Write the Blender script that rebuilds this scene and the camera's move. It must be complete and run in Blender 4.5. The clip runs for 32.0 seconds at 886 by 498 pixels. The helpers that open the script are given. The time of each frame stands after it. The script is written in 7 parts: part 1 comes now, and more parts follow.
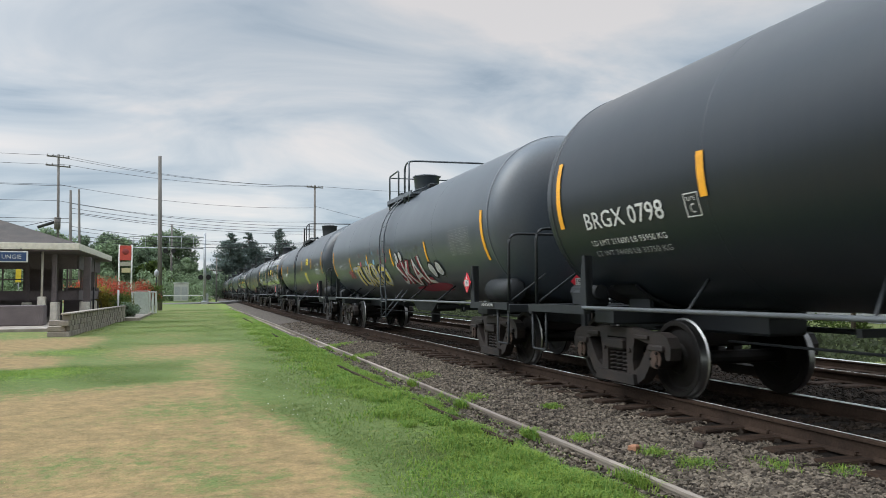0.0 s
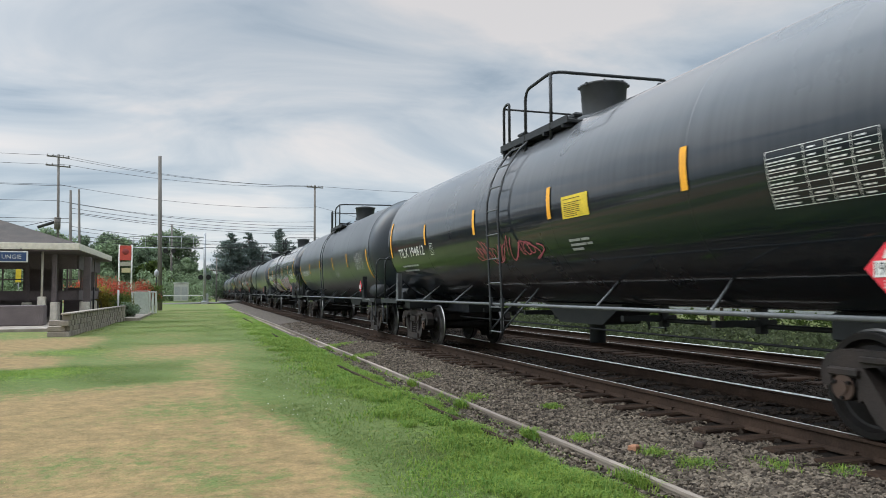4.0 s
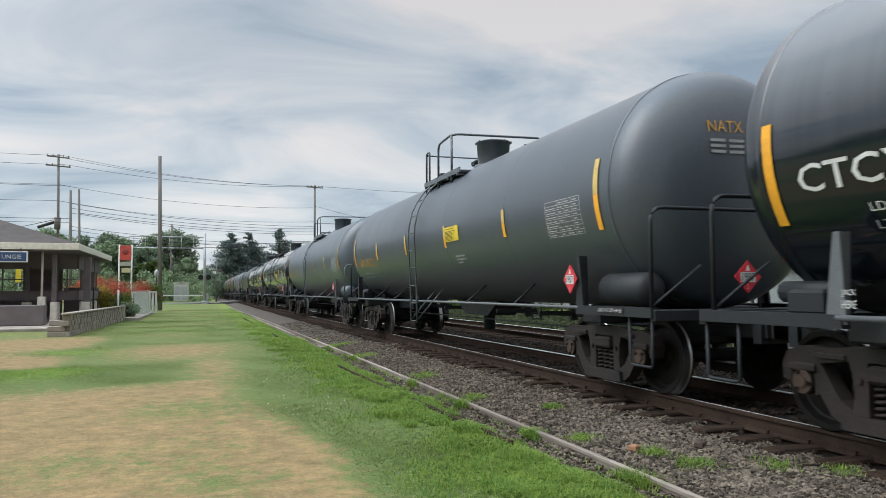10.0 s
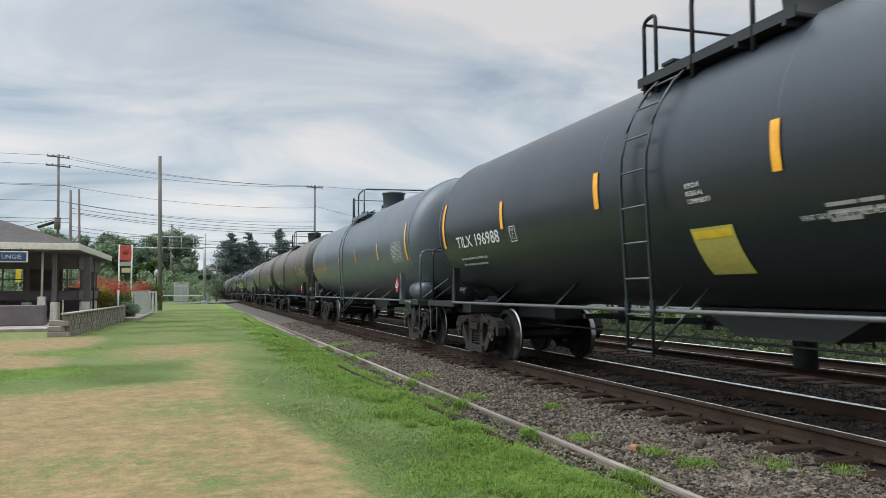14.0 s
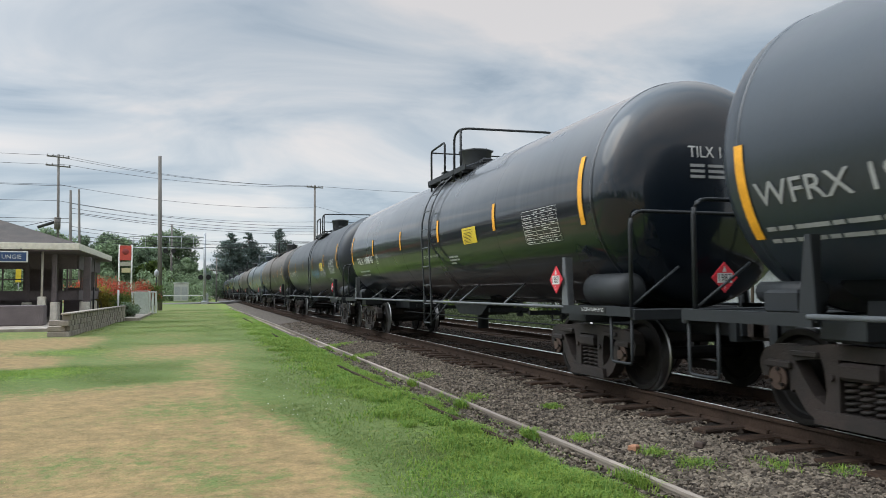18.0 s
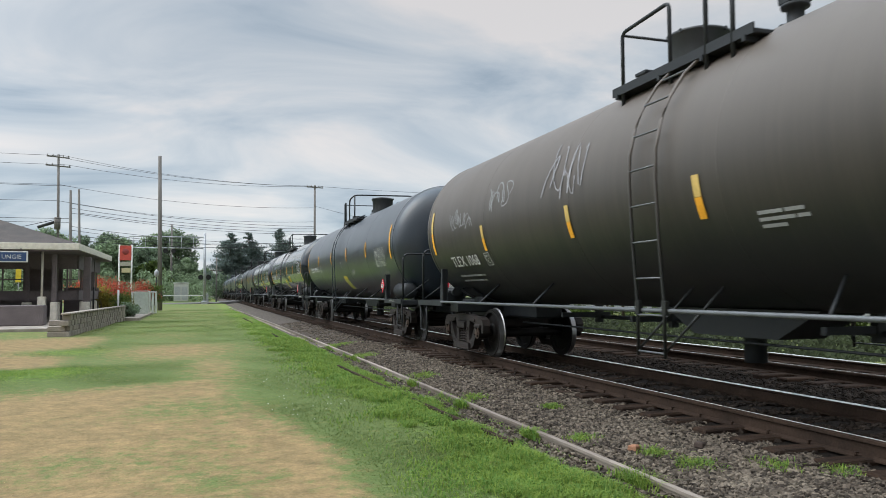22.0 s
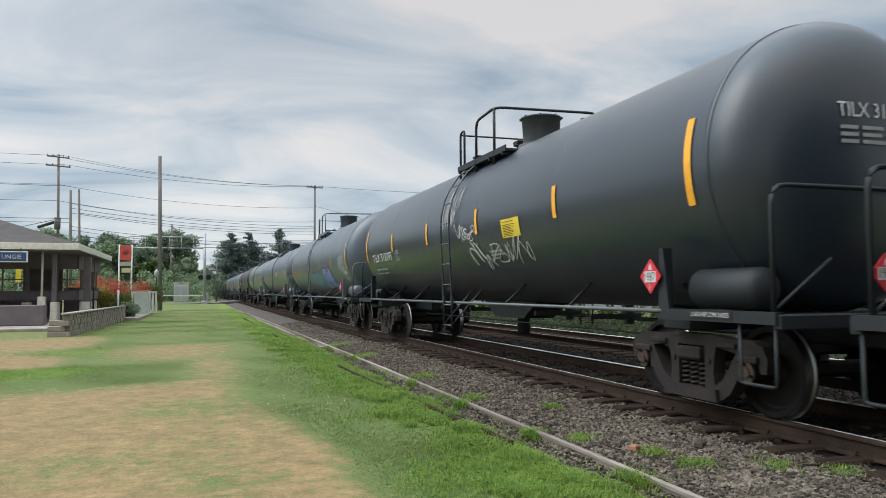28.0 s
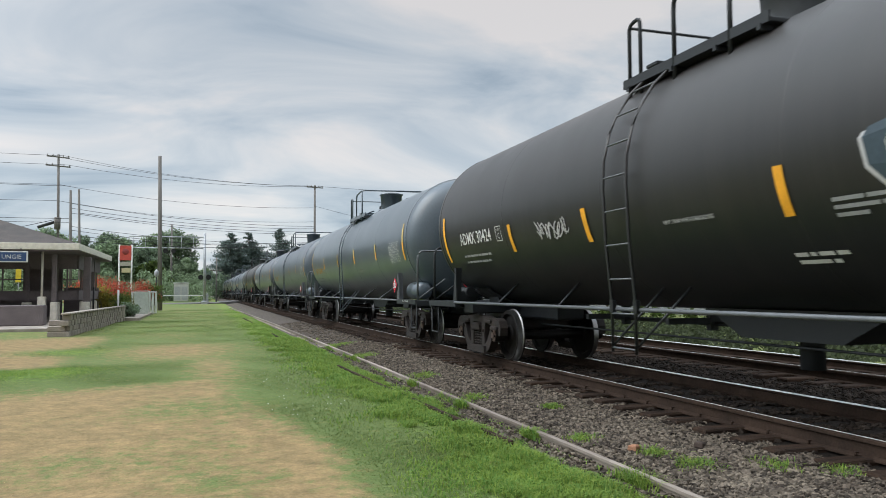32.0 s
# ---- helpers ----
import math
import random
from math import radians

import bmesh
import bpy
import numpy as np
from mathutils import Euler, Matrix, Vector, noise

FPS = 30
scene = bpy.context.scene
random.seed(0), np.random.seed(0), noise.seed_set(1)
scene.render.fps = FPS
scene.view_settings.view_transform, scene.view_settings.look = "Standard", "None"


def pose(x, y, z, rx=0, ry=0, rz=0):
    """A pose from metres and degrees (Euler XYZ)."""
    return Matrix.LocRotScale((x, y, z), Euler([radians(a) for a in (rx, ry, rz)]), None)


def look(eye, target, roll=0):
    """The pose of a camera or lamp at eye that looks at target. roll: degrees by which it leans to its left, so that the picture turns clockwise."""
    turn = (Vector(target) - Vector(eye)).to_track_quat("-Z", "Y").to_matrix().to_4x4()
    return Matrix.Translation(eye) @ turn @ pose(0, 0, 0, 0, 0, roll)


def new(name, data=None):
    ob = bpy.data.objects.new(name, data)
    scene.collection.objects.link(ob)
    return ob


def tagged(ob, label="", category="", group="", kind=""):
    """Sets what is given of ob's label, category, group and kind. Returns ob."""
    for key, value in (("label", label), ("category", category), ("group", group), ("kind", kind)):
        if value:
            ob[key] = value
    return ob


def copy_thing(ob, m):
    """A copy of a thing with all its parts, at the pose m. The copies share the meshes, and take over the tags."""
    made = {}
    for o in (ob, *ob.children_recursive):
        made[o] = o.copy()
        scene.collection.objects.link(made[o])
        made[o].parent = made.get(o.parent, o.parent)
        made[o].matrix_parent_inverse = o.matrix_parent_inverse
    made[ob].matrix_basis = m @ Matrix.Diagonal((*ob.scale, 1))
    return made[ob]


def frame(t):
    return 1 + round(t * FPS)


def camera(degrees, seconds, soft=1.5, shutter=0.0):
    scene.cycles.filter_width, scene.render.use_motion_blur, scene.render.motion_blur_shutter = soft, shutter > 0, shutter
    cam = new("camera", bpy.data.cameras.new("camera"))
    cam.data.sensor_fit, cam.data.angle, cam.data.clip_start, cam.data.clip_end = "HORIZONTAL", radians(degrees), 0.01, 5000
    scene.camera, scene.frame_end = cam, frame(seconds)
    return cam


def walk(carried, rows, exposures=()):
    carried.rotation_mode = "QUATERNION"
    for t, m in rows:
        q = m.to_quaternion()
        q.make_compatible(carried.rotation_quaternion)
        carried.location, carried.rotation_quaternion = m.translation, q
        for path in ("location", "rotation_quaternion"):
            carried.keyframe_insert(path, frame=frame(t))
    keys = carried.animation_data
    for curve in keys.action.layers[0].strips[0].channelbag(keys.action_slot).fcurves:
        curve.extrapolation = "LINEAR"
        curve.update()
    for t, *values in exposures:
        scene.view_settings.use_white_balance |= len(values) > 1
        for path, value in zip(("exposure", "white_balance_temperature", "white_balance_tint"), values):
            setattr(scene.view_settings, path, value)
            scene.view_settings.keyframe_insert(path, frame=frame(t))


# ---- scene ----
DT, DT2 = 6.18, 10.21        # centre lines of the two tracks
SPEED = 20.573               # the train's speed, metres a second
GRASS = -0.35                # lawn level under the rail tops

cam = camera(61.78, 32.0, soft=0.6, shutter=0.05)
EYE = Vector((0.0, 0.0, 1.278))
AIM = EYE + 50 * Vector((math.sin(0.3162) * math.cos(0.0562), math.cos(0.3162) * math.cos(0.0562), math.sin(0.0562)))
walk(cam, [(0, look(EYE, AIM, -0.338)), (32, look(EYE, AIM, -0.338))], exposures=[(0, 0.62, 6500, 7.5), (32, 0.62, 6500, 7.5)])

# ---- sky and sun ----
SUN_EL, SUN_AZ = radians(48), radians(-76)     # height, and turn from +Y towards +X
world = bpy.data.worlds.new("overcast_sky")
scene.world = world
world.use_nodes = True
wn, wl = world.node_tree.nodes, world.node_tree.links
wn.clear()


def wnode(kind, **vals):
    n = wn.new(kind)
    for k, v in vals.items():
        n.inputs[k].default_value = v
    return n


w_out, w_bg = wnode("ShaderNodeOutputWorld"), wnode("ShaderNodeBackground", Strength=1.0)
w_sky = wnode("ShaderNodeTexSky")
w_sky.sky_type, w_sky.sun_disc, w_sky.sun_elevation, w_sky.sun_rotation = "NISHITA", False, SUN_EL, SUN_AZ
w_co = wnode("ShaderNodeTexCoord")
w_sep = wnode("ShaderNodeSeparateXYZ")
wl.new(w_co.outputs["Generated"], w_sep.inputs[0])


def wmath(op, a, b=0.0, clamp=False):
    n = wn.new("ShaderNodeMath")
    n.operation, n.use_clamp = op, clamp
    for i, v in enumerate((a, b)):
        if isinstance(v, (int, float)):
            n.inputs[i].default_value = v
        else:
            wl.new(v, n.inputs[i])
    return n.outputs[0]


w_up = wmath("MAXIMUM", w_sep.outputs[2], 0.0)
w_flat = wmath("ADD", w_up, 0.24)
w_px, w_py = wmath("DIVIDE", w_sep.outputs[0], w_flat), wmath("DIVIDE", w_sep.outputs[1], w_flat)
w_cmb = wnode("ShaderNodeCombineXYZ")
wl.new(w_px, w_cmb.inputs[0]), wl.new(w_py, w_cmb.inputs[1])
w_map = wnode("ShaderNodeMapping", Rotation=(0, 0, radians(32)), Scale=(0.95, 1.55, 1), Location=(1.7, 0.4, 0))
wl.new(w_cmb.outputs[0], w_map.inputs[0])
w_n1 = wnode("ShaderNodeTexNoise", Scale=1.25, Detail=7.0, Roughness=0.54, Distortion=0.7)
w_n2 = wnode("ShaderNodeTexNoise", Scale=0.45, Detail=2.0, Roughness=0.5)
wl.new(w_map.outputs[0], w_n1.inputs[0]), wl.new(w_map.outputs[0], w_n2.inputs[0])
w_mixn = wmath("ADD", wmath("MULTIPLY", w_n1.outputs[0], 0.62), wmath("MULTIPLY", w_n2.outputs[0], 0.38))
w_ramp = wnode("ShaderNodeValToRGB")
for pos, col in ((0.385, (0.215, 0.265, 0.325, 1)), (0.455, (0.330, 0.370, 0.420, 1)), (0.525, (0.430, 0.450, 0.480, 1)), (0.60, (0.560, 0.530, 0.525, 1))):
    e = w_ramp.color_ramp.elements.new(pos)
    e.color = col
w_ramp.color_ramp.elements.remove(w_ramp.color_ramp.elements[0])
w_ramp.color_ramp.elements.remove(w_ramp.color_ramp.elements[-1])
wl.new(w_mixn, w_ramp.inputs[0])
# the overcast dome grows brighter towards the zenith
w_gain = wmath("ADD", wmath("MULTIPLY", wmath("POWER", w_up, 4.0), 5.4), wmath("SUBTRACT", 1.16, wmath("MULTIPLY", w_up, 1.05)))
w_dot = wn.new("ShaderNodeVectorMath")
w_dot.operation = "DOT_PRODUCT"
w_dot.inputs[1].default_value = (math.sin(SUN_AZ) * math.cos(SUN_EL), math.cos(SUN_AZ) * math.cos(SUN_EL), math.sin(SUN_EL))
wl.new(w_co.outputs["Generated"], w_dot.inputs[0])
w_gain = wmath("ADD", w_gain, wmath("MULTIPLY", wmath("POWER", wmath("MAXIMUM", w_dot.outputs["Value"], 0.0), 6.0), 5.4))
w_dome = wn.new("ShaderNodeVectorMath")
w_dome.operation = "SCALE"
wl.new(w_ramp.outputs[0], w_dome.inputs[0]), wl.new(w_gain, w_dome.inputs["Scale"])
w_blue = wn.new("ShaderNodeVectorMath")
w_blue.operation = "SCALE"
w_blue.inputs["Scale"].default_value = 0.10
wl.new(w_sky.outputs[0], w_blue.inputs[0])
w_mix = wn.new("ShaderNodeMixRGB")
w_mix.inputs[0].default_value = 0.12
wl.new(w_dome.outputs[0], w_mix.inputs[1]), wl.new(w_blue.outputs[0], w_mix.inputs[2])
wl.new(w_mix.outputs[0], w_bg.inputs[0]), wl.new(w_bg.outputs[0], w_out.inputs[0])

sun = new("sun", bpy.data.lights.new("sun", "SUN"))
sun.data.energy, sun.data.angle, sun.data.color = 0.65, radians(45), (1.0, 0.95, 0.88)
SUN_DIR = Vector((math.sin(SUN_AZ) * math.cos(SUN_EL), math.cos(SUN_AZ) * math.cos(SUN_EL), math.sin(SUN_EL)))
sun.matrix_world = look(SUN_DIR * 60, (0, 0, 0))


# ---- materials ----
def mat(name, col, col2=None, rough=0.7, metal=0.0, scale=3.0, fine=40.0, bump=0.15, var=0.25, spec=0.4, stretch=(1, 1, 1), rvar=0.15, island=0.0, contrast=0.5):
    """A surface with broad blotches from col to col2, fine grain and relief."""
    m = bpy.data.materials.new(name)
    m.use_nodes = True
    n, l = m.node_tree.nodes, m.node_tree.links
    bsdf = n["Principled BSDF"]
    co = n.new("ShaderNodeTexCoord")
    mp = n.new("ShaderNodeMapping")
    mp.inputs["Scale"].default_value = stretch
    l.new(co.outputs["Object"], mp.inputs[0])
    info = n.new("ShaderNodeObjectInfo")
    wmul = n.new("ShaderNodeMath")
    wmul.operation = "MULTIPLY"
    wmul.inputs[1].default_value = 37.0
    l.new(info.outputs["Random"], wmul.inputs[0])
    big, small = n.new("ShaderNodeTexNoise"), n.new("ShaderNodeTexNoise")
    big.noise_dimensions = "4D"
    l.new(wmul.outputs[0], big.inputs["W"])
    big.inputs["Scale"].default_value, big.inputs["Detail"].default_value = scale, 5.0
    small.inputs["Scale"].default_value, small.inputs["Detail"].default_value = fine, 4.0
    l.new(mp.outputs[0], big.inputs["Vector"]), l.new(mp.outputs[0], small.inputs["Vector"])
    ramp = n.new("ShaderNodeValToRGB")
    c2 = col2 or tuple(c * 0.6 for c in col)
    ramp.color_ramp.elements[0].position, ramp.color_ramp.elements[1].position = 0.5 - contrast * 0.35, 0.5 + contrast * 0.35
    ramp.color_ramp.elements[0].color, ramp.color_ramp.elements[1].color = (*c2, 1), (*col, 1)
    l.new(big.outputs[0], ramp.inputs[0])
    mul = n.new("ShaderNodeMapRange")
    mul.inputs["From Min"].default_value, mul.inputs["From Max"].default_value = 0.25, 0.75
    mul.inputs["To Min"].default_value, mul.inputs["To Max"].default_value = 1 - var, 1 + var
    l.new(small.outputs[0], mul.inputs[0])
    gain = mul.outputs[0]
    if island:
        geo = n.new("ShaderNodeNewGeometry")
        mr = n.new("ShaderNodeMapRange")
        mr.inputs["To Min"].default_value, mr.inputs["To Max"].default_value = 1 - island, 1 + island
        l.new(geo.outputs["Random Per Island"], mr.inputs[0])
        mm = n.new("ShaderNodeMath")
        mm.operation = "MULTIPLY"
        l.new(mr.outputs[0], mm.inputs[0]), l.new(gain, mm.inputs[1])
        gain = mm.outputs[0]
    sc = n.new("ShaderNodeVectorMath")
    sc.operation = "SCALE"
    l.new(ramp.outputs[0], sc.inputs[0]), l.new(gain, sc.inputs["Scale"])
    l.new(sc.outputs[0], bsdf.inputs["Base Color"])
    rr = n.new("ShaderNodeMapRange")
    rr.inputs["To Min"].default_value, rr.inputs["To Max"].default_value = max(0.03, rough - rvar), min(1, rough + rvar)
    l.new(big.outputs[0], rr.inputs[0]), l.new(rr.outputs[0], bsdf.inputs["Roughness"])
    bsdf.inputs["Metallic"].default_value = metal
    bsdf.inputs["Specular IOR Level"].default_value = spec
    if bump:
        b = n.new("ShaderNodeBump")
        b.inputs["Strength"].default_value, b.inputs["Distance"].default_value = bump, 0.02
        l.new(small.outputs[0], b.inputs["Height"]), l.new(b.outputs[0], bsdf.inputs["Normal"])
    return m


def paint(name, col, dust, rough, rust=0.3, coat=0.0, spec=0.6, dust_sheen=None, sheen=0.07):
    """Tank-car paint: coat colour, road dust in downward streaks, rust specks; dust lies thicker low down the sides by its own streaks."""
    m = mat(name, col, dust, rough=rough, scale=0.9, fine=26, bump=0.006, var=0.10, spec=0.42, rvar=0.10, stretch=(1, 1.2, 0.7), contrast=1.3)
    n, l = m.node_tree.nodes, m.node_tree.links
    bsdf = n["Principled BSDF"]
    src = bsdf.inputs["Base Color"].links[0].from_socket
    co = n.new("ShaderNodeTexCoord")
    mp = n.new("ShaderNodeMapping")
    mp.inputs["Scale"].default_value = (0.3, 9.0, 0.35)
    l.new(co.outputs["Object"], mp.inputs[0])
    nz = n.new("ShaderNodeTexNoise")
    nz.noise_dimensions = "4D"
    nz.inputs["Scale"].default_value, nz.inputs["Detail"].default_value = 1.0, 6.0
    info = n.new("ShaderNodeObjectInfo")
    l.new(mp.outputs[0], nz.inputs["Vector"])
    wm = n.new("ShaderNodeMath")
    wm.operation = "MULTIPLY"
    wm.inputs[1].default_value = 91.0
    l.new(info.outputs["Random"], wm.inputs[0]), l.new(wm.outputs[0], nz.inputs["W"])
    rp = n.new("ShaderNodeValToRGB")
    rp.color_ramp.elements[0].position, rp.color_ramp.elements[1].position = 0.5, 0.82
    rp.color_ramp.elements[1].color = (rust, rust, rust, 1)
    l.new(nz.outputs[0], rp.inputs[0])
    mx = n.new("ShaderNodeMixRGB")
    mx.inputs[2].default_value = (0.085, 0.075, 0.062, 1)
    l.new(rp.outputs[0], mx.inputs[0]), l.new(src, mx.inputs[1]), l.new(mx.outputs[0], bsdf.inputs["Base Color"])
    if dust_sheen:
        # paler upper shell, ragged streaks: brown road dust; on glossy black, painted sky sheen
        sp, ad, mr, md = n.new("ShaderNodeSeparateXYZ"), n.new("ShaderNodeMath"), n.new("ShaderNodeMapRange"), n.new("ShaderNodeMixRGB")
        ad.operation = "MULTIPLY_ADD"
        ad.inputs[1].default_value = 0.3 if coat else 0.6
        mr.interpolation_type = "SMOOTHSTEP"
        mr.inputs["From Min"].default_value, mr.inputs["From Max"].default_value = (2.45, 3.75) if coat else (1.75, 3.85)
        md.inputs[2].default_value = (*dust_sheen, 1)
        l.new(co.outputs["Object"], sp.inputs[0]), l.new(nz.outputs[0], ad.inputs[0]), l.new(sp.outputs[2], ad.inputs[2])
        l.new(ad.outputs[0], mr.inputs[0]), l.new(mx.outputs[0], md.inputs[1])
        # dust and painted sheen fade on the upright heads beyond their seams
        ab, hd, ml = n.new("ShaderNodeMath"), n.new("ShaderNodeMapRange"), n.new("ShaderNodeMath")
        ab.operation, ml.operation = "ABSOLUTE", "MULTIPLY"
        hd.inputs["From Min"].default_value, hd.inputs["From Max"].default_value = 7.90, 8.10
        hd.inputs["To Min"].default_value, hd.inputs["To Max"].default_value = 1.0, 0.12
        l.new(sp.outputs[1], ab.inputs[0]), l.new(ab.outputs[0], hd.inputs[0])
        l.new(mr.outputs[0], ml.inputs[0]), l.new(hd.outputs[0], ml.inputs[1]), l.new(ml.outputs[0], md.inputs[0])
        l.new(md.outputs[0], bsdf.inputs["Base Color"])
    bsdf.inputs["Coat Weight"].default_value = coat
    bsdf.inputs["Coat Roughness"].default_value = sheen
    bsdf.inputs["Coat IOR"].default_value = 1.52 if sheen < 0.1 else 1.5
    bsdf.inputs["Specular IOR Level"].default_value = spec
    return m


def plain(name, col, rough=0.5, metal=0.0, var=0.15, scale=6):
    return mat(name, col, tuple(c * 0.78 for c in col), rough=rough, metal=metal, scale=scale, fine=70, bump=0.05, var=var)


PAINT = {
    "matte": paint("matte_black_tank_paint", (0.0070, 0.0115, 0.0180), (0.0095, 0.0145, 0.0210), 0.40, 0.06, 0.6, spec=0.2, sheen=0.34),
    "satin": paint("satin_charcoal_tank_paint", (0.0165, 0.0240, 0.0345), (0.0205, 0.0290, 0.0390), 0.38, 0.06, 0.8, spec=0.2, sheen=0.30),
    # gloss: pale grey on the upper shell paints in the sky's reflection
    "gloss": paint("glossy_black_tank_paint", (0.0040, 0.0072, 0.0120), (0.0060, 0.0095, 0.0145), 0.30, 0.02, 0.85, spec=0.1, dust_sheen=(0.122, 0.130, 0.142)),
    "grey": paint("dull_grey_tank_paint", (0.050, 0.067, 0.086), (0.060, 0.077, 0.095), 0.46, 0.12, 0.7, spec=0.3, sheen=0.34),
    "blue": paint("blue_grey_tank_paint", (0.046, 0.067, 0.085), (0.060, 0.079, 0.096), 0.40, 0.10, 0.8, spec=0.3, sheen=0.30),
    "dark": paint("weathered_dark_grey_tank_paint", (0.040, 0.053, 0.068), (0.050, 0.062, 0.077), 0.44, 0.12, 0.8, spec=0.3, sheen=0.34),
    "brown": paint("dusty_brown_black_tank_paint", (0.0130, 0.0150, 0.0160), (0.0170, 0.0180, 0.0180), 0.42, 0.10, spec=0.45, dust_sheen=(0.104, 0.087, 0.073)),
    "soot": paint("sooty_brown_black_tank_paint", (0.0080, 0.0105, 0.0120), (0.0115, 0.0130, 0.0140), 0.40, 0.08, spec=0.45, dust_sheen=(0.036, 0.0335, 0.032)),
}
M_PANEL = plain("fresh_dark_patch_paint", (0.012, 0.015, 0.020), 0.4)
M_FRAME = plain("black_frame_steel", (0.014, 0.017, 0.020), 0.6)
M_PIPE = plain("grey_worn_rail_steel", (0.13, 0.14, 0.15), 0.5, 0.2)
M_TRUCK = mat("dusty_cast_steel", (0.0290, 0.0205, 0.0175), (0.0100, 0.0086, 0.0082), rough=0.75, scale=4, fine=45, bump=0.25)
M_WHEEL = mat("dark_wheel_steel", (0.0045, 0.0042, 0.0042), (0.0105, 0.0085, 0.0075), rough=0.6, scale=5, bump=0.1, spec=0.2)
M_TREAD = plain("bright_worn_steel", (0.97, 0.97, 0.97), 0.26, 0.2)
M_WTREAD = plain("worn_wheel_tread_steel", (0.30, 0.30, 0.30), 0.38, 1.0)
M_CAP = plain("rust_brown_bearing_cap", (0.075, 0.048, 0.038), 0.5, 0.2)
M_YELLOW = plain("yellow_reflective_tape", (0.85, 0.40, 0.03), 0.45)
M_PALETAPE = plain("bleached_yellow_tape", (0.62, 0.44, 0.14), 0.5)
M_LABEL = plain("yellow_label_film", (0.70, 0.52, 0.04), 0.5)
M_FADED = plain("faded_yellow_label_film", (0.50, 0.46, 0.12), 0.6)
M_WHITE = plain("white_stencil_paint", (0.62, 0.63, 0.62), 0.6)
M_DIM = plain("dusty_white_stencil_paint", (0.30, 0.31, 0.31), 0.7)
M_AMBER = plain("amber_stencil_paint", (0.50, 0.27, 0.05), 0.6)
M_RED = plain("red_placard_film", (0.62, 0.03, 0.05), 0.5)
M_BLACK = plain("black_ink", (0.012, 0.012, 0.013), 0.6)
M_RAIL = mat("rusty_rail_side", (0.0480, 0.0315, 0.0230), (0.0280, 0.0190, 0.0145), rough=0.9, scale=3, fine=40, bump=0.25, spec=0.12, rvar=0.05)
M_TIE = mat("weathered_creosoted_timber", (0.050, 0.031, 0.021), (0.018, 0.012, 0.009), rough=0.95, scale=3, fine=22, bump=0.5, stretch=(0.6, 5, 5), spec=0.15)
M_STONE = mat("grey_brown_ballast_stone", (0.150, 0.126, 0.098), (0.050, 0.039, 0.031), rough=0.9, scale=7, fine=60, bump=0.3, island=0.75, spec=0.2)
# track stone and grit: oily, and darkened further to paint in the train's shade
M_OILSHADESTONE = mat("oil_and_shade_dark_stone", (0.040, 0.031, 0.025), (0.014, 0.011, 0.009), rough=0.95, scale=7, fine=60, bump=0.3, island=0.5, spec=0.1)
M_BED = mat("ballast_grit", (0.1150, 0.0950, 0.0780), (0.0520, 0.0420, 0.0345), rough=0.95, scale=9, fine=50, bump=0.9, var=0.4)
M_OILSHADEBED = mat("oil_and_shade_dark_grit", (0.024, 0.019, 0.016), (0.009, 0.008, 0.007), rough=0.95, spec=0.1, scale=6, fine=50, bump=0.9, var=0.4)
M_CONCRETE = mat("weathered_concrete", (0.3360, 0.3000, 0.2600), (0.2080, 0.1800, 0.1560), rough=0.9, scale=2, fine=30, bump=0.3)
M_ASPHALT = mat("grey_worn_asphalt", (0.1280, 0.1240, 0.1200), (0.0800, 0.0800, 0.0800), rough=0.9, scale=1.0, fine=50, bump=0.3)
M_SHELTER = mat("brown_stained_shelter_timber", (0.155, 0.132, 0.134), (0.115, 0.097, 0.099), rough=0.7, scale=2, fine=25, bump=0.12)
M_CREAM = plain("cream_painted_trim", (0.72, 0.69, 0.60), 0.6)
M_SHINGLE = mat("grey_brown_roof_shingle", (0.085, 0.072, 0.066), (0.050, 0.044, 0.042), rough=0.95, scale=1.5, fine=18, bump=0.5, island=0.25)
M_POLE = mat("weathered_grey_pole_timber", (0.19, 0.178, 0.165), (0.115, 0.107, 0.098), rough=0.9, scale=1.2, fine=12, bump=0.3, stretch=(5, 5, 0.5))
M_GALV = plain("galvanised_steel", (0.42, 0.44, 0.46), 0.45, 0.6)
M_WIRE = plain("black_cable", (0.03, 0.03, 0.032), 0.6)
M_WHITEP = plain("white_painted_surface", (0.72, 0.73, 0.72), 0.6)
M_BARK = mat("grey_brown_bark", (0.10, 0.078, 0.058), (0.05, 0.04, 0.03), rough=0.95, scale=4, fine=20, bump=0.6)


def leaf(name, col, island=0.45, through_light=0.62):
    m = mat(name, col, tuple(c * 0.55 for c in col), rough=0.6, scale=0.25, fine=4, bump=0, var=0.2, spec=0.25, island=island)
    n, l = m.node_tree.nodes, m.node_tree.links
    b = n["Principled BSDF"]
    src = b.inputs["Base Color"].links[0].from_socket
    tr, mx = n.new("ShaderNodeBsdfTranslucent"), n.new("ShaderNodeMixShader")
    mx.inputs[0].default_value = through_light
    l.new(src, tr.inputs["Color"]), l.new(b.outputs[0], mx.inputs[1]), l.new(tr.outputs[0], mx.inputs[2])
    l.new(mx.outputs[0], n["Material Output"].inputs["Surface"])
    return m


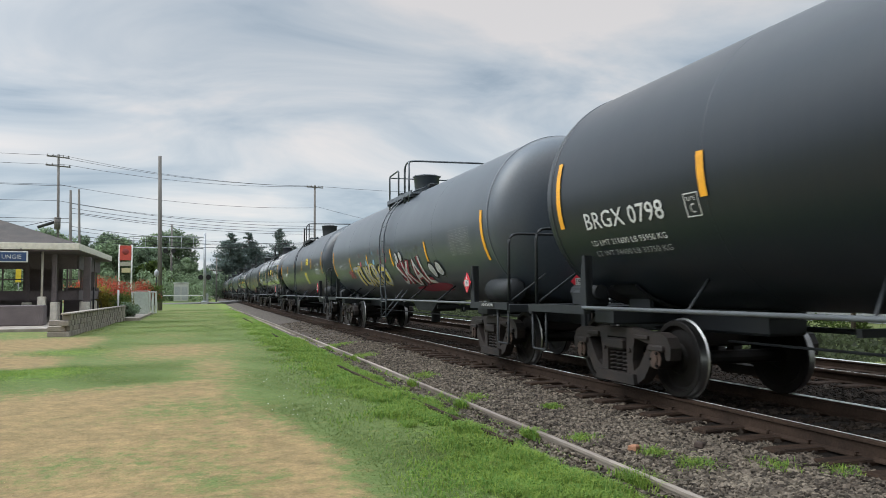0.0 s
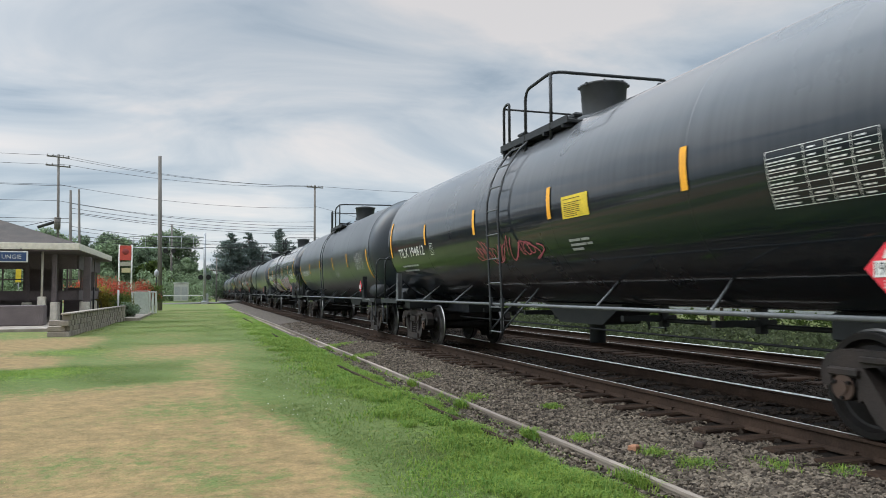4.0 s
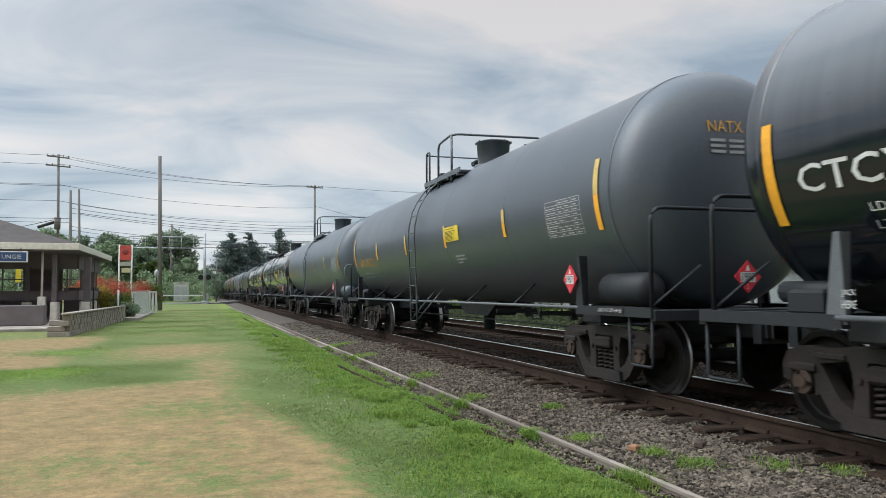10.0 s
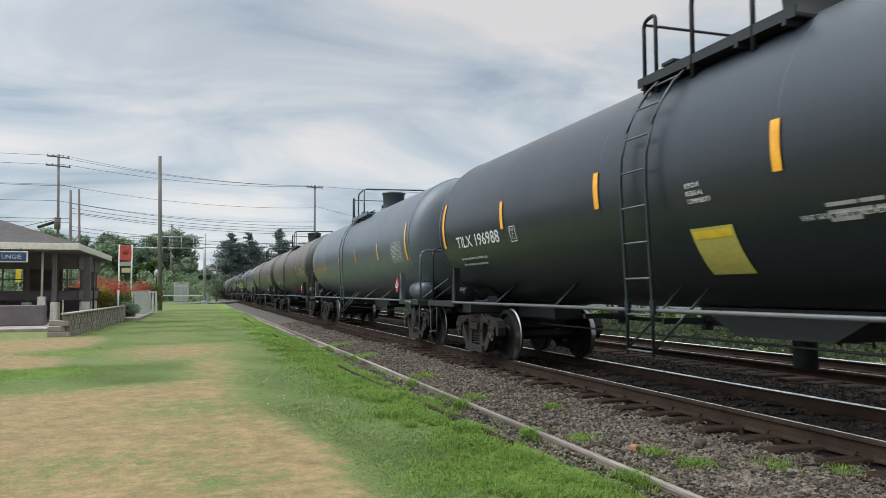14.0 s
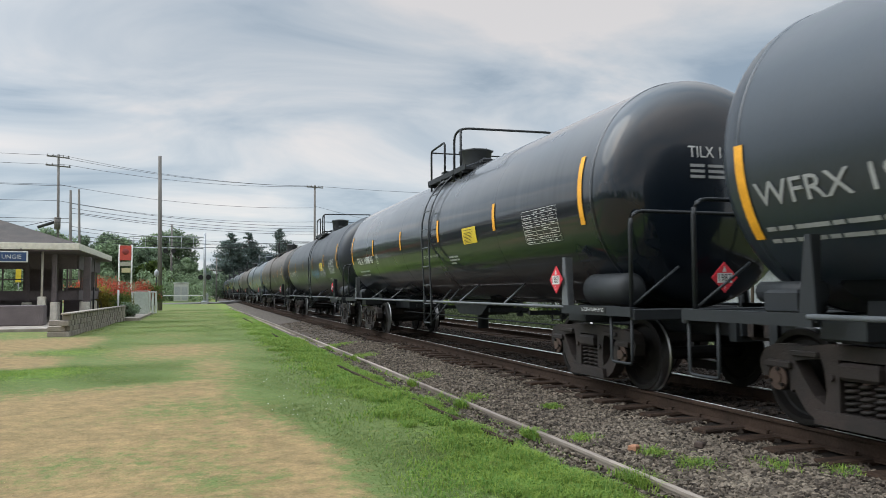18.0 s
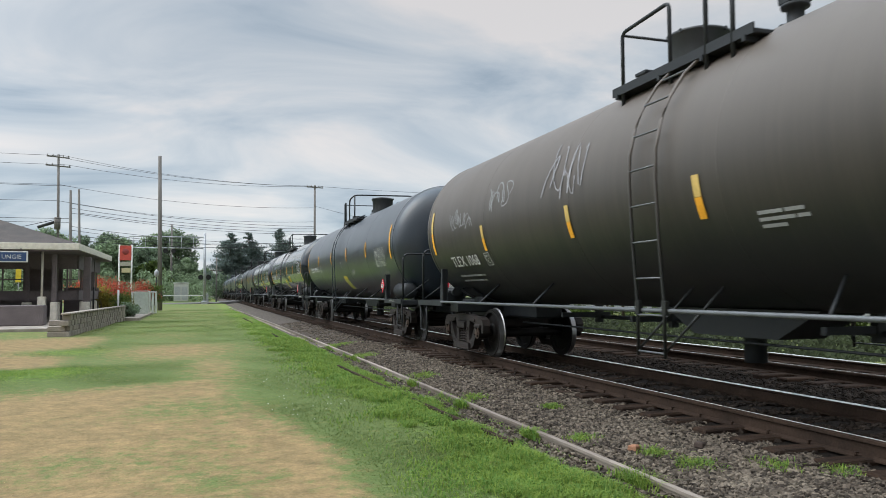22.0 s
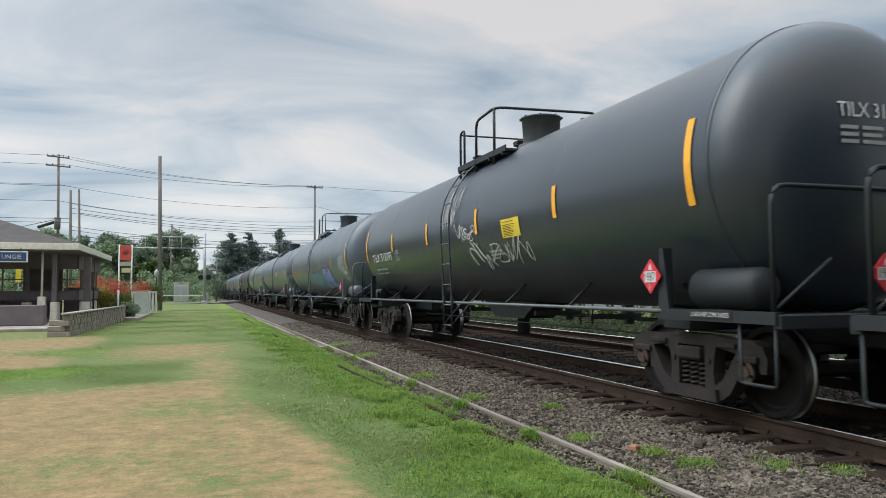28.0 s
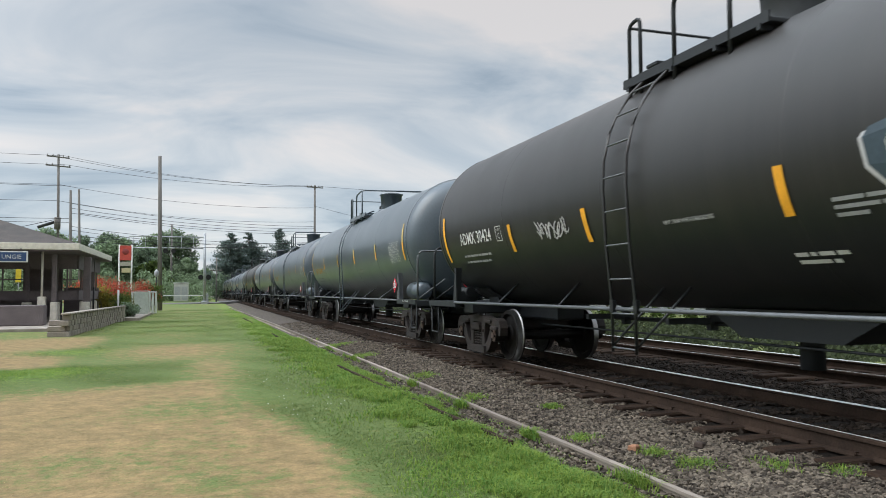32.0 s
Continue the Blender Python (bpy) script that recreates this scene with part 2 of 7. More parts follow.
# distance haze is painted into these three greens, paler than real leaves
L_GREEN = leaf("hazed_leaf_green", (0.260, 0.345, 0.205))
L_DARK = leaf("hazed_deep_leaf_green", (0.220, 0.292, 0.190))
L_PINE = leaf("hazed_pine_green", (0.145, 0.190, 0.172))
L_SHRUB = leaf("shrub_green", (0.0850, 0.1275, 0.0298))
L_FIELD = leaf("dull_field_green", (0.080, 0.098, 0.050))
L_GOLD = leaf("golden_green_foliage", (0.26, 0.22, 0.04))
L_REDF = leaf("red_flower", (0.46, 0.105, 0.065))


# ---- mesh helpers ----
def mesh_of(name, verts, faces, material, smooth=False):
    me = bpy.data.meshes.new(name)
    me.from_pydata([tuple(v) for v in verts], [], [tuple(f) for f in faces])
    for m in (material if isinstance(material, (list, tuple)) else [material]):
        me.materials.append(m)
    if smooth:
        me.polygons.foreach_set("use_smooth", [True] * len(me.polygons))
    me.update()
    return me


def soft_mesh(name, verts, faces, material):
    """A mesh of blades or leaves."""
    return mesh_of(name, verts, faces, material)


class Shape:
    """Vertices and faces of one mesh, put together from simple solids."""

    def __init__(self):
        self.v, self.f, self.mi, self.sm, self.cur = [], [], [], [], 0

    def add(self, verts, faces, smooth=False):
        k = len(self.v)
        self.v += [tuple(p) for p in verts]
        self.f += [tuple(i + k for i in q) for q in faces]
        self.mi += [self.cur] * len(faces)
        self.sm += [smooth] * len(faces)
        return self

    def slot(self, i):
        self.cur = i
        return self

    def box(self, c, s, m=None, ch=0.0):
        x, y, z = (a / 2 for a in s)
        if ch:
            b = min(ch, x * 0.45, y * 0.45, z * 0.45)
            vs, rings = [], []
            for zz, k in ((-z, b), (-z + b, 0), (z - b, 0), (z, b)):
                xx, yy = x - k, y - k
                rings.append([(-xx, -yy, zz), (xx, -yy, zz), (xx, yy, zz), (-xx, yy, zz)])
            for r in rings:
                vs += r
            fs = [(3, 2, 1, 0), (12, 13, 14, 15)]
            for j in range(3):
                for i in range(4):
                    a, b2 = 4 * j + i, 4 * j + (i + 1) % 4
                    fs.append((a, b2, b2 + 4, a + 4))
        else:
            vs = [(sx * x, sy * y, sz * z) for sz in (-1, 1) for sx, sy in ((-1, -1), (1, -1), (1, 1), (-1, 1))]
            fs = [(3, 2, 1, 0), (4, 5, 6, 7), (0, 1, 5, 4), (1, 2, 6, 5), (2, 3, 7, 6), (3, 0, 4, 7)]
        c = Vector(c)
        vs = [(m @ Vector(p) if m else Vector(p)) + c for p in vs]
        return self.add(vs, fs)

    def cyl(self, a, b, r, seg=8, r2=None, caps=True, smooth=True):
        a, b = Vector(a), Vector(b)
        q = (b - a).to_track_quat("Z", "Y")
        r2 = r if r2 is None else r2
        vs = []
        for p, rr in ((a, r), (b, r2)):
            for i in range(seg):
                t = 2 * math.pi * i / seg
                vs.append(p + q @ Vector((rr * math.cos(t), rr * math.sin(t), 0)))
        self.add(vs, [(i, (i + 1) % seg, seg + (i + 1) % seg, seg + i) for i in range(seg)], smooth)
        if caps:
            k = len(self.v) - 2 * seg
            self.f += [tuple(k + i for i in reversed(range(seg))), tuple(k + seg + i for i in range(seg))]
            self.mi += [self.cur] * 2
            self.sm += [False] * 2
        return self

    def tube(self, pts, r, seg=6):
        pts = [Vector(p) for p in pts]
        vs, fs = [], []
        for i, p in enumerate(pts):
            d = (pts[min(i + 1, len(pts) - 1)] - pts[max(i - 1, 0)]).normalized()
            ref = Vector((0, 0, 1)) if abs(d.z) < 0.9 else Vector((1, 0, 0))
            u = d.cross(ref).normalized()
            w = d.cross(u)
            for k in range(seg):
                t = 2 * math.pi * k / seg
                vs.append(p + r * (math.cos(t) * u + math.sin(t) * w))
        for i in range(len(pts) - 1):
            for k in range(seg):
                a, b = i * seg + k, i * seg + (k + 1) % seg
                fs.append((a, a + seg, b + seg, b))
        fs += [tuple(range(seg)), tuple(reversed(range((len(pts) - 1) * seg, len(pts) * seg)))]
        return self.add(vs, fs, True)

    def spin(self, prof, axis="Y", seg=48, at=(0, 0, 0), smooth=True):
        """prof: (distance along the axis, radius)."""
        vs, fs = [], []
        n = len(prof)
        for i in range(seg):
            t = 2 * math.pi * i / seg
            c, s = math.cos(t), math.sin(t)
            for u, r in prof:
                p = {"Y": (r * c, u, r * s), "X": (u, r * c, r * s), "Z": (r * c, r * s, u)}[axis]
                vs.append((p[0] + at[0], p[1] + at[1], p[2] + at[2]))
        for i in range(seg):
            for k in range(n - 1):
                a, b = i * n + k, ((i + 1) % seg) * n + k
                q = (a, b, b + 1, a + 1)
                fs.append(tuple(reversed(q)) if axis in "Y" else q)
        return self.add(vs, fs, smooth)

    def slab(self, pts, x0, x1):
        """A polygon in the y-z plane, thick from x0 to x1."""
        n = len(pts)
        vs = [(x0, y, z) for y, z in pts] + [(x1, y, z) for y, z in pts]
        fs = [tuple(range(n)), tuple(reversed(range(n, 2 * n)))]
        fs += [(i, n + i, n + (i + 1) % n, (i + 1) % n) for i in range(n)]
        return self.add(vs, fs)

    def mesh(self, name, *mats):
        me = bpy.data.meshes.new(name)
        me.from_pydata(self.v, [], self.f)
        for m in mats:
            me.materials.append(m)
        me.polygons.foreach_set("material_index", self.mi)
        me.polygons.foreach_set("use_smooth", self.sm)
        bm = bmesh.new()
        bm.from_mesh(me)
        bmesh.ops.recalc_face_normals(bm, faces=bm.faces)
        bm.to_mesh(me)
        bm.free()
        me.update()
        return me


def part(name, data, parent, label="", m=None):
    ob = new(name, data)
    ob.parent = parent
    if m is not None:
        ob.matrix_basis = m
    return tagged(ob, label)


def thing(name, m, label, category, group="", kind="", data=None):
    ob = new(name, data)
    ob.matrix_basis = m
    return tagged(ob, label, category, group, kind)


# ---- lettering, built once for each string ----
GLYPHS = {}


def glyphs(text, bold=0.0):
    """Vertices and faces of a line of letters, one unit high, from x = 0, and its width."""
    key = (text, bold)
    if key not in GLYPHS:
        cu = bpy.data.curves.new("letters", "FONT")
        cu.body, cu.size, cu.resolution_u, cu.offset, cu.fill_mode = text, 1.0, 2, bold, "FRONT"
        ob = new("letters", cu)
        me = bpy.data.meshes.new_from_object(ob.evaluated_get(bpy.context.evaluated_depsgraph_get()))
        vs, fs = [tuple(v.co) for v in me.vertices], [tuple(p.vertices) for p in me.polygons]
        bpy.data.objects.remove(ob), bpy.data.curves.remove(cu), bpy.data.meshes.remove(me)
        x0, x1 = min(v[0] for v in vs), max(v[0] for v in vs)
        y0, y1 = min(v[1] for v in vs), max(v[1] for v in vs)
        k = 1 / (y1 - y0)
        GLYPHS[key] = ([((v[0] - x0) * k, (v[1] - y0) * k) for v in vs], fs, (x1 - x0) * k)
    return GLYPHS[key]


# ---- ground ----
def smooth01(a, b, x):
    t = np.clip((x - a) / (b - a), 0, 1)
    return t * t * (3 - 2 * t)


def wob(x, y, s, seed):
    """Soft random waves between about -1 and 1."""
    r = np.random.RandomState(seed)
    out = 0
    for k in range(7):
        a, ph, q = r.uniform(0, 6.28), r.uniform(0, 6.28), s * r.uniform(0.5, 1.9)
        out = out + np.sin(q * (x * math.cos(a) + y * math.sin(a)) + ph)
    return out / 3.2


def bump2(x, y, cx, cy, rx, ry):
    return np.exp(-((x - cx) / rx) ** 2 - ((y - cy) / ry) ** 2)


def dryness(x, y):
    """0 where the lawn is green, 1 where it is burnt to straw."""
    edge = np.interp(y, [0, 8.0, 9.5, 12.2, 14.5, 20, 26], [1.15, 1.30, 1.25, 0.55, 0.45, 0.6, 0.9]) + 0.12 * wob(x, y, 1.8, 3)
    main = smooth01(edge + 0.35, edge - 0.5, x) * smooth01(14.6, 13.0, y - 0.45 * np.clip(x + 1.8, 0, 2.2) + 0.3 * wob(x, y, 1.2, 5))
    tongue = 0.62 * bump2(x, y, 0.3, 17.0, 0.65, 4.0)
    left = 0.85 * smooth01(-2.4, -3.9, x) * smooth01(17.2, 19.2, y) * smooth01(33, 27, y) * (1 - 0.9 * bump2(x, y, -3.3, 22.6, 1.6, 1.3))
    mid = 0.72 * bump2(x, y, -0.6, 22.0, 1.9, 3.2) + 0.35 * bump2(x, y, -1.2, 30, 2.0, 3.0)
    inner = 0.30 * wob(x, y, 1.4, 11) - 0.35 * bump2(x, y, 0.2, 6.6, 0.5, 0.8) - 0.3 * bump2(x, y, -1.2, 8.2, 0.5, 0.5) - 0.3 * bump2(x, y, 0.75, 6.9, 0.15, 0.25)
    far = 0.20 * smooth01(26, 34, y) * (0.9 + 0.7 * wob(x, y, 0.55, 23))
    d = np.maximum.reduce([main * 0.76, tongue, left, mid, far * (x < 3.0)]) + inner * np.clip(main + 0.4 * left, 0, 1)
    return np.clip(np.maximum(d, 0.24 * smooth01(12.5, 13.5, x)), 0, 1)


def lushness(x, y):
    """0 for dull clover turf, 1 for the bright long grass by the siding."""
    c = np.interp(y, [4, 8, 14, 24, 40], [2.80, 2.80, 2.75, 2.7, 2.7])
    w = np.interp(y, [4, 8, 14, 24, 40], [0.60, 0.52, 0.52, 0.75, 1.1])
    a = np.exp(-((x - c) / w) ** 2) * (0.85 + 0.4 * wob(x, y, 1.5, 41))
    b = 0.75 * smooth01(14, 17, y) * smooth01(19, 17.5, y) * smooth01(-1.0, -3.0, x) + 0.55 * bump2(x, y, -3.3, 22.6, 1.8, 1.4) + 0.30 * smooth01(24, 34, y) * (x < 5)
    return np.clip(np.maximum(a, b), 0, 1) * (1 - 0.75 * bump2(x, y, 1.35, 12.0, 0.6, 2.6))


def bareness(x, y):
    """Bare gritty soil between the siding rails and on the far side of the line."""
    s = smooth01(3.0, 3.3, x + 0.12 * wob(x, y, 2.0, 51)) * smooth01(4.2, 3.7, x) * (0.55 + 0.5 * wob(x, y, 1.6, 52))
    return np.clip(np.maximum(s, 0.04 * smooth01(12.5, 13.5, x)), 0, 1)


def lawn_z(x, y):
    return GRASS + 0.025 * wob(x, y, 0.8, 2) - 0.25 * smooth01(2.9, 3.9, x)


def ground_z(x, y):
    z = lawn_z(x, y)
    z = np.where(x > 3.4, -0.6 - 0.12 * smooth01(13, 16, x), z)
    return z


gx = np.concatenate([[-1800, -700, -300, -140, -80, -50], np.arange(-36, -12, 2.0), np.arange(-12, 4.2, 0.18), np.arange(4.4, 20, 1.2), [24, 32, 50, 80, 140, 300, 700, 1800]])
gy = np.concatenate([[-1800, -600, -200, -80, -40], np.arange(-24, 3, 1.5), np.arange(3, 34, 0.2), np.arange(34, 110, 2.0), [115, 130, 160, 220, 320, 500, 900, 1600, 3000]])
GX, GY = np.meshgrid(gx, gy)
GZ = ground_z(GX, GY)
nx, ny = len(gx), len(gy)
idx = np.arange(nx * ny).reshape(ny, nx)
quads = np.stack([idx[:-1, :-1], idx[:-1, 1:], idx[1:, 1:], idx[1:, :-1]], -1).reshape(-1, 4)


def turf(name, soil):
    """Turf colours for soil and blades alike: clover green to lush green, burnt to straw, worn to bare soil."""
    m = mat(name, (0.3, 0.3, 0.3), (0.2, 0.2, 0.2), rough=0.9 if soil else 0.6, scale=2.0, fine=24 if soil else 60, bump=0.8 if soil else 0, var=0.30, spec=0.15)
    n, l = m.node_tree.nodes, m.node_tree.links
    bsdf = n["Principled BSDF"]
    co = n.new("ShaderNodeTexCoord")

    def noise(scale, detail, rough=0.6):
        q = n.new("ShaderNodeTexNoise")
        q.inputs["Scale"].default_value, q.inputs["Detail"].default_value, q.inputs["Roughness"].default_value = scale, detail, rough
        l.new(co.outputs["Object"], q.inputs["Vector"])
        return q.outputs[0]

    def attr(nm):
        q = n.new("ShaderNodeAttribute")
        q.attribute_name = nm
        return q.outputs["Fac"]

    def op(kind, a, b):
        q = n.new("ShaderNodeMath")
        q.operation = kind
        for i, v in enumerate((a, b)):
            if isinstance(v, float):
                q.inputs[i].default_value = v
            else:
                l.new(v, q.inputs[i])
        return q.outputs[0]

    def soft(v, lo, hi):
        q = n.new("ShaderNodeMapRange")
        q.interpolation_type = "SMOOTHSTEP"
        q.inputs["From Min"].default_value, q.inputs["From Max"].default_value = lo, hi
        l.new(v, q.inputs[0])
        return q.outputs[0]

    def ramp(v, a, b, lo=0.32, hi=0.68):
        q = n.new("ShaderNodeValToRGB")
        q.color_ramp.elements[0].position, q.color_ramp.elements[1].position = lo, hi
        q.color_ramp.elements[0].color, q.color_ramp.elements[1].color = (*a, 1), (*b, 1)
        l.new(v, q.inputs[0])
        return q.outputs[0]

    def mix(f, a, b):
        q = n.new("ShaderNodeMixRGB")
        l.new(f, q.inputs[0]), l.new(a, q.inputs[1]), l.new(b, q.inputs[2])
        return q.outputs[0]

    if soil:
        var = noise(9.0, 6.0)
    else:
        geo = n.new("ShaderNodeNewGeometry")
        var = geo.outputs["Random Per Island"]
    rag = op("MULTIPLY", op("SUBTRACT", noise(5.0, 12.0, 0.80), 0.5), 2.9)
    tone = noise(0.9, 5.0)
    dull = ramp(var, (0.0850, 0.1330, 0.0430), (0.1500, 0.1830, 0.0600), 0.1, 0.9)
    bright = ramp(op("ADD", op("MULTIPLY", var, 0.5), op("MULTIPLY", tone, 0.5)), (0.108, 0.200, 0.045), (0.210, 0.285, 0.058))
    straw = ramp(op("ADD", op("MULTIPLY", var, 0.4), op("MULTIPLY", noise(3.2, 8.0), 0.6)), (0.152, 0.114, 0.057), (0.318, 0.224, 0.110), 0.34, 0.66)
    bare = ramp(var, (0.1343, 0.1225, 0.0988), (0.2528, 0.2251, 0.1857))
    green = mix(soft(op("ADD", attr("lush"), rag), 0.15, 0.85), dull, bright)
    col = mix(soft(op("ADD", attr("dry"), rag), 0.12, 0.78), green, straw)
    col = mix(soft(op("ADD", attr("bare"), rag), 0.3, 0.7), col, bare)
    sc = n.new("ShaderNodeVectorMath")
    sc.operation = "SCALE"
    g = n.new("ShaderNodeMapRange")
    g.inputs["From Min"].default_value, g.inputs["From Max"].default_value = 0.3, 0.7
    g.inputs["To Min"].default_value, g.inputs["To Max"].default_value = (0.80, 1.15) if soil else (1.05, 1.45)
    l.new(noise(0.7 if not soil else 26.0, 6.0), g.inputs[0])
    l.new(col, sc.inputs[0]), l.new(g.outputs[0], sc.inputs["Scale"]), l.new(sc.outputs[0], bsdf.inputs["Base Color"])
    if not soil:
        tr, mx = n.new("ShaderNodeBsdfTranslucent"), n.new("ShaderNodeMixShader")
        mx.inputs[0].default_value = 0.45
        l.new(sc.outputs[0], tr.inputs["Color"]), l.new(bsdf.outputs[0], mx.inputs[1]), l.new(tr.outputs[0], mx.inputs[2])
        l.new(mx.outputs[0], n["Material Output"].inputs["Surface"])
    return m


def turf_fields(me, x, y):
    for nm, fn in (("dry", dryness), ("lush", lushness), ("bare", bareness)):
        me.attributes.new(nm, "FLOAT", "POINT").data.foreach_set("value", fn(x, y).ravel().astype(np.float32))


M_SOIL, M_BLADE = turf("lawn_turf", True), turf("grass_blades", False)
me = mesh_of("ground", np.stack([GX, GY, GZ], -1).reshape(-1, 3), quads, M_SOIL, True)
turf_fields(me, GX, GY)
ground = thing("ground", Matrix(), "patchy lawn of green and sun-burnt straw-coloured grass", "ground", kind="structure", data=me)


# ---- ballast bed ----
def bed_z(x, y):
    prof = np.interp(x, [3.2, 3.5, 3.9, 4.5, 4.95, 5.5, 5.7, 6.66, 6.86, 7.4, 8.2, 8.9, 9.5, 9.7, 10.7, 10.9, 11.5, 12.2, 13.4], [-0.50, -0.36, -0.32, -0.25, -0.20, -0.19, -0.155, -0.155, -0.19, -0.20, -0.24, -0.20, -0.19, -0.155, -0.155, -0.19, -0.20, -0.30, -0.80])
    return prof + 0.02 * wob(x, y, 3.0, 31)


bx, by = np.arange(3.2, 13.45, 0.2), np.concatenate([np.arange(-30, 40, 0.25), np.arange(40, 420, 4.0)])
BX, BY = np.meshgrid(bx, by)
BZ = bed_z(BX, BY)
idx = np.arange(BX.size).reshape(BX.shape)
quads = np.stack([idx[:-1, :-1], idx[:-1, 1:], idx[1:, 1:], idx[1:, :-1]], -1).reshape(-1, 4)
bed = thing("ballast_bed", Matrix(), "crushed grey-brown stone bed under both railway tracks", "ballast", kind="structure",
      data=mesh_of("ballast_bed", np.stack([BX, BY, BZ], -1).reshape(-1, 3), quads, [M_BED, M_OILSHADEBED], True))
# bed across both tracks takes the dark grit of oil and painted shade
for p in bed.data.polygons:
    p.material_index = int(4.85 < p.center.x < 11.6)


def scatter(name, base_v, base_f, pos, size, material, rng, squash=0.7, label="", category="", jitter=0.42):
    """Many small solids joined in one mesh, each turned and scaled by chance."""
    base_v = np.asarray(base_v, float)
    k, n = len(base_v), len(pos)
    ang = rng.uniform(0, 6.28, (n, 3))
    c, s = np.cos(ang), np.sin(ang)
    Rz = np.zeros((n, 3, 3)); Rz[:, 0, 0] = c[:, 0]; Rz[:, 0, 1] = -s[:, 0]; Rz[:, 1, 0] = s[:, 0]; Rz[:, 1, 1] = c[:, 0]; Rz[:, 2, 2] = 1
    Rx = np.zeros((n, 3, 3)); Rx[:, 1, 1] = c[:, 1]; Rx[:, 1, 2] = -s[:, 1]; Rx[:, 2, 1] = s[:, 1]; Rx[:, 2, 2] = c[:, 1]; Rx[:, 0, 0] = 1
    v = base_v[None] * (1 + jitter * rng.uniform(-1, 1, (n, k, 1))) * (size[:, None, None] * rng.uniform(0.7, 1.25, (n, 1, 3)))
    v = np.einsum("nij,nkj->nki", Rz @ Rx, v)
    v[:, :, 2] *= squash
    v += pos[:, None, :]
    f = (np.asarray(base_f)[None] + (np.arange(n) * k)[:, None, None]).reshape(-1, len(base_f[0]))
    me = mesh_of(name, v.reshape(-1, 3), f, material)
    return thing(name, Matrix(), label, category, kind="stuff", data=me)


PH = (1 + 5 ** 0.5) / 2
ICO_V = np.array([(-1, PH, 0), (1, PH, 0), (-1, -PH, 0), (1, -PH, 0), (0, -1, PH), (0, 1, PH), (0, -1, -PH), (0, 1, -PH), (PH, 0, -1), (PH, 0, 1), (-PH, 0, -1), (-PH, 0, 1)]) / 1.9
ICO_F = [(0, 11, 5), (0, 5, 1), (0, 1, 7), (0, 7, 10), (0, 10, 11), (1, 5, 9), (5, 11, 4), (11, 10, 2), (10, 7, 6), (7, 1, 8), (3, 9, 4), (3, 4, 2), (3, 2, 6), (3, 6, 8), (3, 8, 9), (4, 9, 5), (2, 4, 11), (6, 2, 10), (8, 6, 7), (9, 8, 1)]
rng = np.random.RandomState(5)
n_st = 46000
sy = 3.5 + 34 * rng.uniform(0, 1, n_st) ** 2.0
sx = rng.uniform(3.45, 9.3, n_st)
keep = (np.abs(sx - DT) > 0.62) | (rng.uniform(0, 1, n_st) < 0.6)
keep &= ~((sx < 3.9) & (rng.uniform(0, 1, n_st) < 0.45))
keep &= ~((np.abs(np.abs(sx - DT) - 0.7525) < 0.11))
# tie tops stay bare
keep &= ~((np.abs(sx - DT) < 1.34) & (np.abs((sy + 0.25) % 0.52 - 0.26) < 0.125))
sx, sy = sx[keep], sy[keep]
oil_shade = (np.abs(sx - DT) < 0.9) | (sx > 7.0) | ((np.abs(sx - DT) < 1.36) & (rng.uniform(0, 1, len(sx)) < 0.6))
ox, oy = sx[oil_shade], sy[oil_shade]
scatter("oily_ballast_stones", ICO_V, ICO_F, np.stack([ox, oy, bed_z(ox, oy) + 0.008], -1), rng.uniform(0.018, 0.046, len(ox)), M_OILSHADESTONE, rng, 0.75, "ballast stones between and beyond the rails, dark with oil and painted shade", "ballast")
sx, sy = sx[~oil_shade], sy[~oil_shade]
scatter("ballast_stones", ICO_V, ICO_F, np.stack([sx, sy, bed_z(sx, sy) + 0.008], -1), rng.uniform(0.012, 0.036, len(sx)), M_STONE, rng, 0.75, "loose angular grey and brown ballast stones", "ballast")

n_st = 30000
sy, sx = 4.0 * 5.5 ** rng.uniform(0, 1, n_st), 3.15 + 2.0 * rng.uniform(0, 1, n_st) ** 0.8
keep = (sx > 3.25) | (rng.uniform(0, 1, n_st) < 0.25 * (bareness(sx, sy) > 0.4))
sx, sy = sx[keep], sy[keep]
sz = np.maximum(lawn_z(sx, sy), bed_z(sx, sy)) + 0.012
scatter("ballast_chippings", ICO_V, ICO_F, np.stack([sx, sy, sz], -1), rng.uniform(0.009, 0.024, len(sx)), M_STONE, rng, 0.8, "small pale ballast chippings on the shoulder", "ballast")


# ---- tracks ----
def rail_mesh(y0, y1, name, h=0.172, head=0.036, foot=0.07, step=30.0):
    prof = [(-foot, -h), (foot, -h), (foot, -h + 0.012), (0.010, -h + 0.03), (0.009, -0.045), (head, -0.035), (head, -0.012), (head * 0.9, 0.0), (head * 0.05, 0.001), (-head, -0.008), (-head, -0.035), (-0.009, -0.045), (-0.010, -h + 0.03), (-foot, -h + 0.012)]
    n = len(prof)
    vs = [(x, y, z) for y in (y0, y1) for x, z in prof]
    fs = [tuple(reversed(range(n))), tuple(range(n, 2 * n))] + [(i, (i + 1) % n, n + (i + 1) % n, n + i) for i in range(n)]
    me = mesh_of(name, vs, fs, [M_RAIL, M_TREAD])
    for k in (6, 7):
        me.polygons[2 + k].material_index = 1
    return me


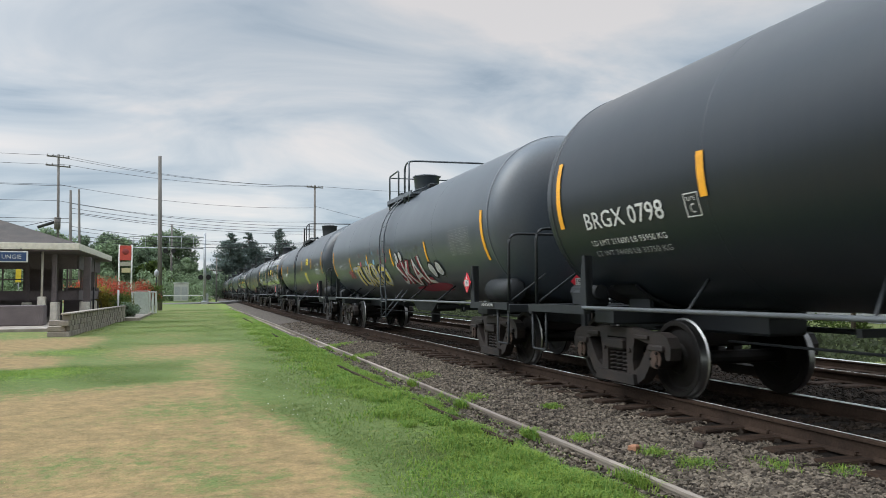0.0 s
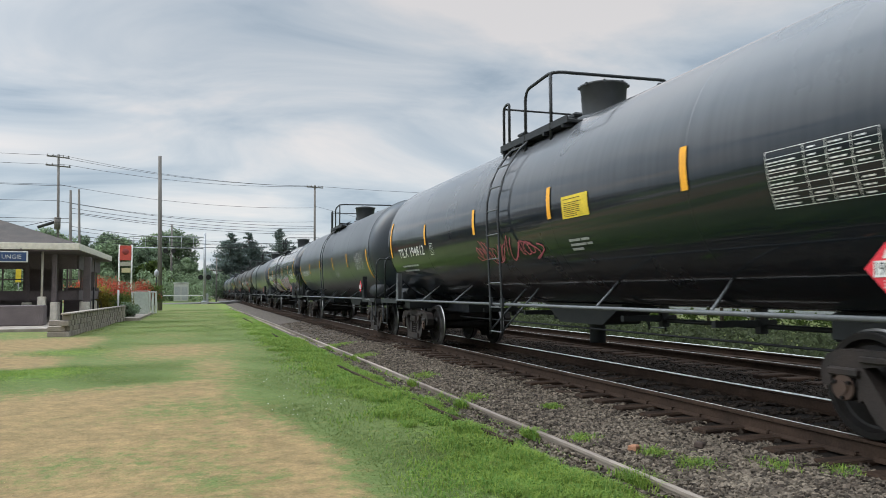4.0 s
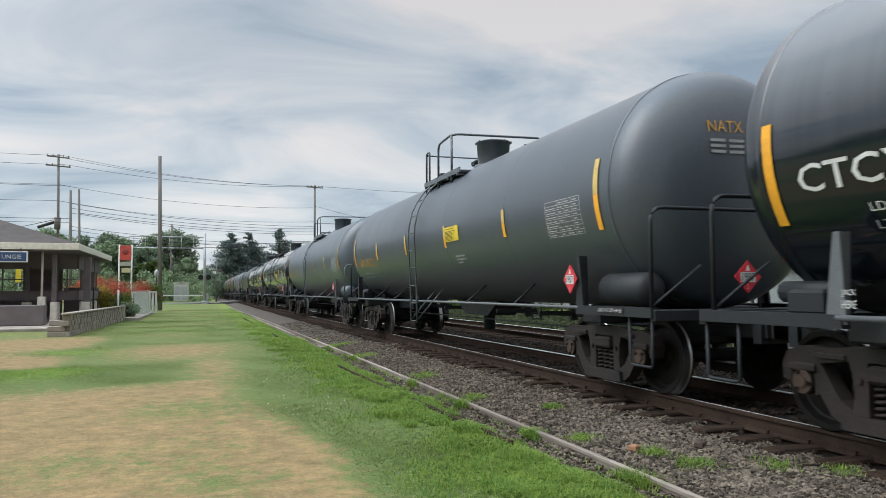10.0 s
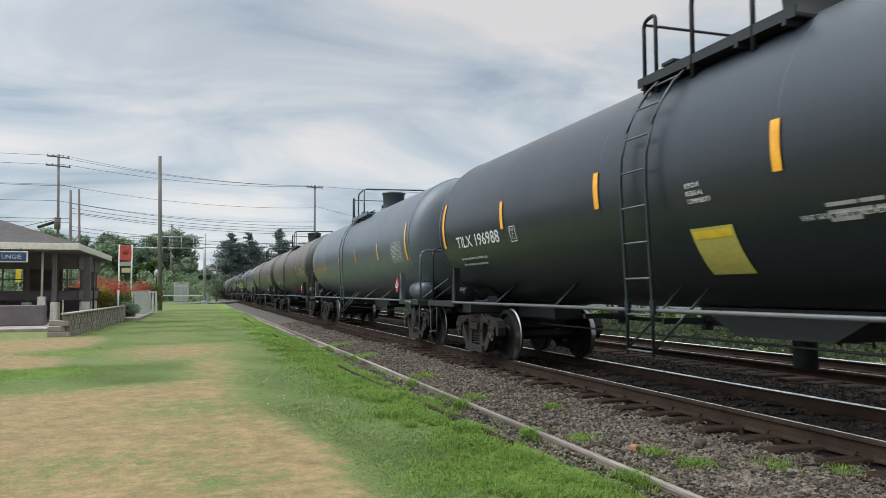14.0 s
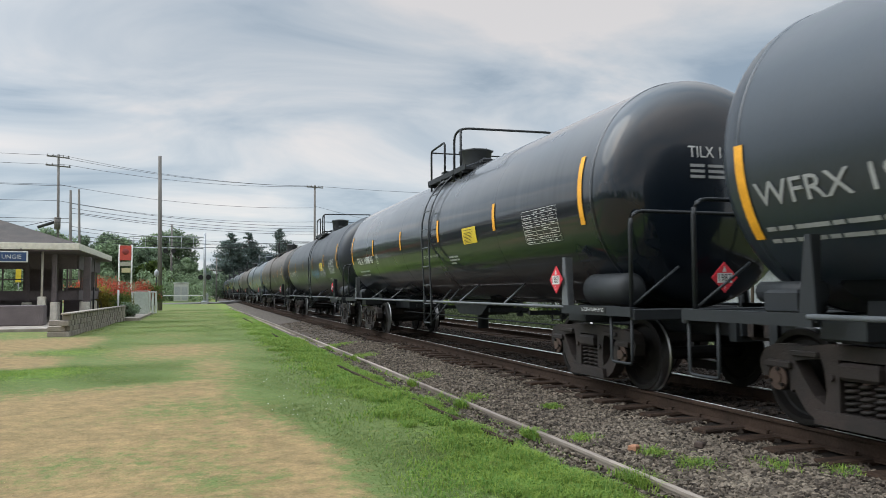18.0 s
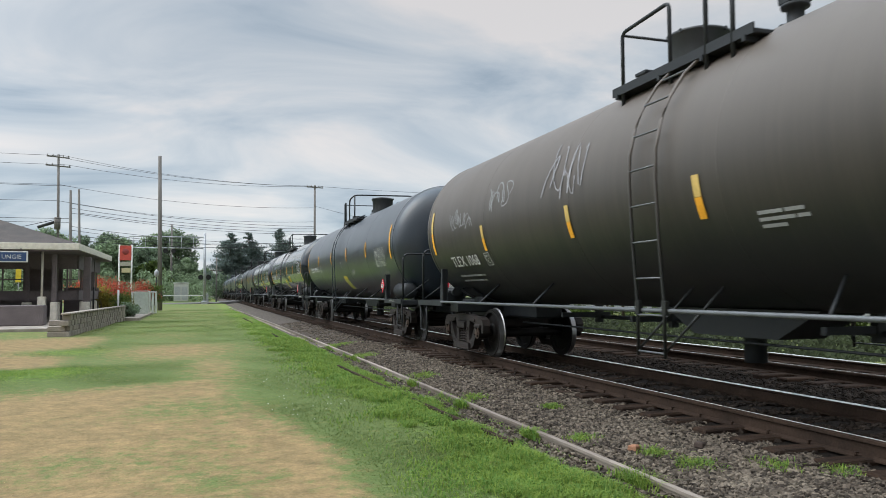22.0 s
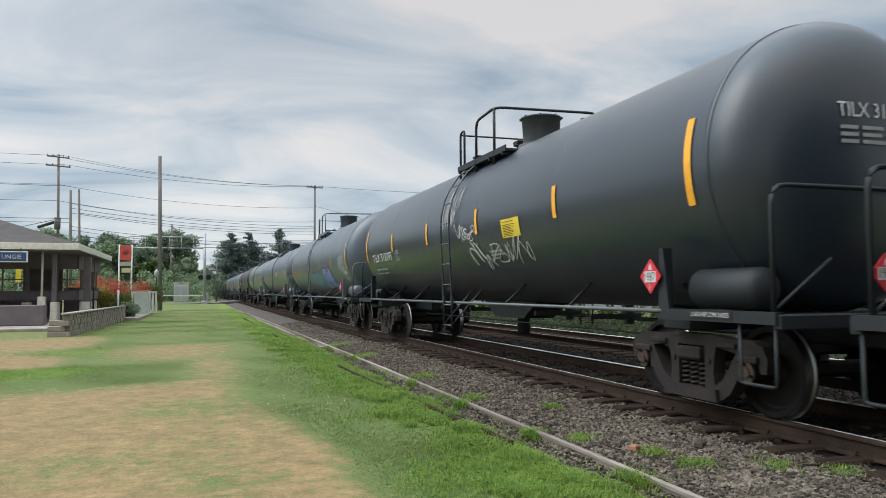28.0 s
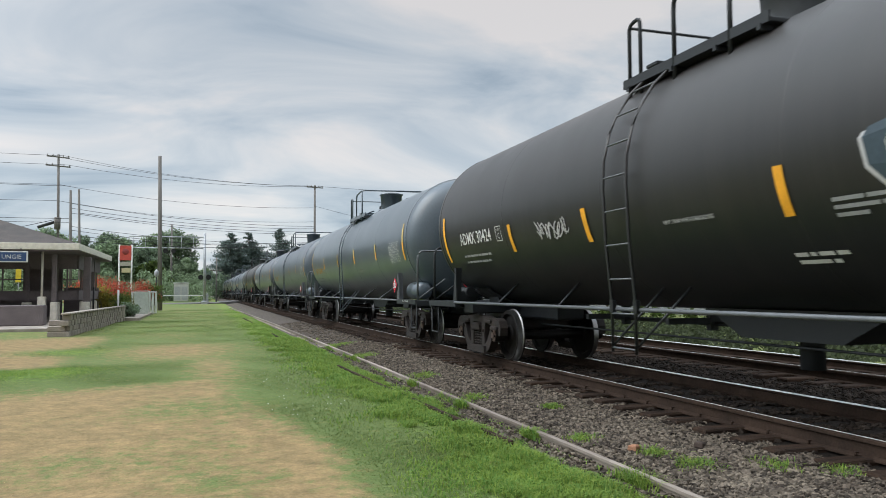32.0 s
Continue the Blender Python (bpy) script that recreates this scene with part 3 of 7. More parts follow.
RAIL = rail_mesh(-40, 420, "rail")
TIE = Shape().box((0, 0, 0), (2.62, 0.225, 0.17), ch=0.018).mesh("tie", M_TIE)
PLATE = Shape().box((0, 0, 0), (0.34, 0.19, 0.02)).mesh("tie_plate", M_RAIL)
SPIKE = Shape().cyl((0, 0, 0), (0, 0, 0.035), 0.013, 6).box((0.008, 0, 0.035), (0.035, 0.024, 0.014)).mesh("rail_spike", M_RAIL)
rng = np.random.RandomState(9)
for tx, nm, lab in ((DT, "near_railway_track", "main railway track of rusty rails on timber ties"), (DT2, "far_railway_track", "second railway track of rusty rails on timber ties")):
    track = thing(nm, pose(tx, 0, 0), lab, "railway track", kind="structure")
    for s in (-1, 1):
        part("rail", RAIL, track, "rail with a bright worn running surface", pose(s * 0.7525, 0, 0) @ Matrix.Diagonal((-s, 1, 1, 1)))
    n_tie = 150 if tx == DT else 70
    for i in range(n_tie):
        y = 0.01 + 0.52 * i + (3.12 if tx == DT else 4.16) - 0.25
        dx, ry = rng.uniform(-0.07, 0.07), rng.uniform(-1.2, 1.2)
        part("tie", TIE, track, m=pose(dx, y, -0.240 + rng.uniform(-0.008, 0.006), 0, rng.uniform(-0.4, 0.4), ry))
        if tx == DT and i < 44:
            part("tie_plate", PLATE, track, m=pose(-0.7525, y, -0.166))
            part("rail_spike", SPIKE, track, m=pose(-0.7525 - 0.085, y + 0.05, -0.158))
    vs, fs = [], []
    far = Shape()
    for y in np.arange(0.01 + 0.52 * n_tie + (3.12 if tx == DT else 4.16) - 0.25, 400, 0.52):
        far.box((0, y, -0.255), (2.6, 0.225, 0.17))
    for y in np.arange(-30, 2.6 if tx == DT else 3.6, 0.52):
        far.box((0, y, -0.255), (2.6, 0.225, 0.17))
    tagged(part("far_ties", far.mesh("far_ties", M_TIE), track), kind="stuff")

# the old siding half sunk in the grass
siding = thing("sunken_siding", Matrix(), "old rusty siding rails half buried in grass", "railway track", kind="structure")
SR = rail_mesh(0, 1, "siding_rail", h=0.14, head=0.033, foot=0.06)
M_OLDRAIL = mat("pale_weathered_rust", (0.3060, 0.2635, 0.2253), (0.1275, 0.1003, 0.0808), rough=0.75, scale=2.5, fine=30, bump=0.3)
SR.materials.clear(), SR.materials.append(M_OLDRAIL)
SR.polygons.foreach_set("material_index", [0] * len(SR.polygons))


SD = SR.copy()
SD.materials.clear(), SD.materials.append(M_RAIL)


def rail_run(pts, z, lab):
    for (xa, ya), (xb, yb) in zip(pts, pts[1:]):
        ln = math.hypot(xb - xa, yb - ya)
        ob = part("siding_rail", SD if "dark" in lab else SR, siding, lab)
        ob.matrix_basis = pose(xa, ya, z, 0, 0, -math.degrees(math.atan2(xb - xa, yb - ya))) @ Matrix.Diagonal((0.55 if "dark" in lab else 0.68, ln, 1, 1))


rail_run([(3.58, -6), (3.55, 6), (3.53, 18), (3.42, 36), (3.1, 58), (2.7, 77)], -0.265, "pale rusted outer rail")
rail_run([(3.10, 7.2), (3.02, 8.9), (2.92, 12.0), (2.80, 15.8)], -0.285, "dark inner rail sunk in turf")
rail_run([(2.66, 23.5), (2.6, 29.0)], -0.30, "dark inner rail sunk in turf")
rail_run([(2.55, 39.0), (2.5, 47.0)], -0.30, "dark inner rail sunk in turf")


# ---- grass ----
def grass(name, x, y, h, lean, width, seed, label, dead=0.0):
    """Single bent blades, rooted in the turf, that take its colours."""
    r = np.random.RandomState(seed)
    m = len(x)
    z = np.where(x < 3.45, lawn_z(x, y), np.maximum(bed_z(x, y), GRASS)) - 0.008
    a, tilt = r.uniform(0, 6.28, m), r.uniform(0.25, lean, m)
    w = width * (1 + y / 13) * r.uniform(0.8, 1.4, m)
    dx, dy = np.cos(a), np.sin(a)
    base = np.stack([x, y, z], -1)
    side = np.stack([-dy * w, dx * w, np.zeros(m)], -1)
    mid = base + np.stack([dx * h * tilt * 0.35, dy * h * tilt * 0.35, h * 0.62], -1)
    tip = base + np.stack([dx * h * tilt, dy * h * tilt, h / (1 + 0.55 * tilt)], -1)
    v = np.stack([base - side, base + side, mid + side * 0.8, mid - side * 0.8, tip], 1).reshape(-1, 3)
    k = np.arange(m) * 5
    fs = [*np.stack([k, k + 1, k + 2, k + 3], -1).tolist(), *np.stack([k + 3, k + 2, k + 4], -1).tolist()]
    me = mesh_of(name, v, fs, M_BLADE)
    xx, yy = np.repeat(x, 5), np.repeat(y, 5)
    turf_fields(me, np.minimum(xx, 3.0), yy)
    if name != "lawn_grass":
        me.attributes["dry"].data.foreach_set("value", np.full(len(xx), dead, np.float32))
        me.attributes["lush"].data.foreach_set("value", np.full(len(xx), 0.85, np.float32))
    return thing(name, Matrix(), label, "grass", kind="stuff", data=me)


def wedge(n, y0, y1, x1, r):
    """Places over the lawn that thin out with distance."""
    y = y0 * (y1 / y0) ** r.uniform(0, 1, n)
    x0 = -0.245 * y - 0.4
    return x0 + (x1 - x0) * r.uniform(0, 1, n), y


rg = np.random.RandomState(21)
x, y = wedge(330000, 4.3, 75, 3.55, rg)
keep = (rg.uniform(0, 1, len(x)) > 0.9 * smooth01(3.0, 3.45, x)) & (rg.uniform(0, 1, len(x)) > 1.25 * dryness(x, y)) & ~((x < -4.4) & (y > 29.5))
x, y = x[keep], y[keep]
h = rg.uniform(0.010, 0.030, len(x)) * (1 + 0.3 * wob(x, y, 2.2, 17)) * (1 + 1.2 * lushness(x, y)) * (1 - 0.8 * dryness(x, y))
grass("lawn_grass", x, y, h, 2.6, 0.0034, 22, "short patchy lawn grass, green and sun-burnt")
x, y = wedge(70000, 4.5, 40, 3.6, rg)
x = 2.62 + 0.50 * rg.normal(0, 1, len(x))
keep = (rg.uniform(0, 1, len(x)) < np.clip(0.30 + 0.75 * wob(x, y, 2.4, 61), 0.05, 1)) & (x < 3.5) & (x > 1.5)
x, y = x[keep], y[keep]
h = rg.uniform(0.03, 0.085, len(x)) * np.clip(0.8 + 0.5 * wob(x, y, 1.9, 62), 0.4, 1.5)
grass("lush_grass", x, y, h, 1.7, 0.0034, 23, "lush bright green grass along the old siding")


def tufts(name, spots, per, seed, label, h0, h1, lean, dead=0.0):
    r = np.random.RandomState(seed)
    xs, ys = [], []
    for cx, cy, rad, k in spots:
        m = int(per * k)
        xs.append(cx + rad * 0.6 * r.normal(0, 1, m)), ys.append(cy + rad * 0.9 * r.normal(0, 1, m))
    x, y = np.concatenate(xs), np.concatenate(ys)
    return grass(name, x, y, r.uniform(h0, h1, len(x)), lean, 0.0032, seed + 1, label, dead)


tufts("siding_tufts", [(3.42, 5.5, 0.16, 1.3), (3.46, 7.6, 0.10, 0.8), (3.47, 9.9, 0.10, 1), (3.30, 10.6, 0.16, 1.2), (3.45, 12.4, 0.10, 0.7), (3.2, 14.2, 0.2, 1), (3.5, 17.5, 0.12, 0.6), (3.4, 21, 0.2, 0.8), (3.05, 5.6, 0.2, 1.6), (2.95, 6.6, 0.18, 1.5), (3.0, 8.1, 0.16, 1.4), (2.75, 7.2, 0.2, 1.2), (2.5, 9.4, 0.2, 1.0), (2.8, 11.0, 0.2, 1.0), (2.6, 13.2, 0.3, 1.0), (3.1, 18.5, 0.3, 1.0), (3.0, 25, 0.4, 1.0)], 640, 31, "taller green grass tufts over the siding rails", 0.06, 0.17, 1.4)
tufts("ballast_weeds", [(4.15, 5.6, 0.13, 0.6), (4.11, 6.15, 0.10, 0.4), (4.40, 8.9, 0.08, 0.6), (4.62, 5.15, 0.12, 0.3), (3.9, 10.4, 0.14, 0.5), (3.95, 13.3, 0.2, 0.6), (3.86, 18.2, 0.25, 0.9), (4.0, 22, 0.3, 0.6), (4.9, 4.75, 0.12, 0.3), (3.85, 7.1, 0.12, 0.5)], 640, 33, "small green weeds growing through the ballast", 0.04, 0.10, 1.5)
r = np.random.RandomState(71)
spots = []
while len(spots) < 520:
    cy = 4.6 * (30 / 4.6) ** r.uniform()
    cx = r.uniform(0.6, 3.45)
    if r.uniform() < float(lushness(np.array(cx), np.array(cy))) * 1.25 - 0.25:
        spots.append((cx, cy, r.uniform(0.03, 0.09) * (1 + cy / 25), r.uniform(0.25, 0.75)))
tufts("lawn_tufts", spots, 130, 72, "coarse clumps of bright green grass in the lawn", 0.045, 0.125, 1.8)
# clover heads in the dull turf
r = np.random.RandomState(36)
cx, cy = r.uniform(0.9, 2.3, 55), r.uniform(9.4, 15.5, 55)
scatter("clover_heads", ICO_V, ICO_F, np.stack([cx, cy, lawn_z(cx, cy) + 0.03], -1), r.uniform(0.004, 0.008, 55), M_WHITEP, r, 1.0, "small white clover heads in the turf", "clover")
# weathered stones and one brick scrap lying about
for bx0, by0, col, lab in ((4.02, 6.35, (0.34, 0.17, 0.10), "small orange-brown brick scrap on the ballast"), (4.55, 6.05, (0.07, 0.05, 0.04), "rotten tie splinter on the ballast")):
    thing("scrap_piece", pose(bx0, by0, float(bed_z(np.array(bx0), np.array(by0))) + 0.035, 4, 7, 40), lab, "debris", data=Shape().box((0, 0, 0), (0.16, 0.08, 0.06), ch=0.012).mesh("scrap_piece", plain("scrap_surface", col, 0.9, var=0.3)))


# ---- the train ----
HALF = 9.2                       # half a car's length over its couplers
WHEEL_R = 0.457


def side_frame(s):
    """A cast side frame: arched top chord, deep spring window, two triangular windows, jaws over the bearings."""
    sh = Shape()
    x0, x1 = s * 0.92, s * 1.07
    sh.slab([(-1.13, 0.46), (-1.15, 0.60), (-1.08, 0.72), (-0.94, 0.77), (-0.60, 0.765), (-0.34, 0.80), (0.34, 0.80), (0.60, 0.765), (0.94, 0.77), (1.08, 0.72), (1.15, 0.60), (1.13, 0.46), (1.05, 0.46), (1.02, 0.57), (0.92, 0.62), (0.70, 0.63), (0.40, 0.675), (-0.40, 0.675), (-0.70, 0.63), (-0.92, 0.62), (-1.02, 0.57), (-1.05, 0.46)], x0, x1)
    for k in (-1, 1):
        sh.slab([(k * 0.94, 0.63), (k * 0.72, 0.64), (k * 0.62, 0.50), (k * 0.50, 0.34), (k * 0.38, 0.27), (k * 0.26, 0.25), (k * 0.26, 0.10), (k * 0.44, 0.11), (k * 0.60, 0.20), (k * 0.72, 0.36), (k * 0.77, 0.47), (k * 0.78, 0.56), (k * 0.86, 0.60)], x0, x1)
        sh.slab([(k * 0.225, 0.70), (k * 0.42, 0.70), (k * 0.38, 0.58), (k * 0.36, 0.40), (k * 0.39, 0.22), (k * 0.225, 0.22)], x0, x1)
        sh.slab([(k * 0.79, 0.60), (k * 0.72, 0.60), (k * 0.715, 0.38), (k * 0.77, 0.34)], x0, x1)
        sh.box((s * 0.995, k * 0.889, 0.585), (0.23, 0.30, 0.075), ch=0.02)
        sh.box((s * 1.085, k * 0.58, 0.70), (0.03, 0.30, 0.05), ch=0.01)
        sh.cyl((s * 1.07, k * 0.30, 0.52), (s * 1.095, k * 0.30, 0.52), 0.03, 8)
    sh.slab([(-0.46, 0.11), (0.46, 0.11), (0.44, 0.235), (-0.44, 0.235)], x0 - s * 0.03, x1 + s * 0.05)
    sh.box((s * 1.03, 0, 0.585), (0.17, 0.40, 0.15), ch=0.03)
    return sh.mesh("side_frame", M_TRUCK)


def spring_mesh(x, y):
    pts = []
    for i in range(36):
        a = i / 35 * 2 * math.pi * 5
        pts.append((x + 0.055 * math.cos(a), y + 0.066 * math.sin(a), 0.24 + 0.26 * i / 35))
    return Shape().tube(pts, 0.017, 4).mesh("spring", M_TRUCK)


def wheelset_mesh():
    sh = Shape()
    sh.cyl((-1.02, 0, 0), (1.02, 0, 0), 0.085, 12)
    for s in (-1, 1):
        a = s * 0.68
        sh.slot(0).spin([(a, 0.09), (a, 0.15), (a + s * 0.02, 0.17), (a + s * 0.03, 0.36), (a, 0.39)], "X", 44)
        sh.spin([(a, 0.39), (a - s * 0.005, WHEEL_R + 0.020)], "X", 44)
        sh.spin([(a - s * 0.005, WHEEL_R + 0.020), (a + s * 0.006, WHEEL_R + 0.025), (a + s * 0.022, WHEEL_R + 0.024)], "X", 44)
        sh.slot(1).spin([(a + s * 0.022, WHEEL_R + 0.024), (a + s * 0.038, WHEEL_R + 0.003)], "X", 44)
        sh.spin([(a + s * 0.038, WHEEL_R + 0.003), (a + s * 0.128, WHEEL_R - 0.004)], "X", 44)
        sh.slot(0).spin([(a + s * 0.128, WHEEL_R - 0.004), (a + s * 0.136, WHEEL_R - 0.014)], "X", 44)
        sh.spin([(a + s * 0.136, WHEEL_R - 0.014), (a + s * 0.136, 0.392)], "X", 44)
        sh.spin([(a + s * 0.136, 0.392), (a + s * 0.08, 0.362), (a + s * 0.072, 0.34), (a + s * 0.10, 0.19), (a + s * 0.14, 0.155)], "X", 44)
        sh.spin([(a + s * 0.14, 0.155), (a + s * 0.14, 0.09)], "X", 44)
        sh.slot(0).cyl((s * 0.9, 0, 0), (s * 1.09, 0, 0), 0.115, 16)
        sh.slot(2).cyl((s * 1.09, 0, 0), (s * 1.104, 0, 0), 0.108, 18).cyl((s * 1.104, 0, 0), (s * 1.12, 0, 0), 0.055, 12)
        for k in range(3):
            t = k * 2.094
            sh.slot(0).cyl((s * 1.10, 0.085 * math.cos(t), 0.085 * math.sin(t)), (s * 1.128, 0.085 * math.cos(t), 0.085 * math.sin(t)), 0.018, 6)
    me = sh.mesh("wheelset", M_WHEEL, M_WTREAD, M_CAP)
    bm = bmesh.new()
    bm.from_mesh(me)
    bmesh.ops.remove_doubles(bm, verts=bm.verts, dist=1e-5)
    for e in bm.edges:
        if len(e.link_faces) == 2 and e.calc_face_angle() > 0.45:
            e.smooth = False
    bm.to_mesh(me)
    bm.free()
    return me


def truck_mesh():
    sh = Shape()
    sh.box((0, 0, 0.62), (1.9, 0.34, 0.20), ch=0.03)
    sh.cyl((0, 0, 0.7), (0, 0, 0.80), 0.2, 16)
    return sh.mesh("truck", M_TRUCK)


def brake_mesh():
    sh = Shape()
    for k in (-1, 1):
        sh.tube([(-0.8, k * 0.40, 0.38), (0.0, k * 0.36, 0.36), (0.8, k * 0.40, 0.38)], 0.035, 6)
        for s in (-1, 1):
            sh.box((s * 0.745, k * 0.405, 0.42), (0.09, 0.05, 0.28), ch=0.01)
    sh.cyl((0.25, -0.36, 0.40), (0.25, 0.36, 0.52), 0.02, 6)
    return sh.mesh("brake_beam", M_TRUCK)


ME_SF = {s: side_frame(s) for s in (-1, 1)}
ME_SPRINGS = {s: [spring_mesh(s * 1.0, y) for y in (-0.145, 0.0, 0.145)] for s in (-1, 1)}
ME_WHEELS, ME_TRUCK, ME_BRAKE = wheelset_mesh(), truck_mesh(), brake_mesh()


def arc(p, q, n=5):
    return [tuple(p[i] + (q[i] - p[i]) * k / n for i in range(3)) for k in range(n + 1)]


def bent(corners, rad=0.14, n=4):
    """A pipe's centre line with rounded corners."""
    pts = [Vector(c) for c in corners]
    out = [pts[0]]
    for a, b, c in zip(pts, pts[1:], pts[2:]):
        u, w = (a - b).normalized(), (c - b).normalized()
        p, q = b + u * rad, b + w * rad
        for k in range(n + 1):
            t = k / n
            out.append((1 - t) ** 2 * p + 2 * t * (1 - t) * b + t * t * q)
    return out + [pts[-1]]


M_SHELLRAIL = plain("grey_black_ladder_steel", (0.035, 0.040, 0.046), 0.45)
M_LID = plain("dark_grey_lid_steel", (0.060, 0.066, 0.072), 0.5)


TANK_Y = 7.88                    # half a tank's length without its heads


def dish(q):
    """How far a tank's head stands out at the share q of its radius."""
    return 0.66 * (1 - q ** 2.7) ** (1 / 2.3)


def tank_car(skin, R=1.50, zc=2.54, fore=False, frame_mat=None):
    """One tank car at the rail tops' level, its length along y, its leading end towards -y."""
    fm, lad = frame_mat or M_FRAME, 0.0
    P = PAINT[skin]
    car = new("tank_car")
    cy = TANK_Y
    prof = [(-cy - dish(q), R * q) for q in (0.0, 0.12, 0.25, 0.4, 0.55, 0.68, 0.78, 0.86, 0.92, 0.96, 0.985)]
    prof[0] = (-cy - dish(0.0), 0.001)
    body = prof + [(-cy, R), (-cy + 0.05, R), (-4.0, R), (0.0, R), (4.0, R), (cy - 0.05, R), (cy, R)] + [(-u, r) for u, r in reversed(prof)]
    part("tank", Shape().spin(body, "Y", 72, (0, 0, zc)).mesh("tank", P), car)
    for s in (-1, 1):
        part("head_seam", Shape().spin([(s * cy - 0.03, R), (s * cy - 0.024, R + 0.008), (s * cy + 0.024, R + 0.008), (s * cy + 0.03, R - 0.002)], "Y", 72, (0, 0, zc)).mesh("head_seam", P), car)
        for y in (s * 4.62, s * 1.5):
            part("weld_seam", Shape().spin([(y - 0.009, R), (y - 0.005, R + 0.0018), (y + 0.005, R + 0.0018), (y + 0.009, R)], "Y", 72, (0, 0, zc)).mesh("weld_seam", P), car)
        # draft sill, end platform, saddle
        sill = Shape().box((0, s * 7.9, 0.86), (0.36, 2.2, 0.30), ch=0.02).box((0, s * 6.3, 0.90), (0.52, 2.2, 0.30), ch=0.03).box((0, s * 8.9, 0.84), (0.46, 0.12, 0.36))
        part("draft_sill", sill.mesh("draft_sill", fm), car)
        cp = Shape().box((0, s * 8.98, 0.84), (0.20, 0.34, 0.18), ch=0.02).box((-0.06, s * 9.18, 0.84), (0.16, 0.26, 0.30), ch=0.04).box((0.09, s * 9.12, 0.84), (0.08, 0.16, 0.26), ch=0.03)
        part("coupler", cp.mesh("coupler", M_TRUCK), car)
        pl = Shape()
        pl.box((0, s * 8.42, 1.02), (2.9, 0.64, 0.04), ch=0.01)
        part("end_beam", Shape().box((0, s * 8.74, 0.99), (2.96, 0.10, 0.13), ch=0.01).mesh("end_beam", fm), car)
        part("end_platform", pl.mesh("end_platform", fm), car)
        sad = Shape()
        sad.slab([(s * 6.75, 0.95), (s * 7.25, 0.95), (s * 7.18, 1.6), (s * 6.82, 1.6)], -0.72, -0.66).slab([(s * 6.75, 0.95), (s * 7.25, 0.95), (s * 7.18, 1.6), (s * 6.82, 1.6)], 0.66, 0.72)
        sad.box((0, s * 7.0, 0.94), (2.5, 0.46, 0.20), ch=0.02)
        vs, fs = [], []
        for i in range(13):
            t = radians(-128 + 76 * i / 12)
            for y in (6.7, 7.3):
                vs.append(((R + 0.012) * math.cos(t), s * y, zc + (R + 0.012) * math.sin(t)))
            for y in (6.7, 7.3):
                vs.append(((R + 0.05) * math.cos(t), s * y, zc + (R + 0.05) * math.sin(t)))
        for i in range(12):
            a = 4 * i
            fs += [(a + 2, a + 6, a + 7, a + 3), (a, a + 1, a + 5, a + 4), (a, a + 4, a + 6, a + 2), (a + 1, a + 3, a + 7, a + 5)]
        sad.add(vs, fs)
        part("saddle", sad.mesh("saddle", fm), car)
        rail = Shape().tube(bent([(-1.42, s * 8.64, 1.0), (-1.42, s * 8.64, 2.20), (1.42, s * 8.64, 2.20), (1.42, s * 8.64, 1.0)], 0.17), 0.024)
        rail.tube([(-1.42, s * 8.64, 1.08), (-0.75, s * 8.62, 1.55)], 0.016)
        part("end_handrail", rail.mesh("end_handrail", M_PIPE if skin in ("grey", "blue") else fm), car, "bent steel pipe handrail")
        for x in (-1, 1):
            up = Shape().slab([(s * 7.02, 1.0), (s * 7.22, 1.0), (s * 7.12, 1.72), (s * 7.06, 1.72)], x * 1.49, x * 1.46)
            up.slab([(s * 7.1, 1.0), (s * 7.13, 1.0), (s * 7.10, 1.72), (s * 7.08, 1.72)], x * 1.49, x * 1.36)
            part("corner_bracket", up.mesh("corner_bracket", M_PIPE if skin in ("grey", "blue", "gloss") else fm), car)
            st = Shape().tube(bent([(x * 1.46, s * 8.7, 0.97), (x * 1.46, s * 8.7, 0.42), (x * 1.46, s * 8.25, 0.42), (x * 1.46, s * 8.25, 0.97)], 0.05, 2), 0.018)
            part("sill_step", st.mesh("sill_step", fm), car)
            part("corner_sill", Shape().box((x * 1.46, s * 7.9, 1.02), (0.10, 1.7, 0.11)).mesh("corner_sill", fm), car)
        # truck
        tr = part("truck", ME_TRUCK, car, m=pose(0, s * 7.0, 0))
        for x in (-1, 1):
            part("side_frame", ME_SF[x], tr)
            for me in ME_SPRINGS[x] if x < 0 else ME_SPRINGS[x][:1]:
                part("spring", me, tr)
        for k in (-1, 1):
            part("wheelset", ME_WHEELS, tr, m=pose(0, k * 0.889, WHEEL_R))
        part("brake_beam", ME_BRAKE, tr)
    for x in (-1, 1):
        part("side_pipe", Shape().tube([(x * 1.5, -7.1, 1.05), (x * 1.5, 7.1, 1.05)], 0.024, 8).mesh("side_pipe", M_PIPE), car, "worn grey side safety pipe")
        for y in (-4.95, -2.75, 2.75, 4.95):
            yy = y + 0.32
            part("brace", Shape().tube([(x * 1.5, y, 1.04), (x * (math.sqrt(max(R * R - (zc - 1.38) ** 2, 0)) + 0.0), yy, 1.38)], 0.017, 6).mesh("brace", M_PIPE if skin in ("grey", "blue", "gloss") else fm), car)
        # ladder that follows the shell
        ld = Shape()
        path = [(1.54, 0.55), (1.54, 1.1), (R + 0.07, zc - 0.75)]
        for k in range(1, 9):
            t = radians(-14 + 11 * k)
            path.append(((R + 0.10) * math.cos(t), zc + (R + 0.10) * math.sin(t)))
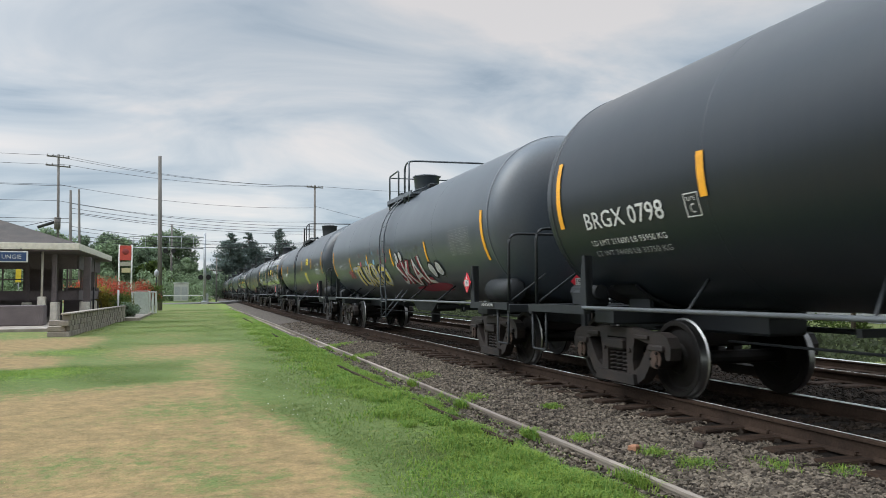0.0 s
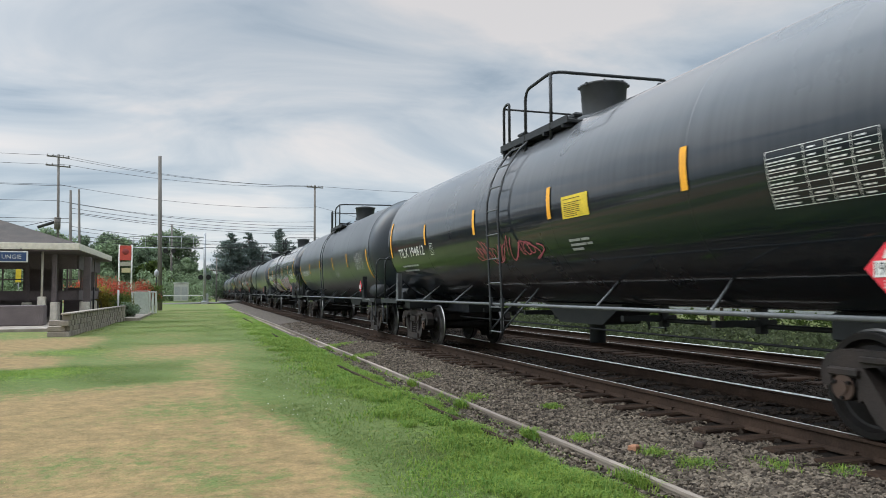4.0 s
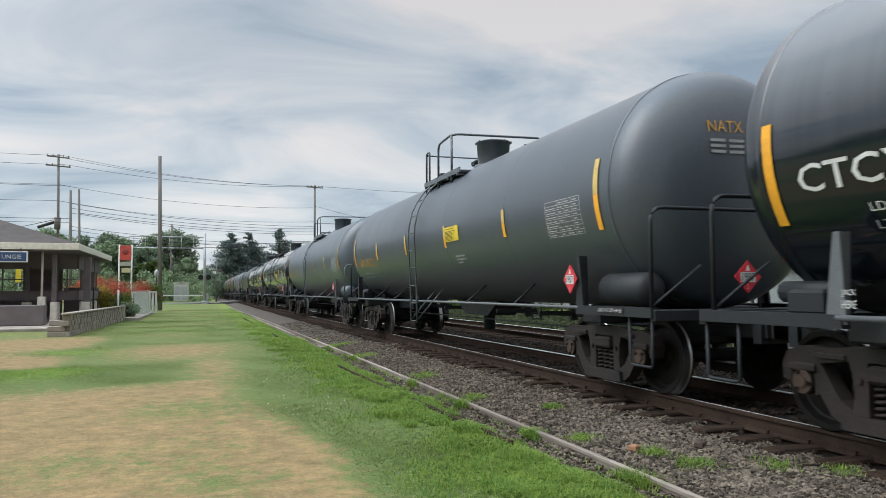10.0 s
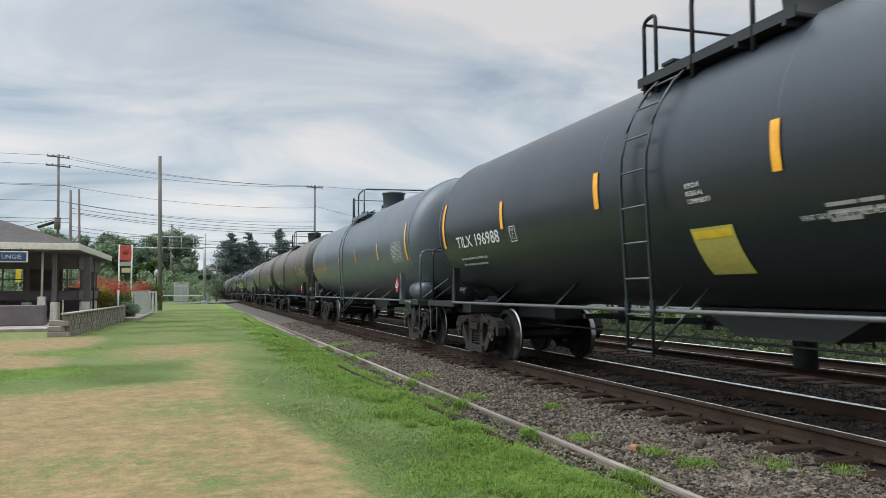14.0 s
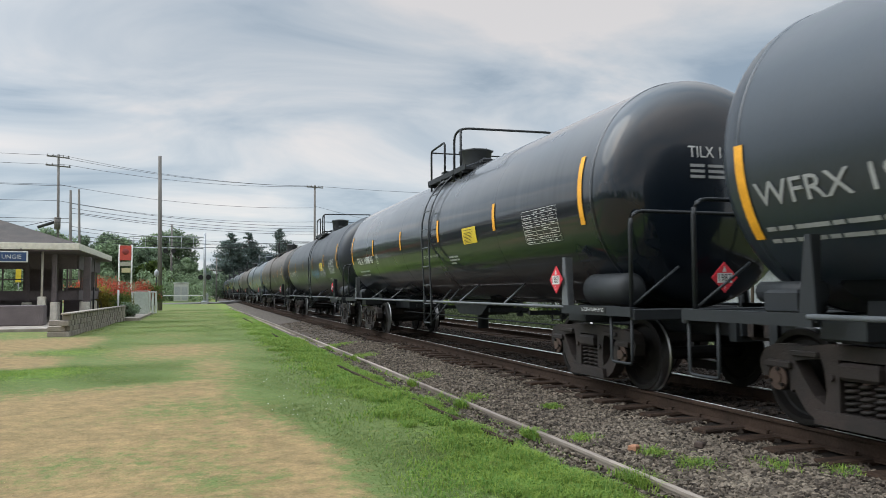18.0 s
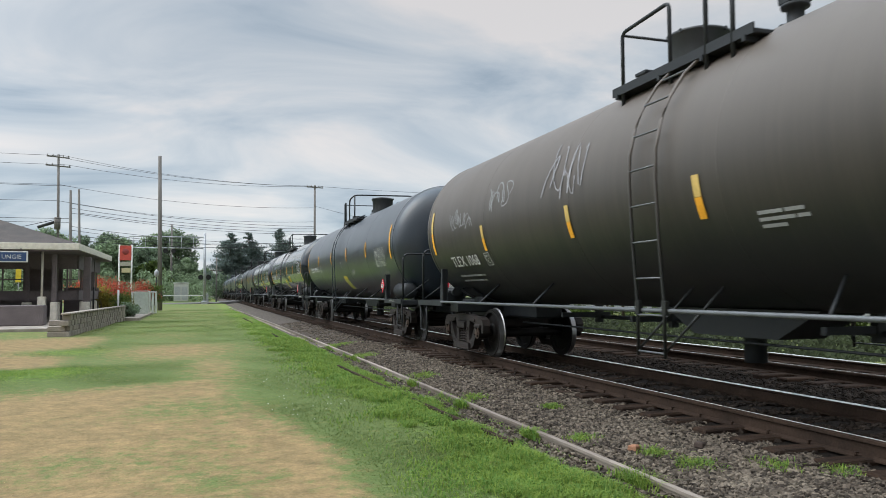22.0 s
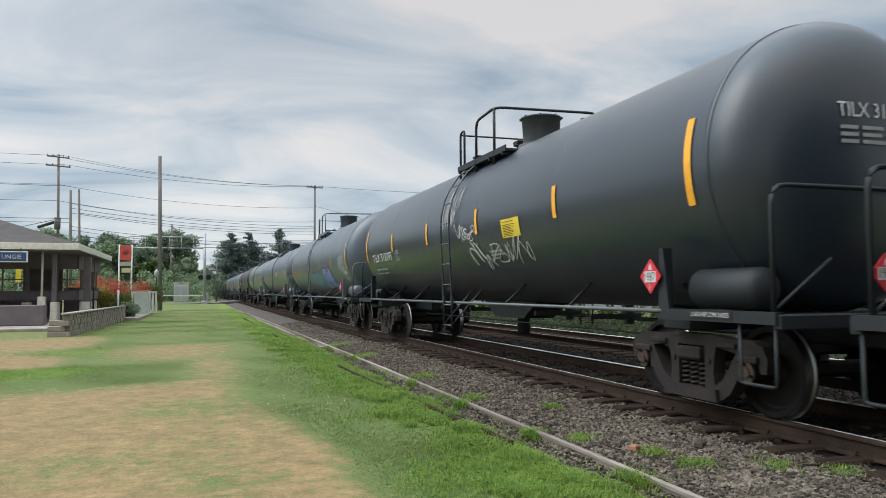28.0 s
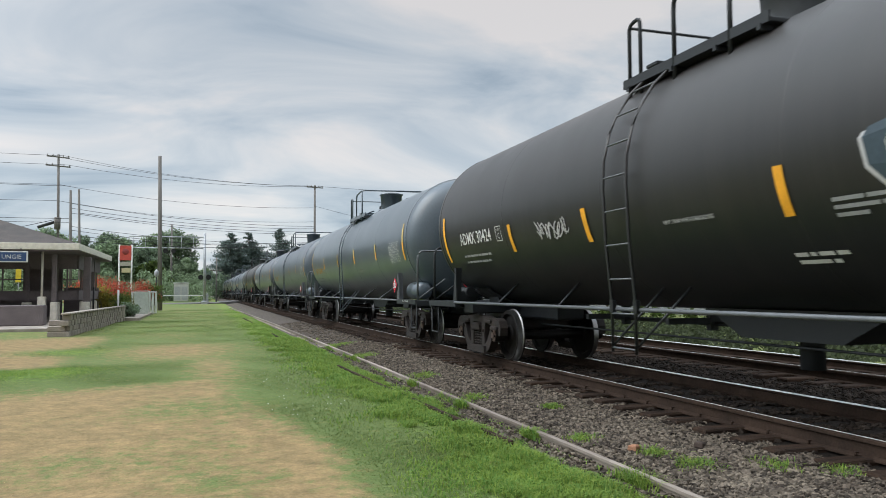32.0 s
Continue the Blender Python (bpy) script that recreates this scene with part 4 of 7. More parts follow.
        for y in (lad - 0.25, lad + 0.25):
            ld.tube([(x * a, y, b) for a, b in path], 0.019, 6)
        for y in (lad - 0.25, lad + 0.25):
            ld.tube([(x * 1.53, y, 0.62), (x * 1.02, y - 0.30, 1.30)], 0.016, 5)
            ld.box((x * 1.53, y, 1.08), (0.05, 0.07, 0.16), ch=0.01)
        lo = part("ladder", ld.mesh("ladder", P if skin != "gloss" else M_SHELLRAIL), car)
        dist = [0.0]
        for a, b in zip(path, path[1:]):
            dist.append(dist[-1] + math.dist(a, b))
        rung = Shape().tube([(0, lad - 0.25, 0), (0, lad + 0.25, 0)], 0.012, 5).mesh("rung", M_PIPE)
        k = 0.05
        while k < dist[-1]:
            i = max(j for j in range(len(dist) - 1) if dist[j] <= k)
            f = (k - dist[i]) / (dist[i + 1] - dist[i])
            part("rung", rung, lo, m=pose(x * (path[i][0] + f * (path[i + 1][0] - path[i][0])), 0, path[i][1] + f * (path[i + 1][1] - path[i][1])))
            k += 0.40
    # top platform, manway, valves, handrails
    zt = zc + R
    # fore: the ladder stands ahead of the manway, else behind it
    dome_y, r0, r1, ha, hb, w0, w1 = (0.47, 0.62, -0.38, -1.02, -1.50, 0.85, -1.75) if fore else (-0.52, 1.12, 0.88, 0.20, -0.80, 1.25, -1.3)
    M_TOP = P if skin in ("grey", "blue", "dark") else fm
    for x0 in (-0.90, 0.90):
        wk = Shape().box((x0, (w0 + w1) / 2, zt - 0.26), (0.36, w0 - w1, 0.05), ch=0.008).box((x0 * 1.19, (w0 + w1) / 2, zt - 0.235), (0.02, w0 - w1, 0.11))
        for y in (w0 - 0.12, w0 * 0.6 + w1 * 0.4, w0 * 0.3 + w1 * 0.7, w1 + 0.12):
            wk.box((x0, y, zt - 0.31), (0.40, 0.05, 0.06)).box((x0, y, zt - 0.38), (0.05, 0.05, 0.16))
        part("top_walkway", wk.mesh("top_walkway", M_TOP), car, "grated steel walkway")
    part("cross_walk", Shape().box((0, w0 - 0.14, zt + 0.03), (1.5, 0.24, 0.05), ch=0.01).mesh("cross_walk", M_TOP), car)
    part("valve_box", Shape().box((0.2, dome_y - 1.0, zt + 0.05), (0.5, 0.9, 0.16), ch=0.03).cyl((0.25, dome_y - 1.2, zt + 0.1), (0.25, dome_y - 1.2, zt + 0.28), 0.05, 8).mesh("valve_box", fm), car)
    dm = Shape().spin([(zt - 0.12, 0.33), (zt + 0.02, 0.34), (zt + 0.50, 0.37), (zt + 0.505, 0.392), (zt + 0.535, 0.392), (zt + 0.545, 0.36), (zt + 0.58, 0.22), (zt + 0.585, 0.001)], "Z", 36, (0, dome_y, 0))
    dm.spin([(zt + 0.01, 0.34), (zt + 0.01, 0.43), (zt - 0.04, 0.45), (zt - 0.12, 0.45)], "Z", 32, (0, dome_y, 0))
    for k in range(8):
        t = k * 0.785 + 0.3
        dm.box((0.392 * math.cos(t), dome_y + 0.392 * math.sin(t), zt + 0.52), (0.035, 0.035, 0.05), ch=0.006)
    dm.box((0.0, dome_y + 0.40, zt + 0.51), (0.12, 0.06, 0.05), ch=0.01)
    part("manway", dm.mesh("manway", P if skin in ("grey", "blue", "dark") else M_LID), car, "round manway dome with bolted lid")
    vy, vh = (dome_y - 1.75, 0.46) if skin == "brown" else (dome_y - 0.9, 0.20) if fore else (dome_y + 0.72, 0.24)
    vl = Shape().spin([(zt - 0.04, 0.13), (zt + 0.03, 0.13), (zt + 0.04, 0.09), (zt + vh * 0.5, 0.09), (zt + vh * 0.52, 0.15), (zt + vh * 0.6, 0.15), (zt + vh * 0.62, 0.001)], "Z", 16, (-0.1, vy, 0))
    vl.box((-0.1, vy, zt + vh * 0.78), (0.24, 0.24, vh * 0.36), ch=0.02).box((-0.1, vy, zt + vh), (0.13, 0.13, vh * 0.14), ch=0.02)
    part("relief_valve", vl.mesh("relief_valve", fm), car)
    hoop = Shape().tube(bent([(-1.06, ha, zt - 0.45), (-1.06, ha, zt + 0.56), (-1.06, hb, zt + 0.61), (1.06, hb, zt + 0.64), (1.06, ha, zt + 0.60), (1.06, ha, zt - 0.45)], 0.20), 0.026)
    for x in (-1.06, 1.06):
        hoop.tube([(x, hb + 0.06, zt - 0.45), (x, hb + 0.06, zt + 0.60)], 0.026)
    part("top_handrail", hoop.mesh("top_handrail", M_TOP), car, "tall pipe rail round the manway")
    for x in (-1.06, 1.06):
        sr = Shape().tube(bent([(x, r0, zt - 0.45), (x, r0, zt + 0.50), (x, r1, zt + 0.53), (x, r1, zt - 0.42)], 0.09), 0.024)
        part("side_handrail", sr.mesh("side_handrail", M_TOP), car)
    part("rear_handrail", Shape().tube([(-1.06, r0, zt + 0.47), (1.06, r0, zt + 0.47)], 0.018).mesh("rear_handrail", M_TOP), car)
    # bottom outlet and its skid
    bo = Shape().slab([(-1.5, zc - R + 0.02), (-0.9, zc - R - 0.30), (0.5, zc - R - 0.30), (1.1, zc - R + 0.02)], -0.32, 0.32).cyl((0, -0.2, zc - R), (0, -0.2, 0.42), 0.13, 12)
    part("bottom_outlet", bo.mesh("bottom_outlet", fm), car)
    # brake gear at the leading end: reservoir, cylinder, brake wheel on the trailing end
    part("air_reservoir", Shape().spin([(-0.50, 0.001), (-0.49, 0.14), (-0.42, 0.21), (0.42, 0.21), (0.49, 0.14), (0.50, 0.001)], "Y", 18, (-1.12, -7.75, 1.28)).mesh("air_reservoir", P if skin in ("grey", "blue") else fm), car)
    bw = Shape().tube([(0.55 + 0.27 * math.cos(t), 8.75, 1.75 + 0.27 * math.sin(t)) for t in [k * 0.3925 for k in range(17)]], 0.018, 5)
    for k in range(3):
        bw.tube([(0.55, 8.75, 1.75), (0.55 + 0.27 * math.cos(k * 2.1), 8.75, 1.75 + 0.27 * math.sin(k * 2.1))], 0.012, 5)
    bw.box((0.55, 8.66, 1.45), (0.2, 0.14, 0.9), ch=0.02)
    part("brake_wheel", bw.mesh("brake_wheel", fm), car)
    vb = Shape().box((-1.05, 7.7, 1.16), (0.34, 0.40, 0.22), ch=0.03).cyl((-1.05, 7.4, 1.25), (-1.05, 8.1, 1.25), 0.10, 10)
    part("brake_valve", vb.mesh("brake_valve", fm), car)
    part("brake_pipe", Shape().tube([(0.34, -6.2, 0.82), (0.34, 6.2, 0.82)], 0.034, 6).mesh("brake_pipe", fm), car)
    part("brake_rod", Shape().tube([(-0.22, -5.9, 0.66), (-0.22, 5.9, 0.66)], 0.016, 5).mesh("brake_rod", fm), car)
    for y in (-3.6, -1.6, 1.8, 3.9):
        part("pipe_hanger", Shape().box((0.3, y, (zc - R + 0.76) / 2), (0.12, 0.09, zc - R - 0.70), ch=0.01).box((0.05, y, 0.86), (0.9, 0.07, 0.08)).mesh("pipe_hanger", fm), car)
    return car


# ---- markings laid on the shell (all on the side seen from the lawn unless told otherwise) ----
def on_shell(u, v, R, zc, lift):
    """u: along y; v: up along the shell from its widest line."""
    t = v / R
    return (-(R + lift) * math.cos(t), u, zc + (R + lift) * math.sin(t))


def patch(u0, u1, v0, v1, R, zc, lift=0.012, slant=0.0, nv=8, side=-1):
    vs, fs = [], []
    for i in range(nv + 1):
        v = v0 + (v1 - v0) * i / nv
        for u in (u0, u1):
            p = on_shell(u + slant * (v1 - v), v, R, zc, lift)
            vs.append((p[0] * -side, p[1], p[2]))
    for i in range(nv):
        fs.append((2 * i, 2 * i + 1, 2 * i + 3, 2 * i + 2))
    return vs, fs


def cut_rows(vs, fs, step):
    """Cuts flat letters into rows so that they can bend with the shell."""
    bm = bmesh.new()
    bv = [bm.verts.new((x, y, 0)) for x, y in vs]
    for f in fs:
        try:
            bm.faces.new([bv[i] for i in f])
        except ValueError:
            pass
    y = step
    top = max(v[1] for v in vs)
    while y < top:
        bmesh.ops.bisect_plane(bm, geom=bm.verts[:] + bm.edges[:] + bm.faces[:], plane_co=(0, y, 0), plane_no=(0, 1, 0))
        y += step
    bm.verts.index_update()
    out = [tuple(v.co)[:2] for v in bm.verts], [tuple(v.index for v in f.verts) for f in bm.faces]
    bm.free()
    return out


def write(text, u, v, h, R, zc, squeeze=0.85, lift=0.010, bold=0.0, centre=False, tall=1.0):
    """Letters that start at u and run towards -y, their feet at v."""
    vs, fs, w = glyphs(text, bold)
    if h > 0.5:
        vs, fs = cut_rows(vs, fs, 0.12)
    u0 = u + (w * h * squeeze / 2 if centre else 0)
    return [on_shell(u0 - x * h * squeeze, v + y * h * tall, R, zc, lift) for x, y in vs], fs, w * h * squeeze


def bars(u, v, widths, h, R, zc, gap=1.9, lift=0.009):
    """Lines of small writing too far off to read."""
    sh = Shape()
    for i, row in enumerate(widths):
        x = u
        for w in row:
            sh.add(*patch(x - w, x, v - i * h * gap, v - i * h * gap + h, R, zc, lift, nv=1))
            x -= w + h * 0.7
    return sh


def decal(car, name, shape_or_vf, material, label=""):
    sh = shape_or_vf if isinstance(shape_or_vf, Shape) else Shape().add(*shape_or_vf[:2])
    me = mesh_of(name, sh.v, sh.f, material)
    return part(name, me, car, label)


def placard(car, m):
    d = Shape().slab([(0, -0.19), (0.19, 0), (0, 0.19), (-0.19, 0)], -0.006, 0.006)
    p = part("placard", d.mesh("placard", M_RED), car, "red diamond hazard placard", m)
    part("number_panel", Shape().box((-0.009, 0, -0.005), (0.006, 0.21, 0.12)).mesh("number_panel", M_WHITE), p)
    vs, fs, w = glyphs("1987")
    part("number", mesh_of("number", [(-0.0135, 0.09 - x * 0.18 / w, -0.05 + y * 0.095) for x, y in vs], fs, M_BLACK), p)
    part("flame_mark", Shape().slab([(0.03, 0.07), (-0.03, 0.07), (0, 0.14)], -0.010, -0.006).mesh("flame_mark", M_WHITE), p)
    vs, fs, w = glyphs("3")
    part("class_number", mesh_of("class_number", [(-0.0135, 0.02 - x * 0.045, -0.145 + y * 0.06) for x, y in vs], fs, M_WHITE), p)


def data_table(car, u, v, R, zc, w=1.15, h=0.72, material=None, panel=False, heads=False):
    """The stencilled table of tests: thin rules, a wide first column, small entries."""
    ink = material or M_WHITE
    if panel:
        decal(car, "table_panel", patch(u - w - 0.03, u + 0.05, v - 0.17, v + h + 0.11, R, zc, 0.005, nv=6), M_PANEL, "fresh dark paint behind the table")
    sh = Shape()
    g = 0.006
    for k in range(9):
        vv = v + h * k / 8
        sh.add(*patch(u - w, u, vv, vv + g, R, zc, 0.009, nv=1))
    for k in (0, 0.37, 0.57, 0.78, 1.0):
        sh.add(*patch(u - w * k - g, u - w * k, v, v + h, R, zc, 0.009, nv=6))
    rr = random.Random(int(u * 100))
    t = h / 8
    for k in range(8):
        for a, b in ((0.02, 0.35), (0.41, 0.54), (0.60, 0.75), (0.82, 0.95)):
            if (k == 7 and a < 0.1) or (heads and (k == 7 or (k in (5, 6) and a < 0.1))) or (a > 0.1 and k in (2, 3) and rr.random() < 0.6):
                continue
            end, x = a + (b - a) * rr.uniform(0.6, 1), a
            while x < end - 0.01:
                e = min(end, x + rr.uniform(0.025, 0.08))
                sh.add(*patch(u - w * e, u - w * x, v + t * (k + 0.36), v + t * (k + 0.58), R, zc, 0.009, nv=1))
                x = e + 0.012
    table = decal(car, "data_table", sh, ink, "white stencilled table of test dates")
    if heads:
        for word, x, k, wide, tall in (("DOT 117R100W", 0.0, 8.35, 0.36, 0.062), ("QUALIFIED", 0.59, 7.3, 0.17, 0.032), ("DUE", 0.83, 7.3, 0.09, 0.032), ("TANK QUALIFICATION", 0.02, 6.3, 0.33, 0.030), ("THICKNESS TEST", 0.02, 5.3, 0.26, 0.030)):
            vs, fs, w1 = write(word, u - w * x, v + t * k, tall, R, zc, wide * w / (glyphs(word)[2] * tall))
            part("table_words", mesh_of("table_words", vs, fs, ink), table)


def scribble(u, v, w, h, R, zc, seed, strokes=7, width=0.035, lift=0.011):
    """A sprayed tag: looping strokes of one width."""
    r = random.Random(seed)
    sh = Shape()
    for k in range(strokes):
        cx, a = u - w * (k + 0.5) / strokes, r.uniform(0, 6.28)
        pts = []
        hk, ok, wd = r.uniform(0.45, 1.0), r.uniform(0.0, 0.3), width * r.uniform(0.5, 0.95)
        f1, f2, p2 = r.choice((1, 1, 2)), r.choice((1, 2, 2)), r.uniform(0, 6.28)
        for i in range(15):
            t = i / 14
            pts.append((cx - (t - 0.5) * w / strokes * 1.1 + w / strokes * 0.5 * math.sin(6.28 * f1 * t + a), v + h * ok + h * hk * (0.5 + 0.48 * math.sin(6.28 * f2 * t + p2) * (1 - 0.3 * t))))
        vs, fs = [], []
        for i, (a1, b1) in enumerate(pts):
            q, s = pts[min(i + 1, 14)], pts[max(i - 1, 0)]
            dx, dy = q[0] - s[0], q[1] - s[1]
            ln = math.hypot(dx, dy) or 1
            ox, oy = -dy / ln * wd / 2, dx / ln * wd / 2
            vs += [on_shell(a1 + ox, b1 + oy, R, zc, lift), on_shell(a1 - ox, b1 - oy, R, zc, lift)]
        fs = [(2 * i, 2 * i + 1, 2 * i + 3, 2 * i + 2) for i in range(14)]
        sh.add(vs, fs)
    return sh


def piece(car, text, u, v, h, R, zc, layers, width):
    """Sprayed block letters in layers from the widest outline to the fill."""
    squeeze = width / (glyphs(text, 0.0)[2] * h)
    for i, (bold, material) in enumerate(layers):
        vs, fs, w = glyphs(text, bold)
        vs, fs = cut_rows(vs, fs, 0.15)
        w0 = glyphs(text, 0.0)[2]
        k = 1 + 0.9 * bold
        vv = [on_shell(u + (w * k - w0) / 2 * h * squeeze - x * k * h * squeeze, v - (k - 1) / 2 * h + y * k * h + 0.06 * h * math.sin(3 * x), R, zc, 0.010 + 0.003 * i) for x, y in vs]
        part("sprayed_letters", mesh_of("sprayed_letters", vv, fs, material), car, "sprayed graffiti letters")


def blob(car, u, v, w, h, R, zc, seed, material, lift=0.010, wave=0.18, label="sprayed graffiti patch"):
    """A sprayed patch of uneven outline."""
    r = random.Random(seed)
    ph = [r.uniform(0, 6.28) for _ in range(4)]
    sh = Shape()
    ring = []
    n = 28
    for i in range(n):
        t = 6.2832 * i / n
        k = 1 + wave * (math.sin(2 * t + ph[0]) + 0.7 * math.sin(3 * t + ph[1]) + 0.5 * math.sin(5 * t + ph[2]))
        ring.append((u + w / 2 * k * math.cos(t), v + h / 2 * k * math.sin(t)))
    vs, fs = [on_shell(u, v, R, zc, lift)], []
    for q in (0.35, 0.7, 1.0):
        vs += [on_shell(u + (a - u) * q, v + (b - v) * q, R, zc, lift) for a, b in ring]
    for i in range(n):
        j = (i + 1) % n
        fs.append((0, 1 + i, 1 + j))
        for q in range(2):
            fs.append((1 + q * n + i, 1 + (q + 1) * n + i, 1 + (q + 1) * n + j, 1 + q * n + j))
    me = mesh_of("sprayed_patch", vs, fs, material)
    part("sprayed_patch", me, car, label)


def bubble(car, u, v, w, h, lean, fill, line, rim=0.05, lift=0.010, power=2.6):
    """A fat sprayed letter: a leaning rounded patch over its wider outline."""
    for grow, m, up in ((rim, line, 0.0), (0.0, fill, 0.004)):
        ring = []
        for i in range(24):
            t = 6.2832 * i / 24
            a, b = math.cos(t), math.sin(t)
            a, b = math.copysign(abs(a) ** (2 / power), a), math.copysign(abs(b) ** (2 / power), b)
            ring.append((u + (w / 2 + grow) * a * (1 - 0.16 * b) + lean * b * h / 2, v + (h / 2 + grow) * b))
        vs = [on_shell(u, v, 1.50, TANK_Z[1.50], lift + up)]
        for q in (0.5, 1.0):
            vs += [on_shell(u + (a - u) * q, v + (b - v) * q, 1.50, TANK_Z[1.50], lift + up) for a, b in ring]
        fs = [(0, 1 + i, 1 + (i + 1) % 24) for i in range(24)] + [(1 + i, 25 + i, 25 + (i + 1) % 24, 1 + (i + 1) % 24) for i in range(24)]
        part("sprayed_letter", mesh_of("sprayed_letter", vs, fs, m), car, "fat sprayed letter" if not grow else "")


def stroke(car, pts, width, material, lift=0.019):
    """One sprayed line through a few points, rounded between them."""
    p = [Vector((a, b, 0)) for a, b in pts]
    if len(p) > 2:
        p = bent(p, min((b - a).length for a, b in zip(p, p[1:])) * 0.45, 4)
    vs = []
    for i, q in enumerate(p):
        d = (p[min(i + 1, len(p) - 1)] - p[max(i - 1, 0)]).normalized() * width / 2
        vs += [on_shell(q.x - d.y, q.y + d.x, 1.50, TANK_Z[1.50], lift), on_shell(q.x + d.y, q.y - d.x, 1.50, TANK_Z[1.50], lift)]
    part("sprayed_line", mesh_of("sprayed_line", vs, [(2 * i, 2 * i + 1, 2 * i + 3, 2 * i + 2) for i in range(len(p) - 1)], material), car, "sprayed line")


def spray(name, col):
    return mat(name, col, tuple(c * 0.7 for c in col), rough=0.6, scale=2.5, fine=30, bump=0.02, var=0.15)


S_WHITE, S_RED, S_YEL = spray("white_spray", (0.50, 0.50, 0.50)), spray("crimson_spray", (0.26, 0.025, 0.05)), spray("yellow_spray", (0.62, 0.50, 0.13))
S_TEAL, S_BLUE, S_BLK = spray("teal_spray", (0.04, 0.22, 0.19)), spray("pale_blue_spray", (0.16, 0.26, 0.48)), spray("black_spray", (0.012, 0.012, 0.014))
S_GREY, S_ORANGE, S_LIME = spray("silver_grey_spray", (0.36, 0.36, 0.38)), spray("orange_spray", (0.45, 0.14, 0.05)), spray("olive_yellow_spray", (0.26, 0.24, 0.05))
S_SKY = spray("light_blue_spray", (0.20, 0.36, 0.50))
S_NAVY = spray("navy_spray", (0.02, 0.03, 0.075))
S_PINK = spray("pinkish_silver_spray", (0.46, 0.40, 0.42))
S_PALETEAL, S_FAINT = spray("pale_teal_spray", (0.17, 0.30, 0.35)), spray("faint_blue_grey_spray", (0.07, 0.10, 0.14))
S_ROSE = spray("rose_spray", (0.42, 0.10, 0.13))


def head_write(car, text, x, z, h, R, zc, material, squeeze=0.85):
    """Letters on the leading head, which faces -y."""
    vs, fs, w = glyphs(text)
    out = []
    for a, b in vs:
        px, pz = x + a * h * squeeze, z + b * h
        q = min(0.98, math.hypot(px, pz - zc) / R)
        out.append((px, -(TANK_Y + dish(q)) - 0.012, pz))
    return decal(car, "end_lettering", (out, fs), material)


def head_bars(car, x, z, rows, h, R, zc, material):
    sh = Shape()
    for i, row in enumerate(rows):
        px = x
        for w in row:
            q = []
            for a, b in ((0, 0), (w, 0), (w, h), (0, h)):
                vx, vz = px + a, z - i * h * 1.9 + b
                q.append((vx, -(TANK_Y + dish(min(0.98, math.hypot(vx, vz - zc) / R))) - 0.016, vz))
            sh.add(q, [(0, 1, 2, 3)])
            px += w + 0.05
    decal(car, "end_small_print", sh, material)


ROWS = [[0.11, 0.17, 0.36, 0.12, 0.30, 0.13], [0.10, 0.13, 0.32, 0.11, 0.28, 0.13]]


# how each owner lays out tape and lettering: strips along the car, height of short and of long strips, mark's start, length and foot
FLEET = {
    "CTCX": {"strips": [7.78, 4.4, 1.63, -1.58, -4.38, -7.75], "sv": -0.09, "lv": -0.29, "mu": 7.48, "ml": 2.48, "mb": -0.48, "h": 0.235, "pu": 4.06, "tu": -6.35, "tv": -0.35, "inset": 0.6},
    "TILX": {"strips": [7.65, 4.62, 1.55, -1.5, -4.6, -7.6], "sv": -0.03, "lv": 0.03, "mu": 6.95, "ml": 2.2, "mb": -0.46, "pu": 4.36},
    "NATX": {"tu": -6.15, "tv": -0.53, "strips": [7.62, 4.55, 1.5, -1.52, -4.6, -7.6], "sv": -0.17, "lv": -0.07},
    "UTLX": {"tu": -6.2, "tv": -0.53, "strips": [7.62, 4.55, 1.5, -1.52, -4.56, -7.62], "sv": -0.13, "lv": -0.07},
    "TCBX": {"strips": [7.62, 4.5, 1.55, -1.58, -4.45, -7.57], "sv": -0.23, "lv": -0.47},
    "WFRX": {"strips": [7.85, 4.6, 1.55, -1.55, -4.6, -7.75], "sv": -0.2, "lv": -0.40},
    "TLEX": {"strips": [7.59, 4.75, 1.6, -1.55, -4.46, -7.28], "sv": -0.20, "lv": -0.08},
    "ADMX": {"strips": [7.68, 4.7, 1.96, -1.43, -4.05, -7.6], "sv": -0.47, "lv": -0.30},
    "BRGX": {"strips": [7.65, 4.63, 1.55, -1.55, -4.6, -7.6], "sv": -0.16, "lv": -0.02},
}


